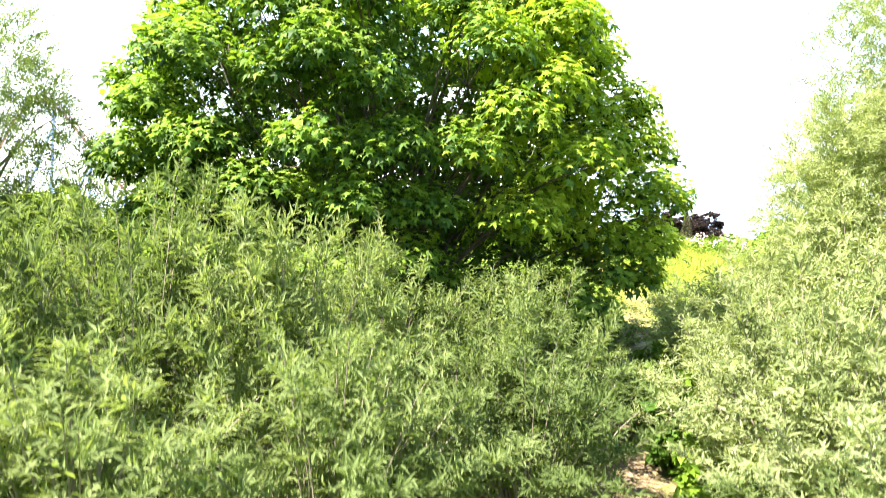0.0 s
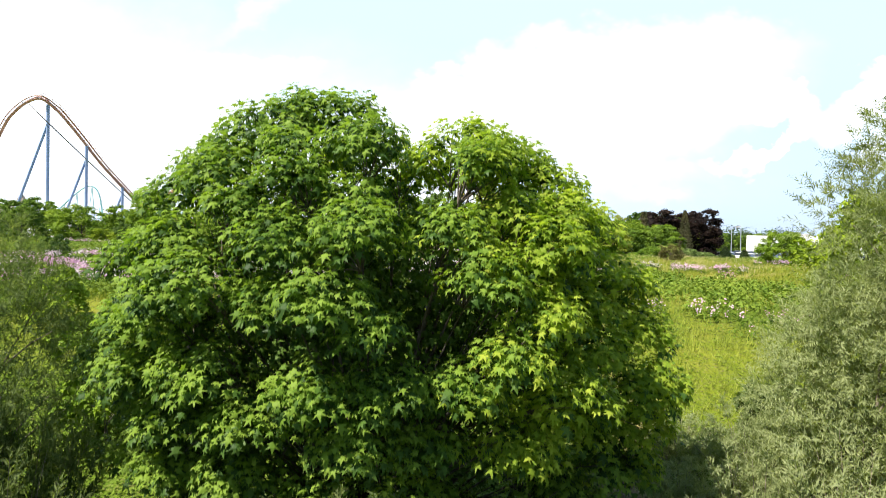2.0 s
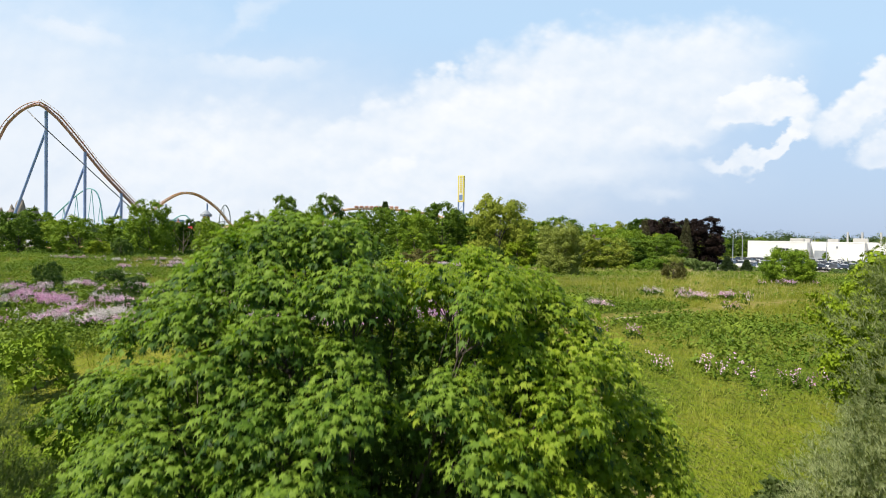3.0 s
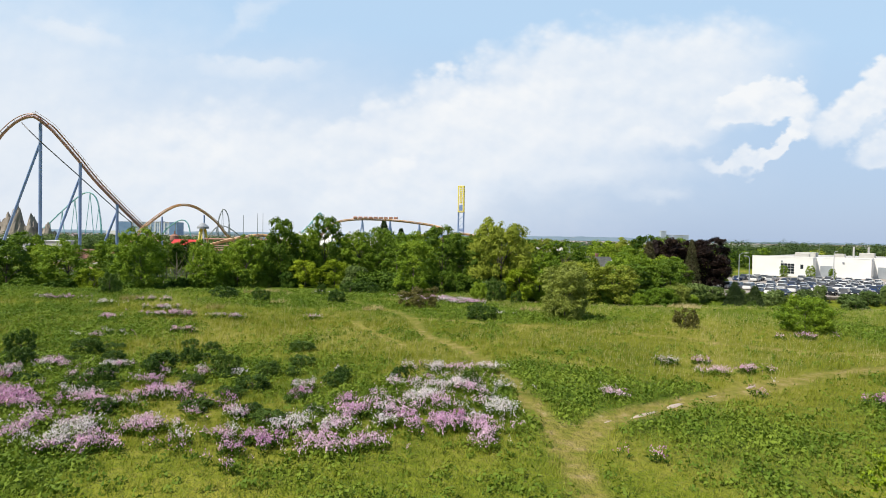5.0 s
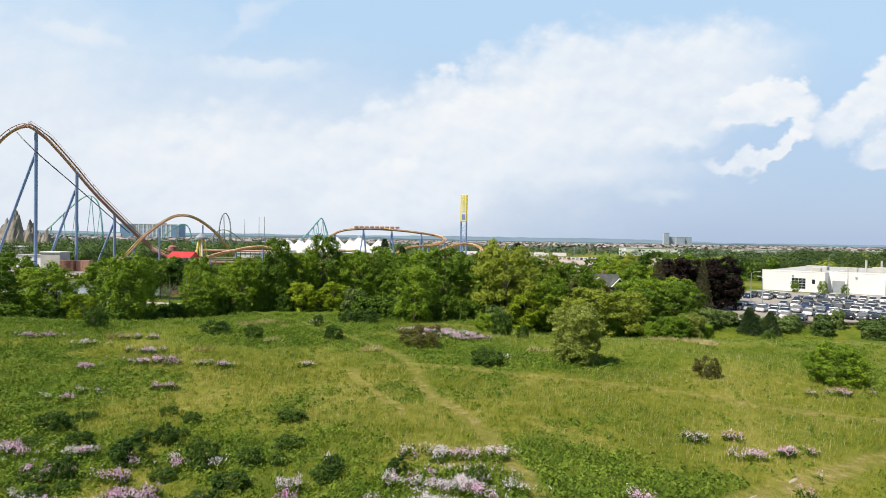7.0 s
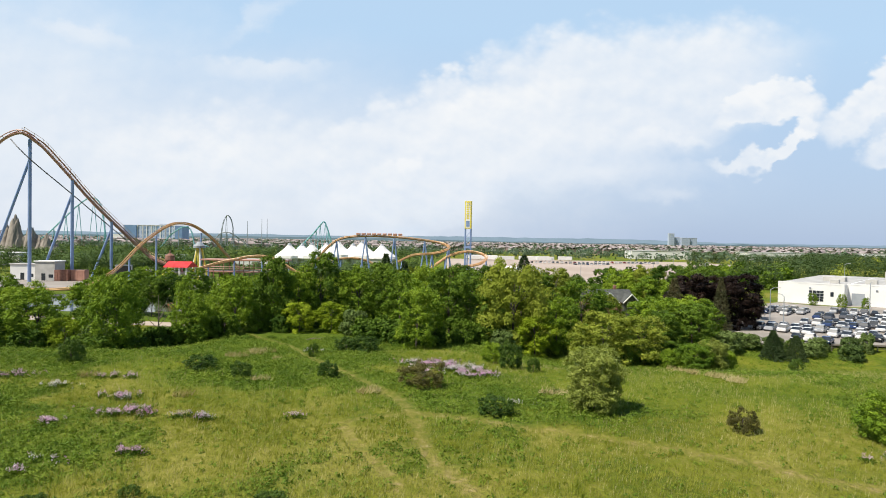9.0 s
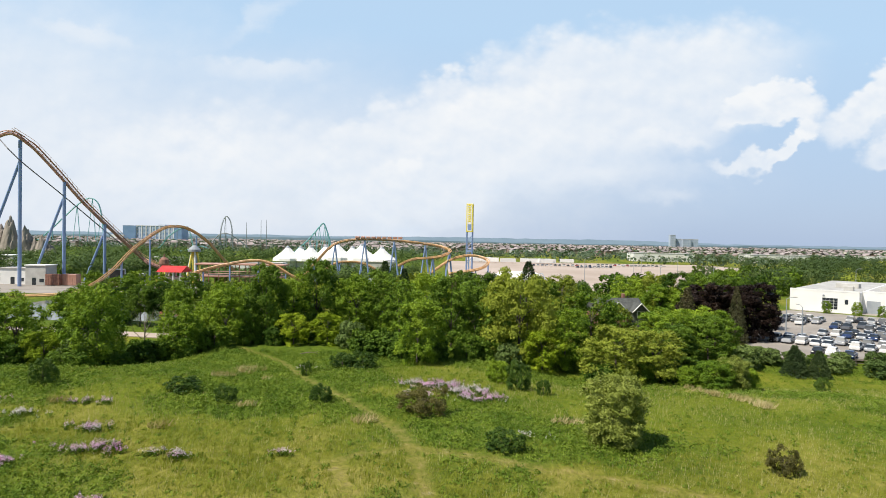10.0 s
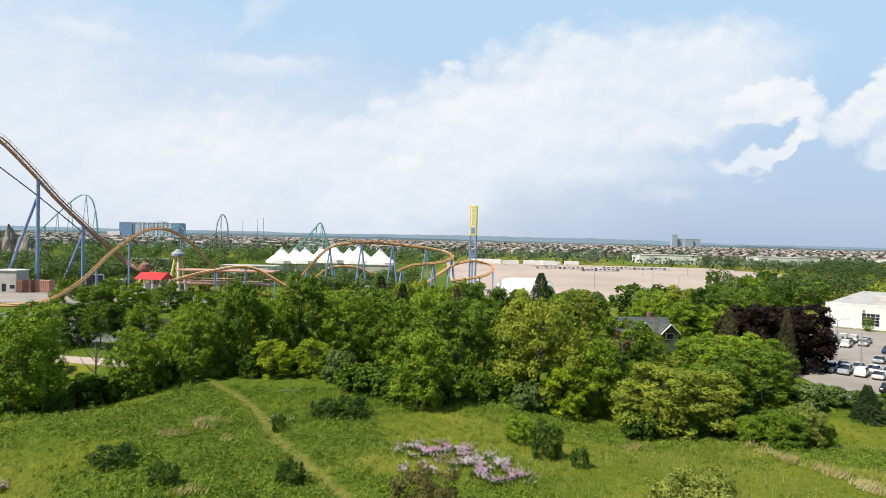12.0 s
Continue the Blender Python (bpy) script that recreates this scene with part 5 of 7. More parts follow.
settle(low, 53.6, 117.2)
put(low, 56.8, 116.2, 0.9, 0.9, 70)
rust = conifer("rusty", "brownish spruce among the copper beeches", 222, 11, 3.0)
settle(rust, 44.3, 137.4, 0, 1.0, 0.96)
put(rust, 53.2, 136.4, 0.75, 1.0, 30)
put(rust, -0.5, 162, 1.0, 1.0, 80, "brownish conifer among the trees")

# ---- trees farther off ----
far_kinds = []
for key, mat, seed in [("f1", "green", 301), ("f2", "deep", 302), ("f3", "olive", 303), ("f4", "parkleaf", 304), ("f5", "green", 305)]:
    t = tree("tree", mat, "leafy green tree standing in the park and town beyond", "tree", seed, 10, 4.4, 0.6, 26, 1500, 0.74, "distant trees")
    far_kinds.append(t)


def in_box(x, y, boxes):
    return any(a < x < b and c < y < d for a, b, c, d in boxes)


KEEP_CLEAR = [(-150, -96, 160, 204), (-112, -50, 143, 196), (-168, -126, 200, 250), (56, 300, 118, 232), (-8, 112, 246, 560), (100, 122, 300, 560), (118, 205, 350, 560), (-125, -25, 340, 420), (-62, -40, 126, 146), (25, 48, 148, 166), (-150, -140, 215, 235), (-70, 16, 255, 262)]
r_far = np.random.default_rng(77)
spots = []
for _ in range(90):
    spots.append((r_far.uniform(-150, -38), r_far.uniform(168, 203), r_far.uniform(4.5, 7.5)))
for _ in range(60):
    spots.append((r_far.uniform(-170, -8), r_far.uniform(208, 262), r_far.uniform(4.2, 7.4)))
for _ in range(34):
    spots.append((r_far.uniform(-60, 60), r_far.uniform(172, 240), r_far.uniform(6, 9.5)))
for _ in range(30):
    spots.append((r_far.uniform(-120, -62), r_far.uniform(148, 178), r_far.uniform(5, 7.5)))
spots += [(-112, 205, 5), (-117, 203, 4.5), (-99, 207, 8), (-88, 212, 9), (-80, 214, 8), (-72, 216, 8), (-64, 216, 8), (-94, 203.5, 6), (-76, 206, 8), (-106, 208, 5), (-57, 214, 8), (-84, 202, 6), (-12, 264, 5), (-20, 254, 6), (-30, 264, 6), (-5, 253, 4.5), (-14, 250, 6), (-40, 272, 6), (-52, 264, 6), (-24, 246, 6), (-34, 250, 6), (-2, 249, 5), (-46, 252, 6), (-60, 268, 6), (-17, 240, 6), (-9, 243, 6), (118, 292, 9), (124, 282, 10), (128, 272, 9), (126, 258, 9), (122, 248, 9), (132, 262, 10), (136, 276, 10), (126, 300, 9), (132, 312, 9), (114, 262, 8), (140, 292, 10), (118, 276, 9), (108, 258, 9), (150, 330, 10), (156, 344, 9), (142, 318, 10), (128, 340, 9), (112, 246, 9), (104, 250, 9), (146, 282, 10), (160, 312, 10), (170, 330, 10), (116, 285, 9), (96, 236, 9), (88, 226, 9), (60, 188, 11), (67, 200, 12), (75, 214, 11), (56, 201, 12), (64, 178, 10), (82, 206, 9.5), (90, 222, 10), (99, 238, 9), (110, 252, 9), (122, 268, 9), (134, 286, 9), (48, 190, 11), (50, 212, 11), (70, 226, 11), (86, 238, 10), (60, 224, 10), (146, 304, 9), (160, 322, 9), (172, 342, 9), (104, 244, 8)]
for x, y, h in spots:
    if in_box(x, y, KEEP_CLEAR):
        continue
    k = int(r_far.integers(0, 5))
    k = int(r_far.choice([0, 1, 1, 3])) if x > 40 else k
    h = h * 0.6 if -105 < x < -20 and y > 205 else h
    src = far_kinds[k]
    h = h * 0.8
    s = h / 10 * r_far.uniform(0.95, 1.35)
    if src.location.length < 1:
        settle(src, x, y, 0, s, h / 10)
    else:
        put(src, x, y, s, h / 10, float(r_far.uniform(0, 360)))


# ---- far woods, town and ridge ----
def far_woods():
    r = np.random.default_rng(88)
    pos, size = [], []
    n = 6500
    x, y = r.uniform(-1500, 2100, n), r.uniform(520, 2000, n)
    ok = (np.abs(x) < 0.95 * y + 60) & ~((x > -10) & (x < 330) & (y < 560))
    rows = [(a, 560 + 18 * np.sin(a * 0.02)) for a in np.arange(150, 620, 11)] + [(a, 700 + 30 * np.sin(a * 0.013)) for a in np.arange(-200, 900, 16)]
    rows += [(a, 455 + 0.22 * a + 8 * np.sin(a * 0.1)) for a in np.arange(190, 700, 8)] + [(a, 1150) for a in np.arange(-900, 1200, 22)]
    pts = np.vstack([np.stack([x[ok], y[ok]], -1), np.array(rows)])
    parts = []
    for px, py in pts:
        h, w = r.uniform(5.5, 9), r.uniform(3.5, 6)
        k = 16
        d = unit(r.normal(0, 1, (k, 3)) + (0, -0.3, 0.5))
        q = d * (w, w, h * 0.5) * r.uniform(0.75, 1.1, (k, 1)) + (px, py, 1.9 + h * 0.5)
        parts.append((q, d, np.full(k, 2.6) * r.uniform(0.7, 1.3, k)))
    q, d, s = (np.concatenate([p[i] for p in parts]) for i in range(3))
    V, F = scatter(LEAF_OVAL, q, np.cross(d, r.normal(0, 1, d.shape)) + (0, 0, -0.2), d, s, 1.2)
    tagged(new("far_woods", arr_mesh("far_woods", V, F, M["hazeleaf"])), "distant rows of green trees between the houses", "woods", kind="stuff")


far_woods()


def woods(name, mat, seed, x0, x1, y0, y1, count, h0, h1, label):
    """A wood of many small crowns, too many to count."""
    r = np.random.default_rng(seed)
    x, y = r.uniform(x0, x1, count), r.uniform(y0, y1, count)
    ok = np.array([not in_box(a, b, KEEP_CLEAR) and not (84 < a < 320 and b < 0.3 * a + 205) for a, b in zip(x, y)])
    x, y = x[ok], y[ok]
    n, k = len(x), 300
    lower = np.where((x > -130) & (x < -20) & (y < 350), 0.55, 1.0)
    h, w = np.repeat(r.uniform(h0, h1, n) * lower, k), np.repeat(r.uniform(3.0, 5.0, n), k)
    d = unit(r.normal(0, 1, (n * k, 3)) + (0, -0.25, 0.45))
    bump = 1 + 0.22 * np.sin(5 * d[:, :1] + 7 * d[:, 1:2] + 6 * d[:, 2:3] + np.repeat(r.uniform(0, 6, n), k)[:, None])
    pos = np.stack([np.repeat(x, k), np.repeat(y, k), 1.9 + h * 0.5], -1) + d * bump * np.stack([w, w, h * 0.5], -1) * r.uniform(0.85, 1.08, (n * k, 1))
    pos[:, 2] = np.maximum(pos[:, 2], 2.0)
    V, F = scatter(LEAF_TRI, pos, np.cross(d, r.normal(0, 1, d.shape)) + (0, 0, -0.15), d + 0.3 * r.normal(0, 1, d.shape), r.uniform(0.5, 0.9, n * k), 1.1)
    tagged(new(name, arr_mesh(name, V, F, M[mat])), label, "woods", kind="stuff")


woods("park_woods", "parkleaf", 401, -330, -20, 245, 360, 330, 6, 9.5, "dark green trees between the park rides")
woods("park_woods", "parkleaf", 402, -330, 10, 262, 560, 330, 6, 9.5, "green trees across the amusement park")
woods("town_woods", "woodleaf", 403, 110, 620, 245, 540, 90, 7, 11, "dense green wood behind the factory")
woods("town_woods", "woodleaf", 404, 110, 620, 245, 560, 560, 7, 11, "dark green wood behind the parking lot")
woods("town_woods", "olive", 405, 60, 520, 245, 470, 50, 6, 10, "olive-green trees around the parking lot")


woods("town_woods", "hazeleaf", 406, -80, 460, 565, 780, 150, 5, 8, "green trees between the lot and the houses")


def gable(w, d, h, roof):
    """A simple house with a pitched roof: walls, then roof."""
    walls = box(-w / 2, w / 2, -d / 2, d / 2, 0, h)
    o = 0.4
    V = np.array([(-w / 2 - o, -d / 2 - o, h - 0.1), (w / 2 + o, -d / 2 - o, h - 0.1), (w / 2 + o, d / 2 + o, h - 0.1), (-w / 2 - o, d / 2 + o, h - 0.1), (-w / 2 - o, 0, h + roof), (w / 2 + o, 0, h + roof)], float)
    F = np.array([(0, 1, 5, 4), (2, 3, 4, 5), (3, 0, 4, 4), (1, 2, 5, 5), (0, 3, 2, 1)])
    return walls, (V, F)


def island_mat(name, stops):
    """Each house takes its own colour."""
    m, N, L, b = material(name, 0.9)
    geo, rp = N.new("ShaderNodeNewGeometry"), ramp(N, stops)
    L.new(geo.outputs["Random Per Island"], rp.inputs[0]), L.new(rp.outputs[0], b.inputs["Base Color"])
    return m


def town():
    r = np.random.default_rng(91)
    m1 = island_mat("town_wall", [(0.0, (0.27, 0.2, 0.18)), (0.35, (0.38, 0.3, 0.27)), (0.6, (0.5, 0.43, 0.39)), (0.8, (0.66, 0.61, 0.57)), (1.0, (0.76, 0.74, 0.71))])
    m2 = island_mat("town_roof", [(0.0, (0.19, 0.16, 0.155)), (0.5, (0.3, 0.25, 0.24)), (1.0, (0.43, 0.37, 0.35))])
    W, R, n = [], [], 0
    for y0 in np.arange(800, 2000, 48):
        for x0 in np.arange(-0.7 * y0, 0.95 * y0, 12):
            if r.uniform() < 0.45 + 0.3 * np.sin(x0 * 0.011 + y0 * 0.7):
                continue
            a, w, d, h = r.choice([0, np.pi / 2]) + 0.3, r.uniform(6.5, 9.5), r.uniform(7, 10), r.uniform(5, 7)
            walls, roof = gable(w, d, h, r.uniform(1, 2))
            rot = np.array([(np.cos(a), np.sin(a), 0), (-np.sin(a), np.cos(a), 0), (0, 0, 1)])
            sh = (x0 + r.uniform(-5, 5), y0 + r.uniform(-12, 12), 1.9)
            W.append((walls[0] @ rot + sh, walls[1])), R.append((roof[0] @ rot + sh, roof[1]))
    w, f = join(W), join(R)
    V, F = join([w, f])
    me = arr_mesh("town_houses", V, F, [m1, m2], np.r_[np.zeros(len(w[1])), np.ones(len(f[1]))])
    me.validate()
    tagged(new("town_houses", me), "rows of pale and brick houses far across the town", "houses", kind="stuff")


town()


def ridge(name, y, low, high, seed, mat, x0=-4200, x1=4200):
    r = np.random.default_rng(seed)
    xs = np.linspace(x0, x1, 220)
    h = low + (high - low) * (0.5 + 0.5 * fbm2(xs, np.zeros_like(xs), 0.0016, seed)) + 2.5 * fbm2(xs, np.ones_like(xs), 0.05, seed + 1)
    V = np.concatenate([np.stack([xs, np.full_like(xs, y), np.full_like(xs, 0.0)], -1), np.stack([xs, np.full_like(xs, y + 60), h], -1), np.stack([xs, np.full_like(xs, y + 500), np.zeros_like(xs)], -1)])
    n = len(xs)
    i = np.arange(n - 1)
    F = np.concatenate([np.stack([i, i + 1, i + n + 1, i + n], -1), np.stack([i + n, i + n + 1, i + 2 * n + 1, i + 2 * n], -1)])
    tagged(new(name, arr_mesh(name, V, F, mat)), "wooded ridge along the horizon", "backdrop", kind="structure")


# distance haze painted in, bluer and paler on the second ridge
ridge("backdrop", 2100, 7, 19, 5, rough_mat("hazy_ridge", (0.06, 0.1, 0.115), (0.09, 0.135, 0.15), 0.004, 1.0, 0, 0, 0.02))
ridge("backdrop", 3000, 16, 34, 8, rough_mat("hazier_ridge", (0.13, 0.19, 0.24), (0.16, 0.225, 0.28), 0.003, 1.0, 0, 0, 0.01))


def block_tower(x, y, w, d, h, mat, name, label, floors=0, cols=0, glass=None):
    t = thing(name, label, "building", at=(x, y, 1.8))
    apart("wall", box(-w / 2, w / 2, -d / 2, d / 2, 0, h), mat, t)
    apart("roof", box(-w / 2 - 0.3, w / 2 + 0.3, -d / 2 - 0.3, d / 2 + 0.3, h, h + 1.0), M["concrete"], t)
    me = arr_mesh("window", *box(-0.5, 0.5, -0.12, 0.05, -0.5, 0.5), glass or M["darkglass"])
    for f in range(floors):
        for c in range(cols):
            o = child(new("window", me), t)
            o.location = (-w / 2 + (c + 0.5) * w / cols, -d / 2, (f + 0.6) * h / floors)
            o.scale = (w / cols * 0.62, 1, h / floors * 0.52)
    return t


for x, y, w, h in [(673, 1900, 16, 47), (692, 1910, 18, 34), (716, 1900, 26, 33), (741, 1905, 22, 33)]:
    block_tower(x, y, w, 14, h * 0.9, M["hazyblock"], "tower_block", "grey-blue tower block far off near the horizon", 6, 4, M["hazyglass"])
hotel = block_tower(-701, 1450, 69, 16, 28, M["hotel"], "hotel", "long blue and grey hotel with rows of windows", 12, 18, M["hotelblue"])
apart("wing", box(-34, -19, -9.5, 9, 0, 28.6), M["hotelblue"], hotel, "blue glass end wing")
apart("wing", box(26, 35, -9.5, 9, 0, 28.6), M["hotelblue"], hotel, "blue glass end wing")

hotel.scale = (2.0, 2.0, 1.3)
pil = arr_mesh("pilaster", *box(-0.45, 0.45, -0.5, 0.1, 0, 28.2), M["white"])
for i in range(9):
    child(new("pilaster", pil), hotel).location = (-18 + i * 5.4, -8, 0)
apart("penthouse", box(6, 14, -6, 6, 28.9, 31.2), M["hotel"], hotel)
apart("podium", box(-48, -33, -10, 8, 0, 12), M["white"], hotel, "low white podium")

# ---- big gravel lot, dome, tents and sign ----
def slab(name, corners, z, mat, label, category):
    V = [(x, y, z) for x, y in corners] + [(x, y, z - 0.3) for x, y in corners]
    n = len(corners)
    bm = bmesh.new()
    vs = [bm.verts.new(v) for v in V]
    bm.faces.new(vs[:n])
    for i in range(n):
        bm.faces.new((vs[i], vs[i + n], vs[(i + 1) % n + n], vs[(i + 1) % n]))
    bmesh.ops.recalc_face_normals(bm, faces=bm.faces[:])
    me = bpy.data.meshes.new(name)
    bm.to_mesh(me)
    bm.free()
    me.materials.append(mat)
    return tagged(new(name, me), label, category, kind="structure")


slab("pavement", [(12, 246), (96, 258), (190, 400), (232, 470), (210, 545), (-6, 545), (-2, 330)], 1.96, M["lotgravel"], "wide empty pale parking lot", "parking lot")
slab("pavement", [(54, 122.5), (180, 122.5), (300, 230), (120, 232), (100, 200), (58, 168)], 2.0, M["asphalt"], "asphalt car storage lot", "parking lot")
water, wN, wL, wS = material("pond_water", 0.06)
wS.inputs["Base Color"].default_value = (0.07, 0.085, 0.05, 1)
wave, wave_bump = noise_tex(wN, wL, 1.5, 4), wN.new("ShaderNodeBump")
wave_bump.inputs["Strength"].default_value, wave_bump.inputs["Distance"].default_value = 0.15, 0.05
wL.new(wave.outputs[0], wave_bump.inputs["Height"]), wL.new(wave_bump.outputs[0], wS.inputs["Normal"])
slab("water", [(-112, 153), (-88, 149), (-66, 150), (-58, 156), (-56, 172), (-74, 184), (-112, 186)], 1.95, water, "still green-grey pond behind the trees", "pond")
slab("road", [(-95, 137), (-45, 128.5), (-44, 132.5), (-95, 142)], 1.97, M["lotgravel"], "pale road behind the trees", "road")


def trailer(x, y, long, rz):
    t = thing("trailer", "long white box trailer parked on the pale lot", "trailer", "parked trailers", at=(x, y, 1.98), rz=rz)
    part("body", bevel_box(-long / 2, long / 2, -1.3, 1.3, 1.1, 3.9, 0.06), M["white"], t)
    for sx in (-long * 0.36, -long * 0.27, long * 0.3):
        for sy in (-1.05, 1.05):
            apart("wheel", tube([(sx, sy - 0.15, 0.5), (sx, sy + 0.15, 0.5)], 0.5, 10), M["black"], t)


r_lot = np.random.default_rng(93)
for i in range(14):
    trailer(r_lot.uniform(10, 95), r_lot.uniform(505, 538), r_lot.uniform(9, 14), r_lot.uniform(-8, 8))
slab("pavement", [(-190, 206), (-84, 204), (-70, 224), (-118, 250), (-190, 250)], 1.95, M["asphalt"], "paved yard under the roller coaster", "yard")


def dome():
    t = thing("dome", "long white inflated dome beside the lot", "dome", at=(26, 268, 1.9), rz=6)
    a = np.linspace(0, np.pi, 15)
    xs = 11 * np.sin(np.linspace(-1.571, 1.571, 16))
    end = np.sqrt(np.clip(1 - (np.abs(xs) / 11.001) ** 5, 0, 1))
    V = np.array([(x, 8 * e * np.cos(q), 6.4 * e * np.sin(q)) for x, e in zip(xs, end) for q in a])
    n = len(a)
    F = np.array([(i * n + j, (i + 1) * n + j, (i + 1) * n + j + 1, i * n + j + 1) for i in range(15) for j in range(n - 1)])
    apart("skin", (V, F), M["canvas"], t, smooth=True)
    arch = [(9.8, 6.9 * np.cos(q), 5.5 * np.sin(q)) for q in a]
    apart("rib", tube(arch, 0.22, 6), M["steel"], t, "grey end arch")


dome()


def tent(x, y, s, h):
    t = thing("tent", "white peaked tent pavilion", "tent", "white tents", at=(x, y, 1.9))
    rad = [s * 1.14, s * 1.1, s * 0.78, s * 0.5, s * 0.28, s * 0.15, 0.5]
    zz = [h * 0.34, h * 0.46, h * 0.6, h * 0.73, h * 0.86, h * 0.95, h]
    k = 16
    V = np.array([(r * (1 + 0.06 * (j % 2)) * np.cos(j * 2 * np.pi / k), r * (1 + 0.06 * (j % 2)) * np.sin(j * 2 * np.pi / k), z) for r, z in zip(rad, zz) for j in range(k)])
    F = np.array([(i * k + j, i * k + (j + 1) % k, (i + 1) * k + (j + 1) % k, (i + 1) * k + j) for i in range(6) for j in range(k)])
    canopy = apart("canopy", (V, F), M["canvas"], t)
    apart("cap", tube([(0, 0, h - 0.9), (0, 0, h + 0.5)], [1.5, 0.5], 8), M["steel"], canopy)
    for j in range(6):
        a = j * 1.047
        apart("pole", tube([(s * 0.95 * np.cos(a), s * 0.95 * np.sin(a), 0), (s * 0.95 * np.cos(a), s * 0.95 * np.sin(a), h * 0.35)], 0.15, 6), M["steel"], t)
    apart("wall", tube([(0, 0, 0), (0, 0, h * 0.33)], s * 0.86, 12), M["canvas"], t)


for x, y, s, h in [(-97.4, 378, 7.2, 12.8), (-90.8, 382, 7, 12.6), (-84, 378, 7.4, 13.2), (-76, 383, 7.6, 13.6), (-68.7, 380, 8.4, 15), (-60.4, 385, 7.4, 13.2), (-54.2, 380, 8.4, 14.6), (-42, 378, 8, 13.2)]:
    tent(x, y, s, h)
hall = thing("hall", "grey hall with a flat roof beside the tents", "building", at=(-41.5, 370, 1.9))
apart("wall", box(-7.5, 7.5, -4, 6, 0, 4.8), M["concrete"], hall)
apart("roof", box(-7.8, 7.8, -4.3, 6.3, 4.8, 5.2), M["roofgrey"], hall)


def sign_tower(x, y):
    t = thing("sign_tower", "tall yellow sign panel on a blue lattice tower", "sign", at=(x, y, 1.9), rz=-12)
    for sx in (-1.2, 1.2):
        for sy in (-0.8, 0.8):
            apart("leg", tube([(sx, sy, 0), (sx, sy, 22)], 0.24, 6), M["blue"], t)
    for z in np.arange(2, 20, 3.2):
        apart("brace", tube([(-1.2, -0.8, z), (1.2, -0.8, z + 2.6)], 0.11, 5), M["blue"], t)
        apart("crossbar", tube([(-1.2, -0.8, z), (1.2, -0.8, z)], 0.11, 5), M["blue"], t)
    panel = part("panel", bevel_box(-1.42, 1.42, -1.0, 1.0, 21.9, 33.9, 0.1), M["yellow"], t, "yellow sign panel")
    apart("face", box(-0.95, 0.95, -1.03, -0.99, 22.4, 33.5), M["canvas"], panel, "pale sign face")
    for z in np.arange(26.2, 33, 0.95):
        apart("bar", box(-0.55, 0.55, -1.08, -1.02, z, z + 0.6), M["yellow"], panel, "yellow lettering bar")
    apart("bar", box(-0.75, 0.75, -1.08, -1.02, 22.8, 25.2), M["blue"], panel, "blue emblem")
    apart("plate", box(-1.2, 1.2, -1.0, -0.85, 13.4, 14.4), M["blue"], t, "small blue plate")


sign_tower(6.6, 279)


# ---- roller coasters ----
def coaster(name, label, runs, mat, colour, columns, gauge=0.62, spine=0.42, drop=0.55):
    """Track: a round spine with two rails on ties, and each support on its own."""
    t = thing(name, label, "roller coaster")
    for ctrl in runs:
        c = spline(ctrl, 1.6)
        tan = unit(np.gradient(c, axis=0))
        side = unit(np.cross(tan, np.array((0, 0, 1.0))))
        up = np.cross(side, tan)
        bars = [tube(c - up * drop, spine, 7), tube(c + side * gauge, 0.17, 5), tube(c - side * gauge, 0.17, 5)]
        for i in range(0, len(c) - 1, 2):
            bars.append(tube([c[i] - side[i] * gauge, c[i] - up[i] * drop, c[i] + side[i] * gauge], 0.11, 4))
        apart("track", join(bars), mat, t)
    for (x0, y0, z0), (x1, y1, z1), rad in columns:
        p, q = np.array((x0, y0, z0)), np.array((x1, y1, z1))
        apart("support", tube([p, (p + q) / 2, q], rad, 8), colour, t)
    return t


def along_track(runs, every, skip=0.0, rad=0.35, lean=0.0, off=0.8):
    """Upright supports at even steps under a track."""
    out = []
    for ctrl in runs:
        c = spline(ctrl, 1.0)
        for i in range(int(skip), len(c), every):
            x, y, z = c[i]
            if z > 4.5:
                out.append(((x + lean * z * 0.3, y, 1.7), (x, y, z - off), rad))
                if lean:
                    out.append(((x - lean * z * 0.3, y - 2, 1.7), (x, y, z - off), rad * 0.8))
    return out


LIFT = [(-186.0, 234.0, 8.0), (-176.0, 232.0, 30.0), (-168.0, 230.0, 44.5), (-162.9, 228.4, 49.8), (-156.5, 226.7, 53.6), (-149.7, 224.8, 54.6), (-147.1, 228.5, 51.9), (-146.4, 233.4, 49.0), (-144.5, 242.7, 41.6), (-143.0, 248.1, 36.5), (-141.0, 253.7, 31.2), (-136.1, 264.4, 21.1), (-130.6, 273.6, 11.7), (-126.6, 273.7, 8.7), (-117.6, 274.7, 5.2)]
CAMEL = [(-128.0, 193.5, 2.6), (-121.4, 196.0, 2.5), (-114.4, 198.6, 3.0), (-109.9, 202.3, 4.8), (-109.6, 213.9, 8.8), (-108.5, 225.2, 15.8), (-106.1, 237.6, 22.1), (-103.8, 244.8, 24.0), (-101.1, 252.2, 22.9), (-96.9, 259.4, 18.2), (-93.3, 264.5, 12.0), (-88.1, 271.0, 3.7)]
LOW = [(-90, 228.0, 7.6), (-82.1, 228.0, 10.0), (-76.7, 228.0, 11.2), (-71.9, 228.0, 12.2), (-66.9, 228.0, 12.5), (-62.5, 228.0, 11.5), (-56.4, 228.0, 8.1), (-50, 229, 4.5)]
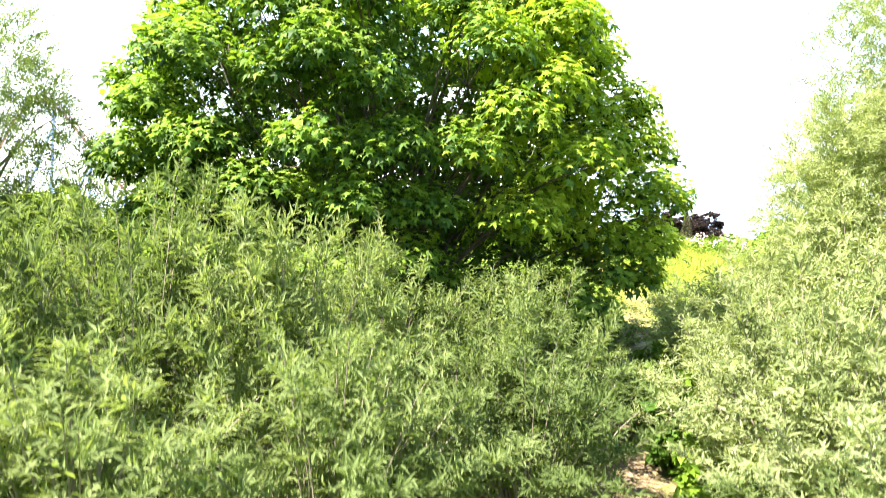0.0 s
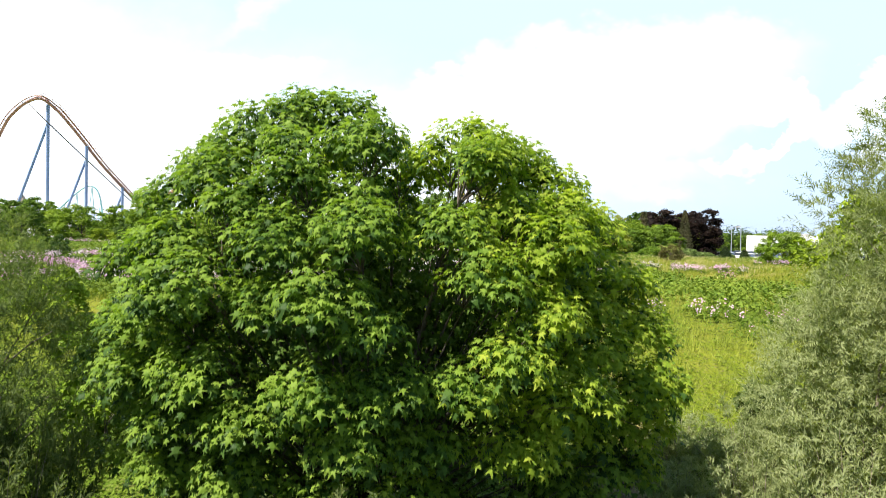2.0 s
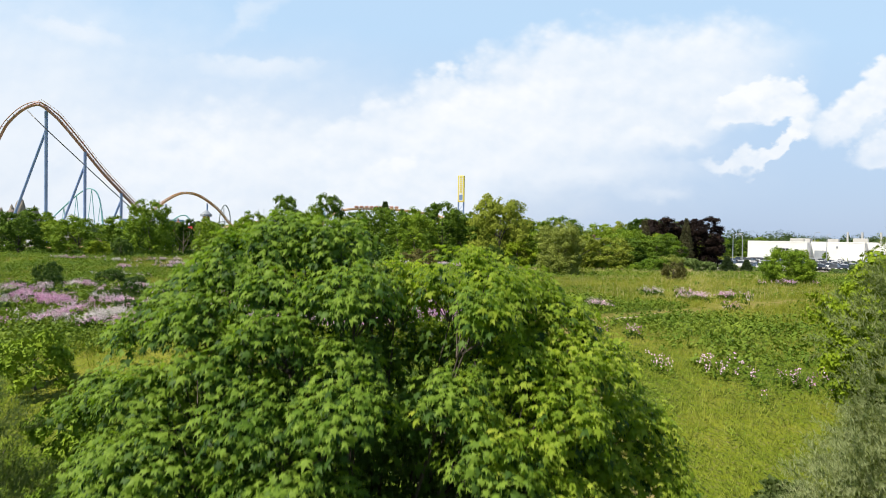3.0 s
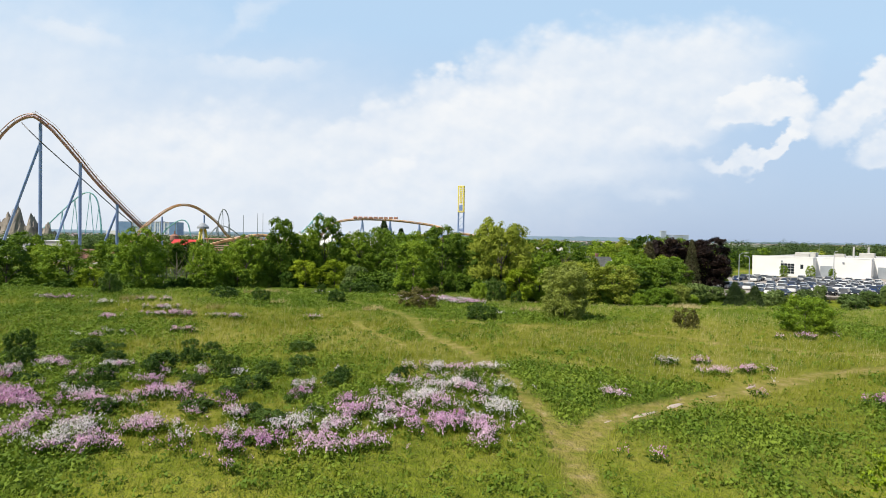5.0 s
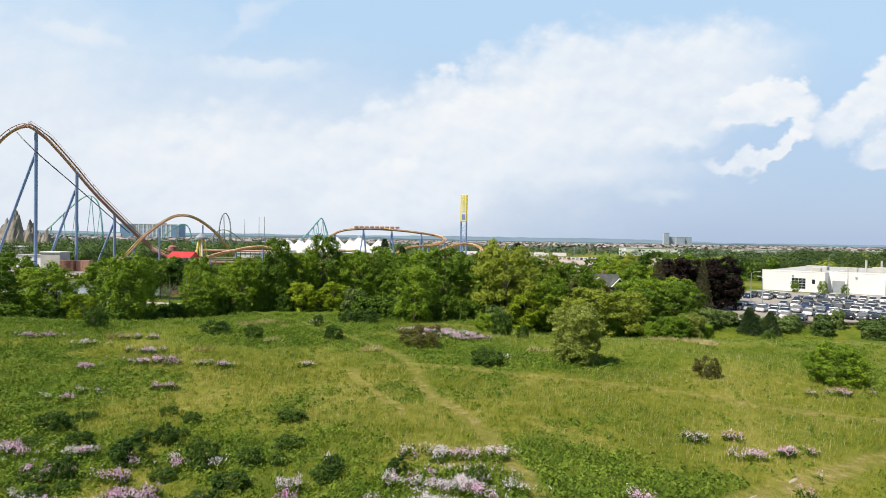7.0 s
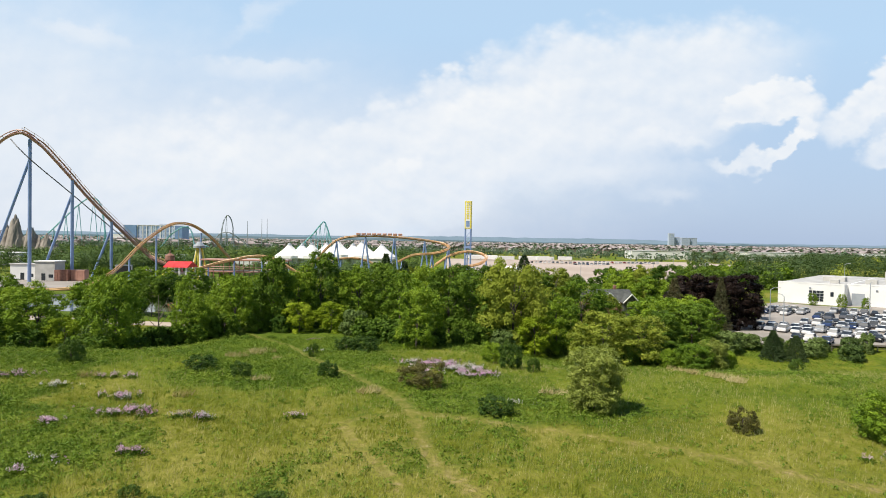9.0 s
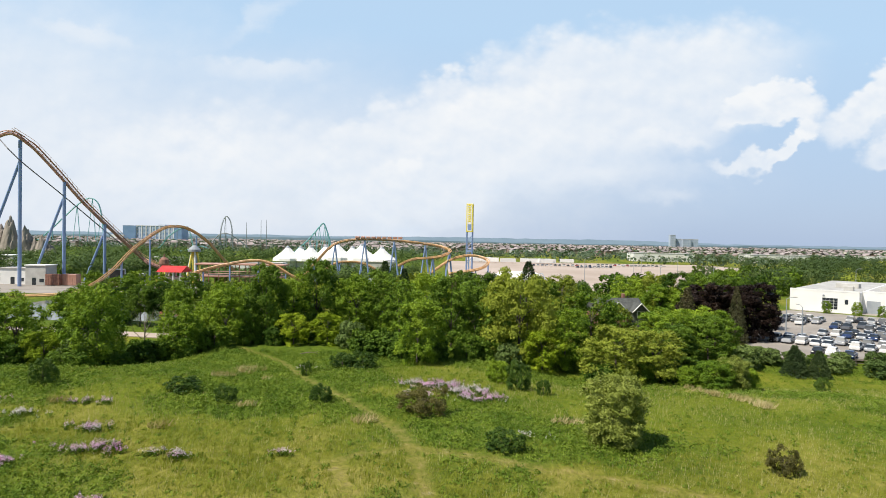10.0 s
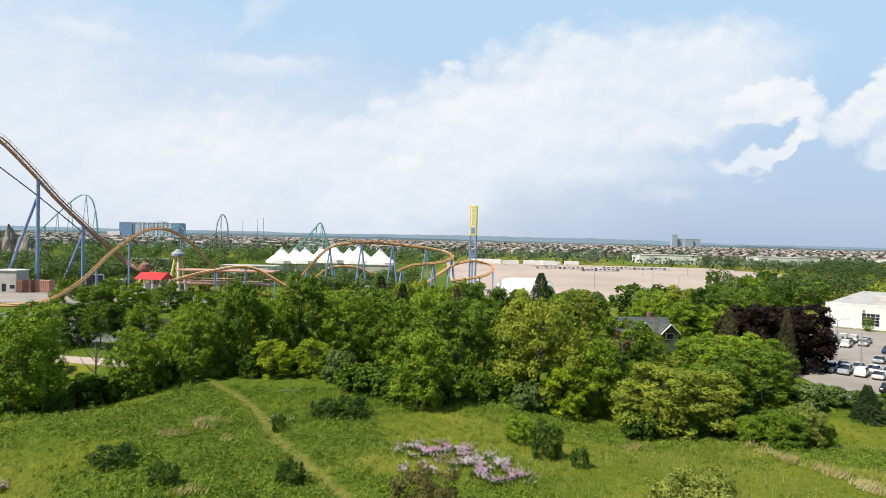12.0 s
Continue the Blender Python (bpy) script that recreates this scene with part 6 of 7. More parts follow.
LOOP = [(-65, 275, 3.0), (-61.9, 275.0, 5.4), (-56.7, 275.0, 11.6), (-52.3, 275.0, 16.4), (-47.7, 275.5, 19.1), (-40.2, 276.0, 20.2), (-30.2, 276.0, 20.3), (-18.6, 275.0, 19.6), (-7.3, 274.0, 18.2), (-2.8, 271.0, 17.0), (-1.5, 266.0, 15.8), (-3.6, 262.0, 14.6), (-8.3, 260.0, 13.6), (-16.2, 259.0, 12.8), (-22, 260, 10)]
HILL = [(-64, 290, 2.5), (-58.4, 290.0, 5.5), (-53.7, 290.0, 8.9), (-48.0, 290.0, 10.2), (-40.7, 290.0, 9.7), (-34.5, 290.0, 7.2)]
HELIX = [(-15.5, 266.0, 2.6), (-10.1, 267.0, 6.6), (-5.6, 268.0, 9.9), (-0.5, 269.0, 13.0), (6.1, 270.0, 14.5), (11.9, 268.0, 13.7), (13.9, 264.0, 12.0), (11.4, 260.0, 10.0), (6.2, 258.0, 8.8), (-2, 258, 7.5)]
cols = []
for x, y, z in [(-148.5, 226.6, 51.9), (-144.2, 243.7, 39.2), (-138.2, 259.7, 24.1)]:
    cols += [((x, y, 1.6), (x, y, z), 0.58), ((x - 0.28 * z, y - 2, 1.6), (x - 0.3, y, z * 0.85), 0.46)]
for x, y, z in [(-107.2, 233.8, 18.6), (-99.8, 255.2, 20.1), (-109.2, 219.1, 11.2), (-91.1, 267.4, 8.3)]:
    cols.append(((x, y, 1.6), (x, y, z), 0.32))
ride = coaster("roller_coaster", "tall orange steel roller coaster on blue supports", [LIFT], M["orange"], M["blue"], cols[:6], 0.7, 0.5, 0.95)
c = spline([(-155.2, 226.3, 51.8), (-146.5, 223.3, 44.8), (-144.2, 243.2, 34.1), (-138.2, 259.9, 21.5), (-134.9, 265.6, 16.4)], 4.0)
apart("cable", tube(c, 0.2, 5), M["darksteel"], ride, "dark lift cable")
lc = spline(LIFT[5:], 1.4)
side = unit(np.cross(np.gradient(lc, axis=0), (0, 0, 1.0)))
rail = [tube(lc + side * 1.2 + (0, 0, 1.0), 0.07, 4), tube(lc - side * 1.2 + (0, 0, 1.0), 0.07, 4)]
for i in range(0, len(lc), 2):
    rail += [tube([lc[i] + side[i] * s * 1.2, lc[i] + side[i] * s * 1.2 + (0, 0, 1.0)], 0.06, 4) for s in (-1, 1)]
apart("handrail", join(rail), M["tan"], ride, "walkway handrail")
n = len(lc)
for s in (-1, 1):
    strip = np.concatenate([lc + side * s * 1.3, lc + side * s * 0.85, lc + side * s * 1.3 - (0, 0, 0.08), lc + side * s * 0.85 - (0, 0, 0.08)])
    apart("walkway", (strip, np.array([(a + i, a + i + 1, b + i + 1, b + i) for a, b in ((0, n), (2 * n, 3 * n), (0, 2 * n), (n, 3 * n)) for i in range(0, n - 1, 1)])), M["orange"], ride, "orange walkway grating")
coaster("roller_coaster", "faded orange camelback coaster track on blue supports", [CAMEL, LOW], M["tan"], M["blue"], cols[6:] + along_track([LOW], 9, 4, 0.26), 0.45, 0.3)
coaster("roller_coaster", "faded orange coaster turns on blue supports", [LOOP, HILL, HELIX], M["tan"], M["blue"], along_track([LOOP], 12, 8, 0.36, 0.35) + along_track([HILL, HELIX], 9, 5, 0.28), 0.5, 0.32)
train = thing("coaster_train", "orange coaster train on the high track", "train", at=(0, 0, 0))
for i, f in enumerate(np.linspace(-40.5, -22.5, 9)):
    part("car", bevel_box(f - 0.85, f + 0.85, 275.2, 276.6, 20.25, 21.2, 0.15), M["orange"], train)
TEAL = [(-633.8, 883.6, 1.5), (-594.6, 880.8, 8.3), (-575.3, 880.8, 22.1), (-556.2, 880.8, 40.3), (-533.0, 880.8, 61.5), (-516.2, 880.8, 70.2), (-503.6, 880.8, 60.4), (-497.2, 880.8, 29.9), (-495.5, 880.8, 1.5), (-482.6, 880.8, 1.5)]
TEAL2 = [(-140, 520, 3), (-130.3, 520.0, 8.6), (-118.3, 520.0, 19.2), (-109.9, 520.0, 29.3), (-106.8, 520.0, 32.1), (-104.5, 520.0, 28.5), (-101.1, 520.0, 18), (-98, 520, 6)]
ARC = [(-337.0, 686.5, 2.0), (-323.1, 686.5, 5.9), (-313.0, 686.5, 18.2), (-298.4, 686.5, 27.8), (-289.5, 686.5, 24.4), (-285.2, 686.5, 8.3), (-281.8, 686.5, 2.0)]
coaster("roller_coaster", "pale teal roller coaster hill far behind", [TEAL], M["teal"], M["teal"], along_track([TEAL], 24, 20, 0.5, 0.3), 1.3, 0.75)
coaster("roller_coaster", "teal roller coaster peak in the distance", [TEAL2], M["teal"], M["teal"], along_track([TEAL2], 6, 4, 0.24, 0.3), 0.65, 0.36)
coaster("roller_coaster", "small cyan coaster arc behind the orange hill", [ARC, [(-310.6, 691.3, 2.0), (-296.2, 691.3, 3.5), (-279.4, 691.3, 8.3), (-262.6, 691.3, 2.0), (-253.0, 691.3, 2.0)]], M["teal"], M["steel"], along_track([ARC], 26, 14, 0.4), 0.7, 0.5)
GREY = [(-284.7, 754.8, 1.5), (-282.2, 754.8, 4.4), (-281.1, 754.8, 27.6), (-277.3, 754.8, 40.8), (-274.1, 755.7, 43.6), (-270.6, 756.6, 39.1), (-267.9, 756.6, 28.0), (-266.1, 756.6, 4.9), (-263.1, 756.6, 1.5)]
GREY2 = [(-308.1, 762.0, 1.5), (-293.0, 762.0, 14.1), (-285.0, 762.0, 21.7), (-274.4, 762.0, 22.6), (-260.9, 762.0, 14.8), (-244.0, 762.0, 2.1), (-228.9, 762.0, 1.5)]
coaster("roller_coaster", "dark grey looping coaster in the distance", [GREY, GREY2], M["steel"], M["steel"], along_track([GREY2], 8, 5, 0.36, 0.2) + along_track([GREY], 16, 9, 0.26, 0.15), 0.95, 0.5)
for x, y, h in [(-243.5, 790.8, 38.5), (-236.6, 790.8, 39), (-255.9, 772.8, 35)]:
    m = thing("mast", "thin grey ride mast in the distance", "mast", "ride masts", at=(x, y, 1.8))
    apart("pole", tube([(0, 0, 0), (0, 0, h)], [0.5, 0.25], 6), M["steel"], m)
    apart("base", tube([(0, 0, 0), (0, 0, 1.2)], [1.1, 0.9], 8), M["concrete"], m)


def mountain():
    tall = [(-12.8, 0, 30, 7.5), (-4.8, 1, 24, 5.5), (6.5, 2, 18, 5), (1, 3, 15, 6), (-22, 3, 25, 8), (-29, 2, 21, 7), (-16, 5, 17, 12), (-4, 5, 15, 11), (8, 5, 11, 10)]
    xs, ys = np.meshgrid(np.linspace(-40, 24, 90), np.linspace(-14, 16, 40))
    z = np.zeros_like(xs)
    for cx, cy, h, w in tall:
        d = np.hypot(xs - cx, ys - cy) / w
        z = np.maximum(z, h * np.clip(1 - d, 0, 1) ** 0.7)
    z = z * (1 + 0.2 * fbm2(xs, ys, 0.5, 3)) + 2.6 * fbm2(xs, ys, 0.9, 4) * (z > 1)
    z = 0.9 * (z + np.floor(z / 3) * 0.4)
    V = np.stack([xs, ys, z], -1).reshape(-1, 3)
    w = 90
    i = (np.arange(39)[:, None] * w + np.arange(89)[None]).ravel()
    t = thing("rock_mountain", "artificial grey-brown rock mountain with sharp peaks", "mountain", at=(-280, 420, 1.7))
    apart("rock", (V, np.stack([i, i + 1, i + w + 1, i + w], -1)), M["rock"], t)


mountain()


# ---- park buildings ----
def pavilion():
    t = thing("pavilion", "open station building with a bright red roof", "building", at=(-93, 222, 1.8), rz=-4)
    t.scale = (0.76, 1, 1.22)
    V, F = gable(10.5, 7, 5.4, 1.5)[1]
    apart("roof", (V, F), M["redpaint"], t, "bright red pitched roof")
    for x in (-4.8, -1.6, 1.6, 4.8):
        for y in (-3.1, 3.1):
            part("post", bevel_box(x - 0.3, x + 0.3, y - 0.3, y + 0.3, 0, 5.4, 0.05), M["white"], t)
    part("wall", bevel_box(-4.6, 4.6, -1, 2.8, 0, 4.0, 0.05), M["concrete"], t)


pavilion()


def platform():
    t = thing("loading_platform", "orange timber loading platform under the low track", "platform", at=(-74, 233, 1.8))
    t.scale = (1, 1, 1.22)
    part("deck", bevel_box(-15, 15, -3, 3, 3.6, 4.0, 0.04), M["orange"], t)
    part("roof", bevel_box(-15.5, 15.5, -3.4, 3.4, 7.0, 7.4, 0.06), M["orange"], t)
    for x in np.arange(-14.5, 15, 3.6):
        for y in (-2.9, 2.9):
            apart("post", tube([(x, y, 0), (x, y, 7.0)], 0.16, 5), M["brickred"], t)
    for z in (4.6, 5.2):
        apart("rail", tube([(-15, -3, z), (15, -3, z)], 0.09, 5), M["orange"], t)


platform()


def container(x, y, mat, rz, label, length=8.0, h=3.4):
    t = thing("container", label, "container", "storage containers", at=(x, y, 1.95), rz=rz)
    part("body", bevel_box(-length / 2, length / 2, -1.3, 1.3, 0.1, h, 0.05), mat, t)
    for i in np.arange(-length / 2 + 0.4, length / 2 - 0.2, 0.6):
        apart("rib", box(i, i + 0.22, -1.36, -1.3, 0.25, h - 0.15), mat, t)
    apart("door", box(length / 2, length / 2 + 0.05, -1.2, 1.2, 0.25, h - 0.15), mat, t)


container(-140.6, 233, M["brickred"], 0, "rust-red storage container in the yard", 5.0, 4.0)
container(-135.4, 234.4, M["orange"], 0, "orange storage container in the yard", 5.0, 4.0)


def screen(x, y):
    """A dark stage screen in a grey frame."""
    t = thing("stage_screen", "dark stage screen in a grey truss frame", "screen", at=(x, y, 1.85), rz=8)
    part("panel", bevel_box(-2.6, 2.6, -0.1, 0.1, 1.0, 5.0, 0.03), M["black"], t)
    for sx in (-2.9, 2.9):
        apart("post", tube([(sx, 0, 0), (sx, 0, 5.6)], 0.22, 6), M["steel"], t)
    apart("crossbar", tube([(-2.9, 0, 5.4), (2.9, 0, 5.4)], 0.22, 6), M["steel"], t)
    apart("crossbar", tube([(-2.9, 0, 0.8), (2.9, 0, 0.8)], 0.18, 6), M["steel"], t)


screen(-125.6, 246)


def shed(x, y, w, d, h, wall, roof, label, rz=0.0):
    t = thing("shed", label, "building", "park sheds", at=(x, y, 1.9), rz=rz)
    apart("wall", box(-w / 2, w / 2, -d / 2, d / 2, 0, h), wall, t)
    part("roof", bevel_box(-w / 2 - 0.3, w / 2 + 0.3, -d / 2 - 0.3, d / 2 + 0.3, h, h + 0.35, 0.05), roof, t)
    part("door", bevel_box(-1.2, 0.2, -d / 2 - 0.08, -d / 2 + 0.05, 0, 2.6, 0.02), M["darkglass"], t)
    part("window", bevel_box(w * 0.2, w * 0.2 + 1.6, -d / 2 - 0.06, -d / 2 + 0.05, 1.1, 2.3, 0.02), M["darkglass"], t)
    return t


shed(-147.4, 236, 7.2, 6, 6.8, M["concrete"], M["white"], "pale grey yard building with a dark doorway")
shed(-156.5, 238, 10, 6, 5.6, M["white"], M["roofgrey"], "white flat-roofed yard building")
shed(-118, 246, 5, 4, 3.6, M["steel"], M["roofgrey"], "small grey shed under the track", 10)
shed(-99, 330, 26, 10, 5, M["white"], M["roofgrey"], "white flat-roofed park building")
shed(-160, 350, 22, 10, 6, M["white"], M["roofgrey"], "white flat-roofed park building")
shed(-235, 330, 24, 9, 6.5, M["concrete"], M["white"], "pale park building with a white roof")
shed(-28, 250, 7, 4, 3, M["white"], M["roofgrey"], "white service hut below the coaster")
for x in (210, 330, 470):
    shed(x, 620 + x * 0.1, 60, 25, 8, M["white"], M["roofgrey"], "long white warehouse across the town")


def swing_ride():
    t = thing("spinning_ride", "spinning ride with a dark top and white legs", "ride", at=(-96.2, 245, 1.8))
    for a in range(6):
        q = a * 1.047
        apart("leg", tube([(3.4 * np.cos(q), 3.4 * np.sin(q), 0), (0.9 * np.cos(q), 0.9 * np.sin(q), 13)], 0.35, 6), M["white"] if a % 2 else M["yellow"], t)
    apart("top", tube([(0, 0, 12.6), (0, 0, 13.4), (0, 0, 15)], [2.3, 2.3, 0.5], 14), M["steel"], t, "grey round top")
    apart("column", tube([(0, 0, 0), (0, 0, 13)], 0.7, 8), M["yellow"], t)
    t = thing("tower_ride", "red ride with a round cabin on yellow legs", "ride", at=(-106.5, 243, 1.8))
    apart("cabin", tube([(0, 0, 6.6), (0, 0, 8), (0, 0, 9.6), (0, 0, 10.4)], [1.1, 1.8, 1.6, 0.5], 12), M["brickred"], t)
    apart("mast", tube([(0, 0, 0), (0, 0, 11.6)], [0.5, 0.2], 7), M["brickred"], t)
    for a in range(4):
        q = a * 1.57 + 0.6
        apart("leg", tube([(3.2 * np.cos(q), 3.2 * np.sin(q), 0), (0.5 * np.cos(q), 0.5 * np.sin(q), 7.2)], 0.3, 6), M["yellow"], t)


swing_ride()

# ---- factory and car lot ----
E1, E2, R0 = np.array((0.75, -0.66)), np.array((0.66, 0.75)), np.array((65.0, 141.0))


def factory():
    t = thing("factory", "long white flat-roofed factory building with stepped fronts", "building", at=(98.5, 200.5, 1.9), rz=-41.3)
    steps = [(0, 17, 0), (17, 31, 5), (31, 52, 10), (52, 82, 15)]
    for i, (a, b, back) in enumerate(steps):
        part("wall", bevel_box(a, b, back, 62, 0, 6.0, 0.03), M["white"], t)
        apart("roof", box(a + 0.3, b - 0.3, back + 0.3, 61.7, 6.0, 6.05), M["roofgrey"], t, "grey gravel roof")
        apart("parapet", box(a, b, back - 0.05, back + 0.28, 5.95, 6.35), M["white"], t)
        if i:
            part("door", bevel_box(a + 1.0, a + 4.2, back - 0.1, back + 0.05, 0, 3.6, 0.03), M["steel"], t, "grey loading door")
        part("lamp", bevel_box((a + b) / 2 - 0.25, (a + b) / 2 + 0.25, back - 0.3, back, 4.6, 5.0, 0.05), M["steel"], t)
    for k in range(4):
        for j in range(4):
            part("window", bevel_box(8.2 + k * 0.95, 9.05 + k * 0.95, -0.06, 0.05, 1.0 + j * 0.8, 1.7 + j * 0.8, 0.02), M["darkglass"], t)
    part("window", bevel_box(13.6, 14.4, -0.06, 0.05, 2.6, 3.9, 0.02), M["darkglass"], t)
    for x, y, w, h in [(12, 8, 2.4, 1.2), (20, 14, 3, 1.3), (26, 20, 4, 1.6), (8, 20, 6, 1.4), (36, 22, 3, 1.5), (44, 18, 4, 1.8), (58, 26, 6, 2)]:
        part("roof_unit", bevel_box(x, x + w, y, y + w * 0.7, 6.0, 6.0 + h, 0.08), M["concrete"], t)
    for x in (24, 28, 33, 40):
        apart("chimney", tube([(x, 24, 6), (x, 24, 9.6)], 0.3, 8), M["concrete"], t)


factory()

CAR_PAINT = {}
for name, a in [("white", (0.72, 0.72, 0.72)), ("silver", (0.42, 0.44, 0.47)), ("grey", (0.12, 0.13, 0.15)), ("black", (0.02, 0.022, 0.028)), ("blue", (0.03, 0.06, 0.16)), ("red", (0.28, 0.02, 0.02))]:
    CAR_PAINT[name] = rough_mat(name + "_car_paint", a, tuple(min(1, v * 1.15 + 0.01) for v in a), 2, 0.25, 0.1, 0.0)


def car(paint, tall):
    """A parked car: body, glass cabin, roof, lights and wheels."""
    t = thing("car", f"{paint} {'sport utility car' if tall else 'sedan'} parked in a row on the lot", "car", "parked cars")
    l, w, hb, ht = (4.1, 1.7, 0.95, 1.55) if tall else (4.15, 1.66, 0.84, 1.34)
    bm = bevel_box(-w / 2, w / 2, -l / 2, l / 2, 0.22, hb, 0.14, 2)
    part("body", bm, CAR_PAINT[paint], t)
    b0, b1, t0, t1 = (-l / 2 + 0.35, l / 2 - 1.0, -l / 2 + 0.75, l / 2 - 1.75) if tall else (-l / 2 + 0.45, l / 2 - 1.15, -l / 2 + 1.15, l / 2 - 2.0)
    q = w / 2
    V = np.array([(-q + 0.06, b0, hb - 0.03), (q - 0.06, b0, hb - 0.03), (q - 0.06, b1, hb - 0.03), (-q + 0.06, b1, hb - 0.03), (-q + 0.24, t0, ht - 0.05), (q - 0.24, t0, ht - 0.05), (q - 0.24, t1, ht - 0.05), (-q + 0.24, t1, ht - 0.05)])
    apart("window", (V, BOX_F), M["darkglass"], t, "dark glass cabin")
    part("roof", bevel_box(-q + 0.22, q - 0.22, t0 - 0.03, t1 + 0.03, ht - 0.07, ht, 0.03), CAR_PAINT[paint], t)
    wheel = arr_mesh("wheel", *tube([(-0.12, 0, 0), (-0.11, 0, 0), (0.11, 0, 0), (0.12, 0, 0)], [0.05, 0.33, 0.33, 0.05], 10), M["black"])
    rim = arr_mesh("rim", *tube([(-0.135, 0, 0), (-0.128, 0, 0), (0.128, 0, 0), (0.135, 0, 0)], [0.04, 0.2, 0.2, 0.04], 8), M["steel"])
    for sx in (-1, 1):
        for sy in (-1, 1):
            o = child(new("wheel", wheel), t)
            o.location = (sx * (q - 0.1), sy * (l / 2 - 0.85), 0.33)
            child(new("rim", rim), o)
        part("headlight", bevel_box(sx * (q - 0.3) - 0.2, sx * (q - 0.3) + 0.2, -l / 2 - 0.02, -l / 2 + 0.1, 0.58, 0.74, 0.03), M["canvas"], t)
    return t


def park_cars():
    r = np.random.default_rng(5)
    stock = [car(p, tall) for p, tall in [("white", True), ("white", False), ("silver", False), ("grey", True), ("black", False), ("silver", True), ("blue", False), ("red", True)]]
    fresh = [True] * len(stock)
    odds = np.array([0.24, 0.16, 0.17, 0.14, 0.11, 0.1, 0.06, 0.02])
    for b, a0, a1 in [(-17, 10, 60), (-12.4, 8, 60), (-2.2, -1, 70), (2.7, 0, 70), (14, 4, 70), (18.9, 9, 66), (28, 3.5, 60), (32.9, 3.5, 56), (30, -8, -2), (35, -8, -1), (40, -8, 0), (45, 4, 40)]:
        for a in np.arange(a0, a1, 2.2):
            x, y = R0 + a * E1 + b * E2
            if y < 124 - 0.12 * (x - 62) or r.uniform() < 0.06 or x < 56.5 or (b < -8 and x > 88):
                continue
            k = int(r.choice(len(stock), p=odds / odds.sum()))
            if fresh[7] and 90 < x < 100:
                k = 7
            m = pose(x + r.normal(0, 0.1), y + r.normal(0, 0.2), 2.01, 0, 0, -41.3 + r.normal(0, 1.5) + (180 if r.uniform() < 0.2 else 0))
            if fresh[k]:
                fresh[k] = False
                stock[k].matrix_basis = m
            else:
                copy_thing(stock[k], m)
    for x, y in [(88 + 3.1 * i, 452 + 0.8 * i) for i in range(9)] + [(60 + 3.2 * i, 474) for i in range(14)] + [(112 + 3.2 * i, 492) for i in range(16)]:
        k = int(r.choice(len(stock), p=odds / odds.sum()))
        copy_thing(stock[k], pose(x, y, 1.97, 0, 0, float(r.normal(0, 3))))


park_cars()


def street_lamp(x, y, h=8.0, rz=0.0):
    t = thing("street_lamp", "grey steel lamp post with one arm", "lamp post", "lamp posts", at=(x, y, 1.95), rz=rz)
    apart("pole", tube([(0, 0, 0), (0, 0, h * 0.6), (0, 0, h)], [0.13, 0.1, 0.07], 7), M["steel"], t)
    apart("arm", tube([(0, 0, h - 0.1), (0.7, 0, h + 0.3), (1.6, 0, h + 0.35)], 0.06, 5), M["steel"], t)
    part("lamp_head", bevel_box(1.4, 2.2, -0.15, 0.15, h + 0.25, h + 0.42, 0.04), M["concrete"], t)


for x, y, h, rz in [(70, 150, 7.5, 0), (66.5, 138, 7, 90), (92, 238, 10, 20), (74, 240, 10, 20), (122, 150, 8, 40), (104, 168, 8, 40), (150, 250, 10, 0), (95, 330, 11, 0), (60, 300, 11, 0), (112, 400, 12, 0), (150, 430, 12, 0)]:
    street_lamp(x, y, h, rz)


def house():
    t = thing("house", "two-storey house with dark gabled roofs and white trim", "house", at=(36.4, 159, 1.9), rz=8)
    t.scale = (0.9, 0.9, 0.84)
    walls, roof = gable(11.5, 8, 4.4, 3.0)
    apart("wall", walls, M["brickred"], t)
    apart("roof", roof, M["shingle"], t)
    for x, w in ((-1.6, 4.6), (4.2, 3.8)):
        V = np.array([(x - w / 2, -5.6, 4.4), (x + w / 2, -5.6, 4.4), (x, -5.6, 4.4 + w * 0.5)])
        apart("gable_wall", join([box(x - w / 2 + 0.1, x + w / 2 - 0.1, -5.5, -3.9, 0, 4.4)]), M["shingle"] if x > 0 else M["brickred"], t)
        apart("gable", (V, np.array([(0, 1, 2)])), M["shingle"], t)
        apart("gable_roof", join([(np.array([(x - w / 2 - 0.35, -5.9, 4.15), (x, -5.9, 4.65 + w * 0.5), (x, 0.2, 4.65 + w * 0.5), (x - w / 2 - 0.35, 0.2, 4.15)]), np.array([(0, 1, 2, 3)])),
                                  (np.array([(x + w / 2 + 0.35, -5.9, 4.15), (x + w / 2 + 0.35, 0.2, 4.15), (x, 0.2, 4.65 + w * 0.5), (x, -5.9, 4.65 + w * 0.5)]), np.array([(0, 1, 2, 3)]))]), M["shingle"], t)
        for sx in (-1, 1):
            apart("bargeboard", tube([(x + sx * (w / 2 + 0.35), -5.95, 4.15), (x, -5.95, 4.62 + w * 0.5)], 0.13, 4), M["white"], t, "white trim")
        frame_part = part("window", bevel_box(x - 0.95, x + 0.95, -5.58, -5.46, 2.85, 4.45, 0.03), M["white"], t, "white-framed window")
        part("pane", bevel_box(x - 0.8, x + 0.8, -5.62, -5.45, 3.0, 4.3, 0.03), M["darkglass"], frame_part)
    part("chimney", bevel_box(2.3, 3.0, 1, 1.7, 6, 8.4, 0.04), M["brickred"], t)


house()


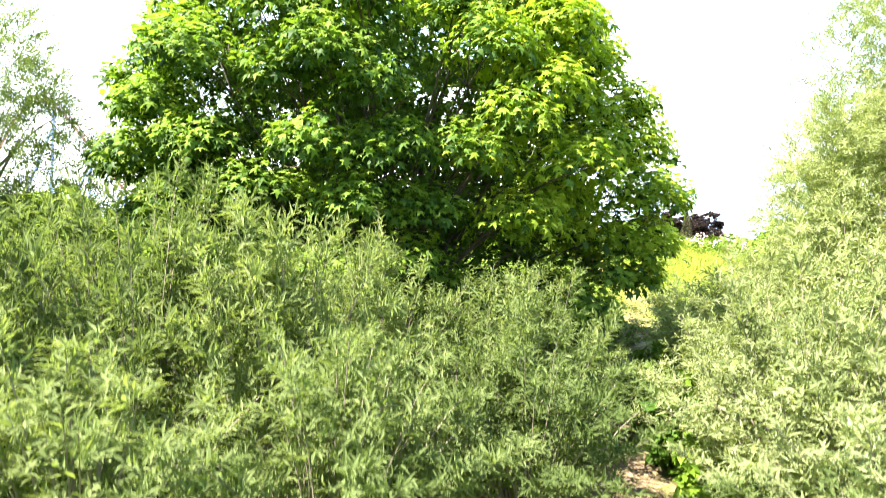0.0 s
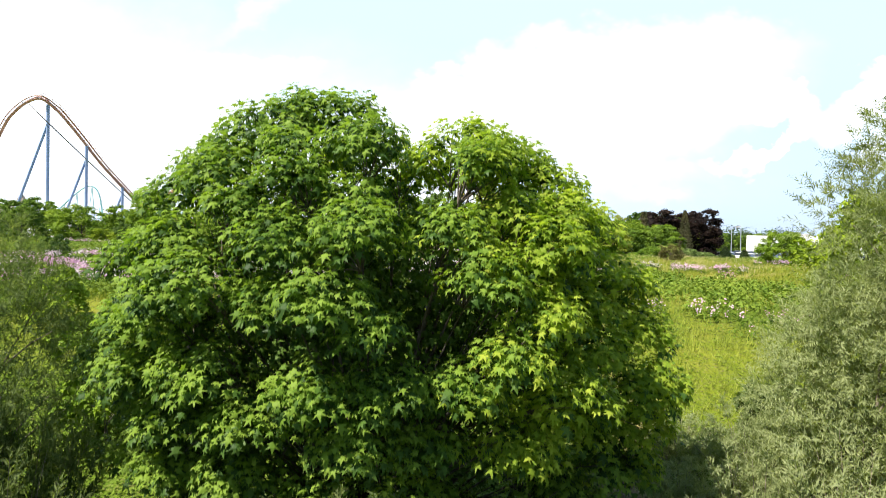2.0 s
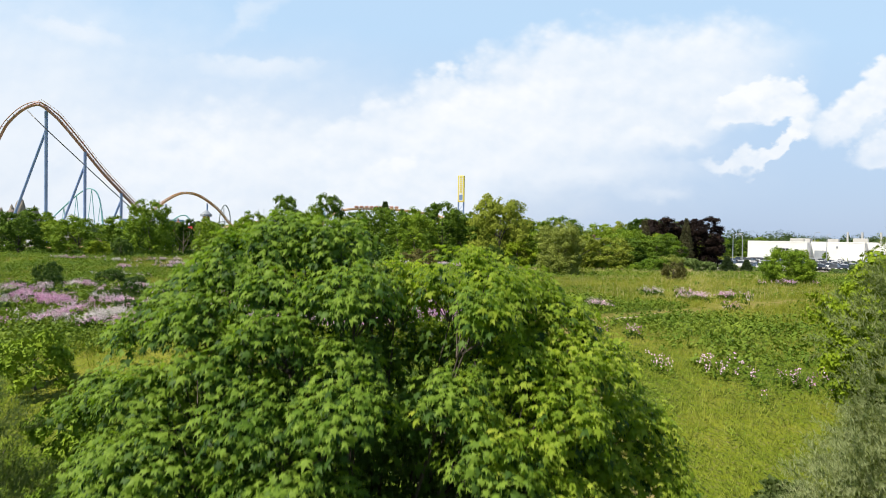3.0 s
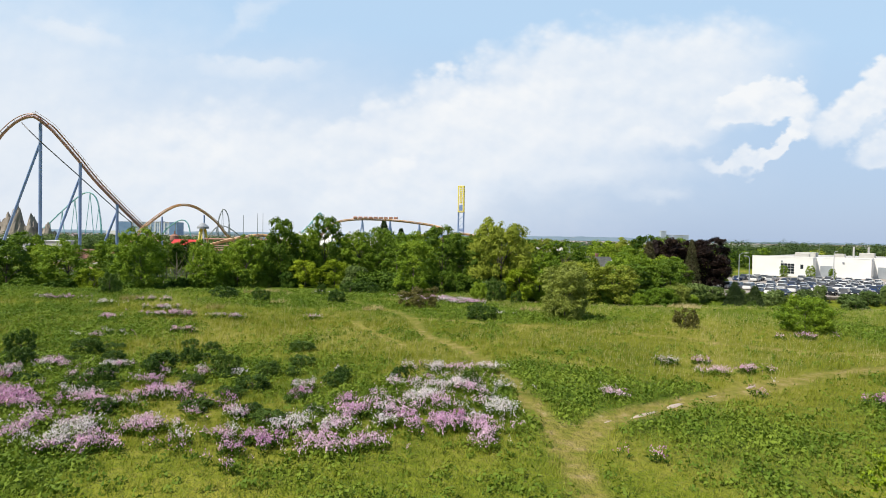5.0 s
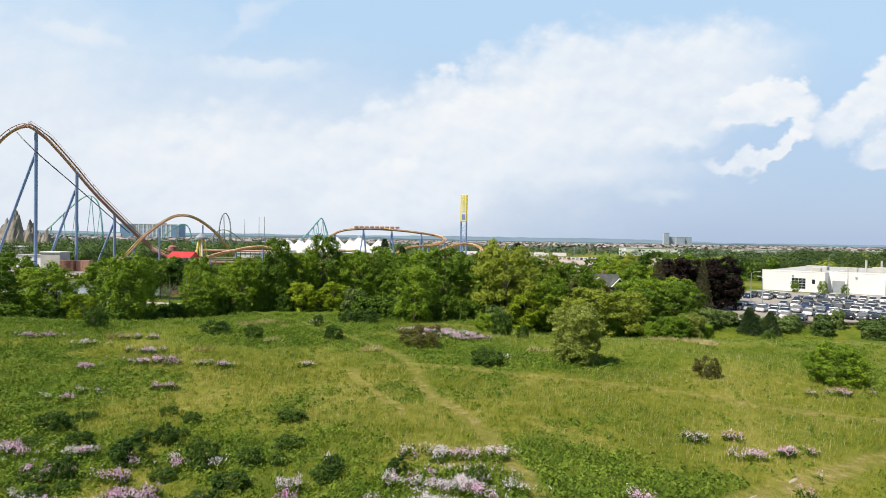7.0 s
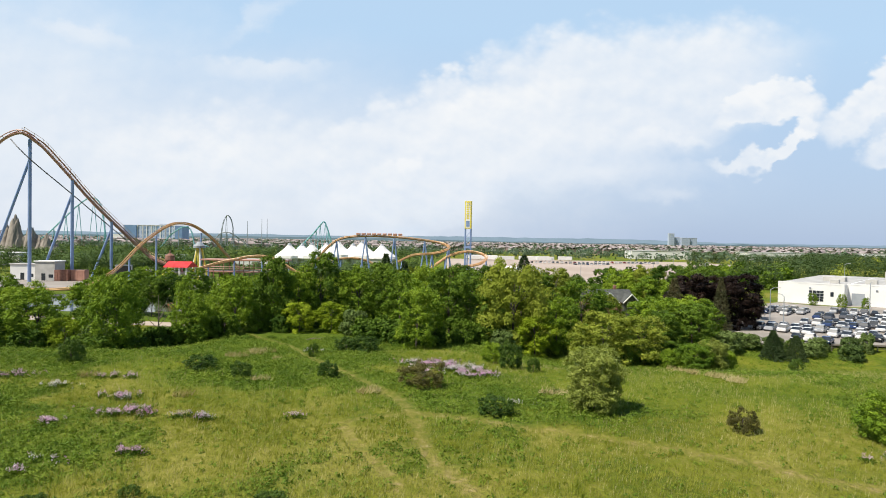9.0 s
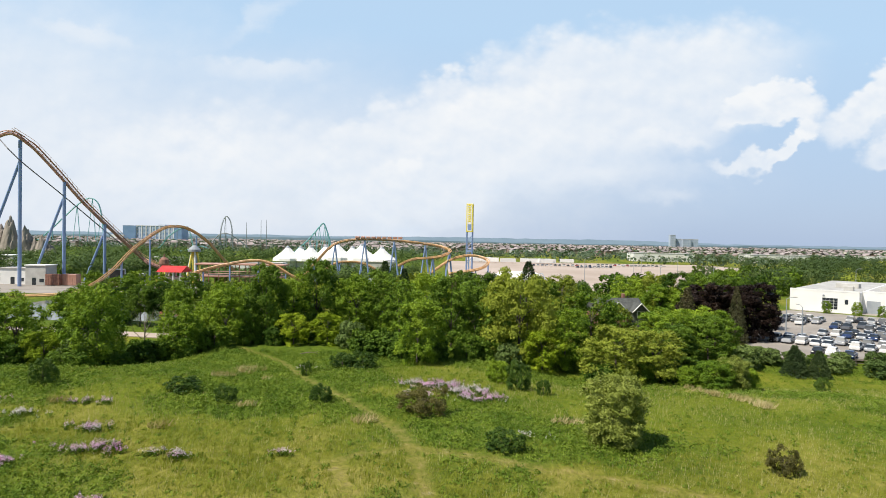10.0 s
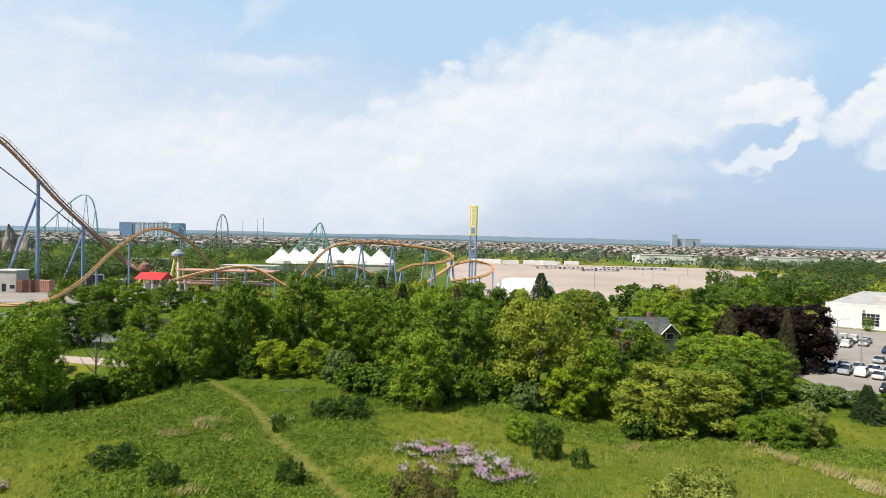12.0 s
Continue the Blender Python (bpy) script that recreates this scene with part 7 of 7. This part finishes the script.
# ---- dead tree and fallen branches by the belt ----
def dead_tree(x, y, h, seed):
    r = np.random.default_rng(seed)
    t = thing("dead_tree", "bare pale dead tree at the meadow's edge", "tree", at=(x, y, gz(x, y)))
    bars = [tube([(0, 0, -0.1), (0.1, 0, h * 0.5), (0.0, 0.1, h)], [0.16, 0.1, 0.02], 6)]
    for i in range(9):
        z, a, l = h * r.uniform(0.25, 0.85), r.uniform(0, 6.28), h * r.uniform(0.2, 0.4)
        bars.append(tube([(0, 0, z), (l * 0.5 * np.cos(a), l * 0.5 * np.sin(a), z + l * 0.55), (l * 0.8 * np.cos(a), l * 0.8 * np.sin(a), z + l * 1.2)], [0.06, 0.04, 0.01], 5))
    apart("trunk", join(bars), M["twig"], t)


dead_tree(-52, 121.5, 8.5, 2)
dead_tree(-49.5, 123, 7, 3)


def fallen_branch(x, y, long, rz, seed):
    """A pale bare branch with side twigs lying in the grass."""
    r = np.random.default_rng(seed)
    t = thing("fallen_branch", "pale bare fallen branch lying in the grass", "branch", "fallen branches", at=(x, y, gz(x, y) + 0.12), rz=rz)
    c = np.stack([np.linspace(0, long, 7), r.normal(0, 0.06, 7) * long * 0.3, 0.25 * np.sin(np.linspace(0, 3, 7)) + 0.02], -1)
    apart("stem", tube(c, np.linspace(0.1, 0.03, 7), 6), M["twig"], t)
    for j in range(1, 6):
        a, l = r.choice([-1, 1]) * r.uniform(0.4, 1.0), r.uniform(0.2, 0.4) * long
        apart("twig", tube([c[j], c[j] + (l * 0.5 * np.cos(a), l * 0.5 * np.sin(a), 0.15), c[j] + (l * np.cos(a), l * np.sin(a), 0.2)], [0.04, 0.03, 0.01], 5), M["twig"], t)


fallen_branch(-45.6, 119.6, 3.4, 25, 5)
fallen_branch(-43.2, 121.0, 2.2, 5, 6)
fallen_branch(-24.6, 116.6, 2.8, 12, 7)


# ---- fence and young trees at the car lot ----
fence = thing("fence", "low weathered wooden fence along the lot's edge", "fence", at=(0, 0, 0))
posts = [(58 + 2.6 * i, 121.4 - 0.06 * i) for i in range(15)]
post_mesh = arr_mesh("post", *box(-0.06, 0.06, -0.06, 0.06, -0.2, 1.15), M["twig"])
for x, y in posts:
    child(new("post", post_mesh), fence).location = (x, y, gz(x, y))
for (x0, y0), (x1, y1) in zip(posts[:-1], posts[1:]):
    for z in (0.5, 0.98):
        apart("rail", tube([(x0, y0 - 0.08, gz(x0, y0) + z), (x1, y1 - 0.08, gz(x1, y1) + z)], 0.05, 5), M["twig"], fence)
slab("pavement", [(97, 197.6), (99.6, 194.6), (113, 182.8), (115.4, 185.4)], 2.06, M["lawn"], "narrow grass strip in front of the factory", "grass strip")
for x, y, s in [(103.2, 190.6, 0.32), (108.6, 186, 0.34), (113.4, 183.4, 0.28)]:
    put(kinds["g2"], x, y, s, s * 1.1, x * 9, "young green tree in front of the factory")
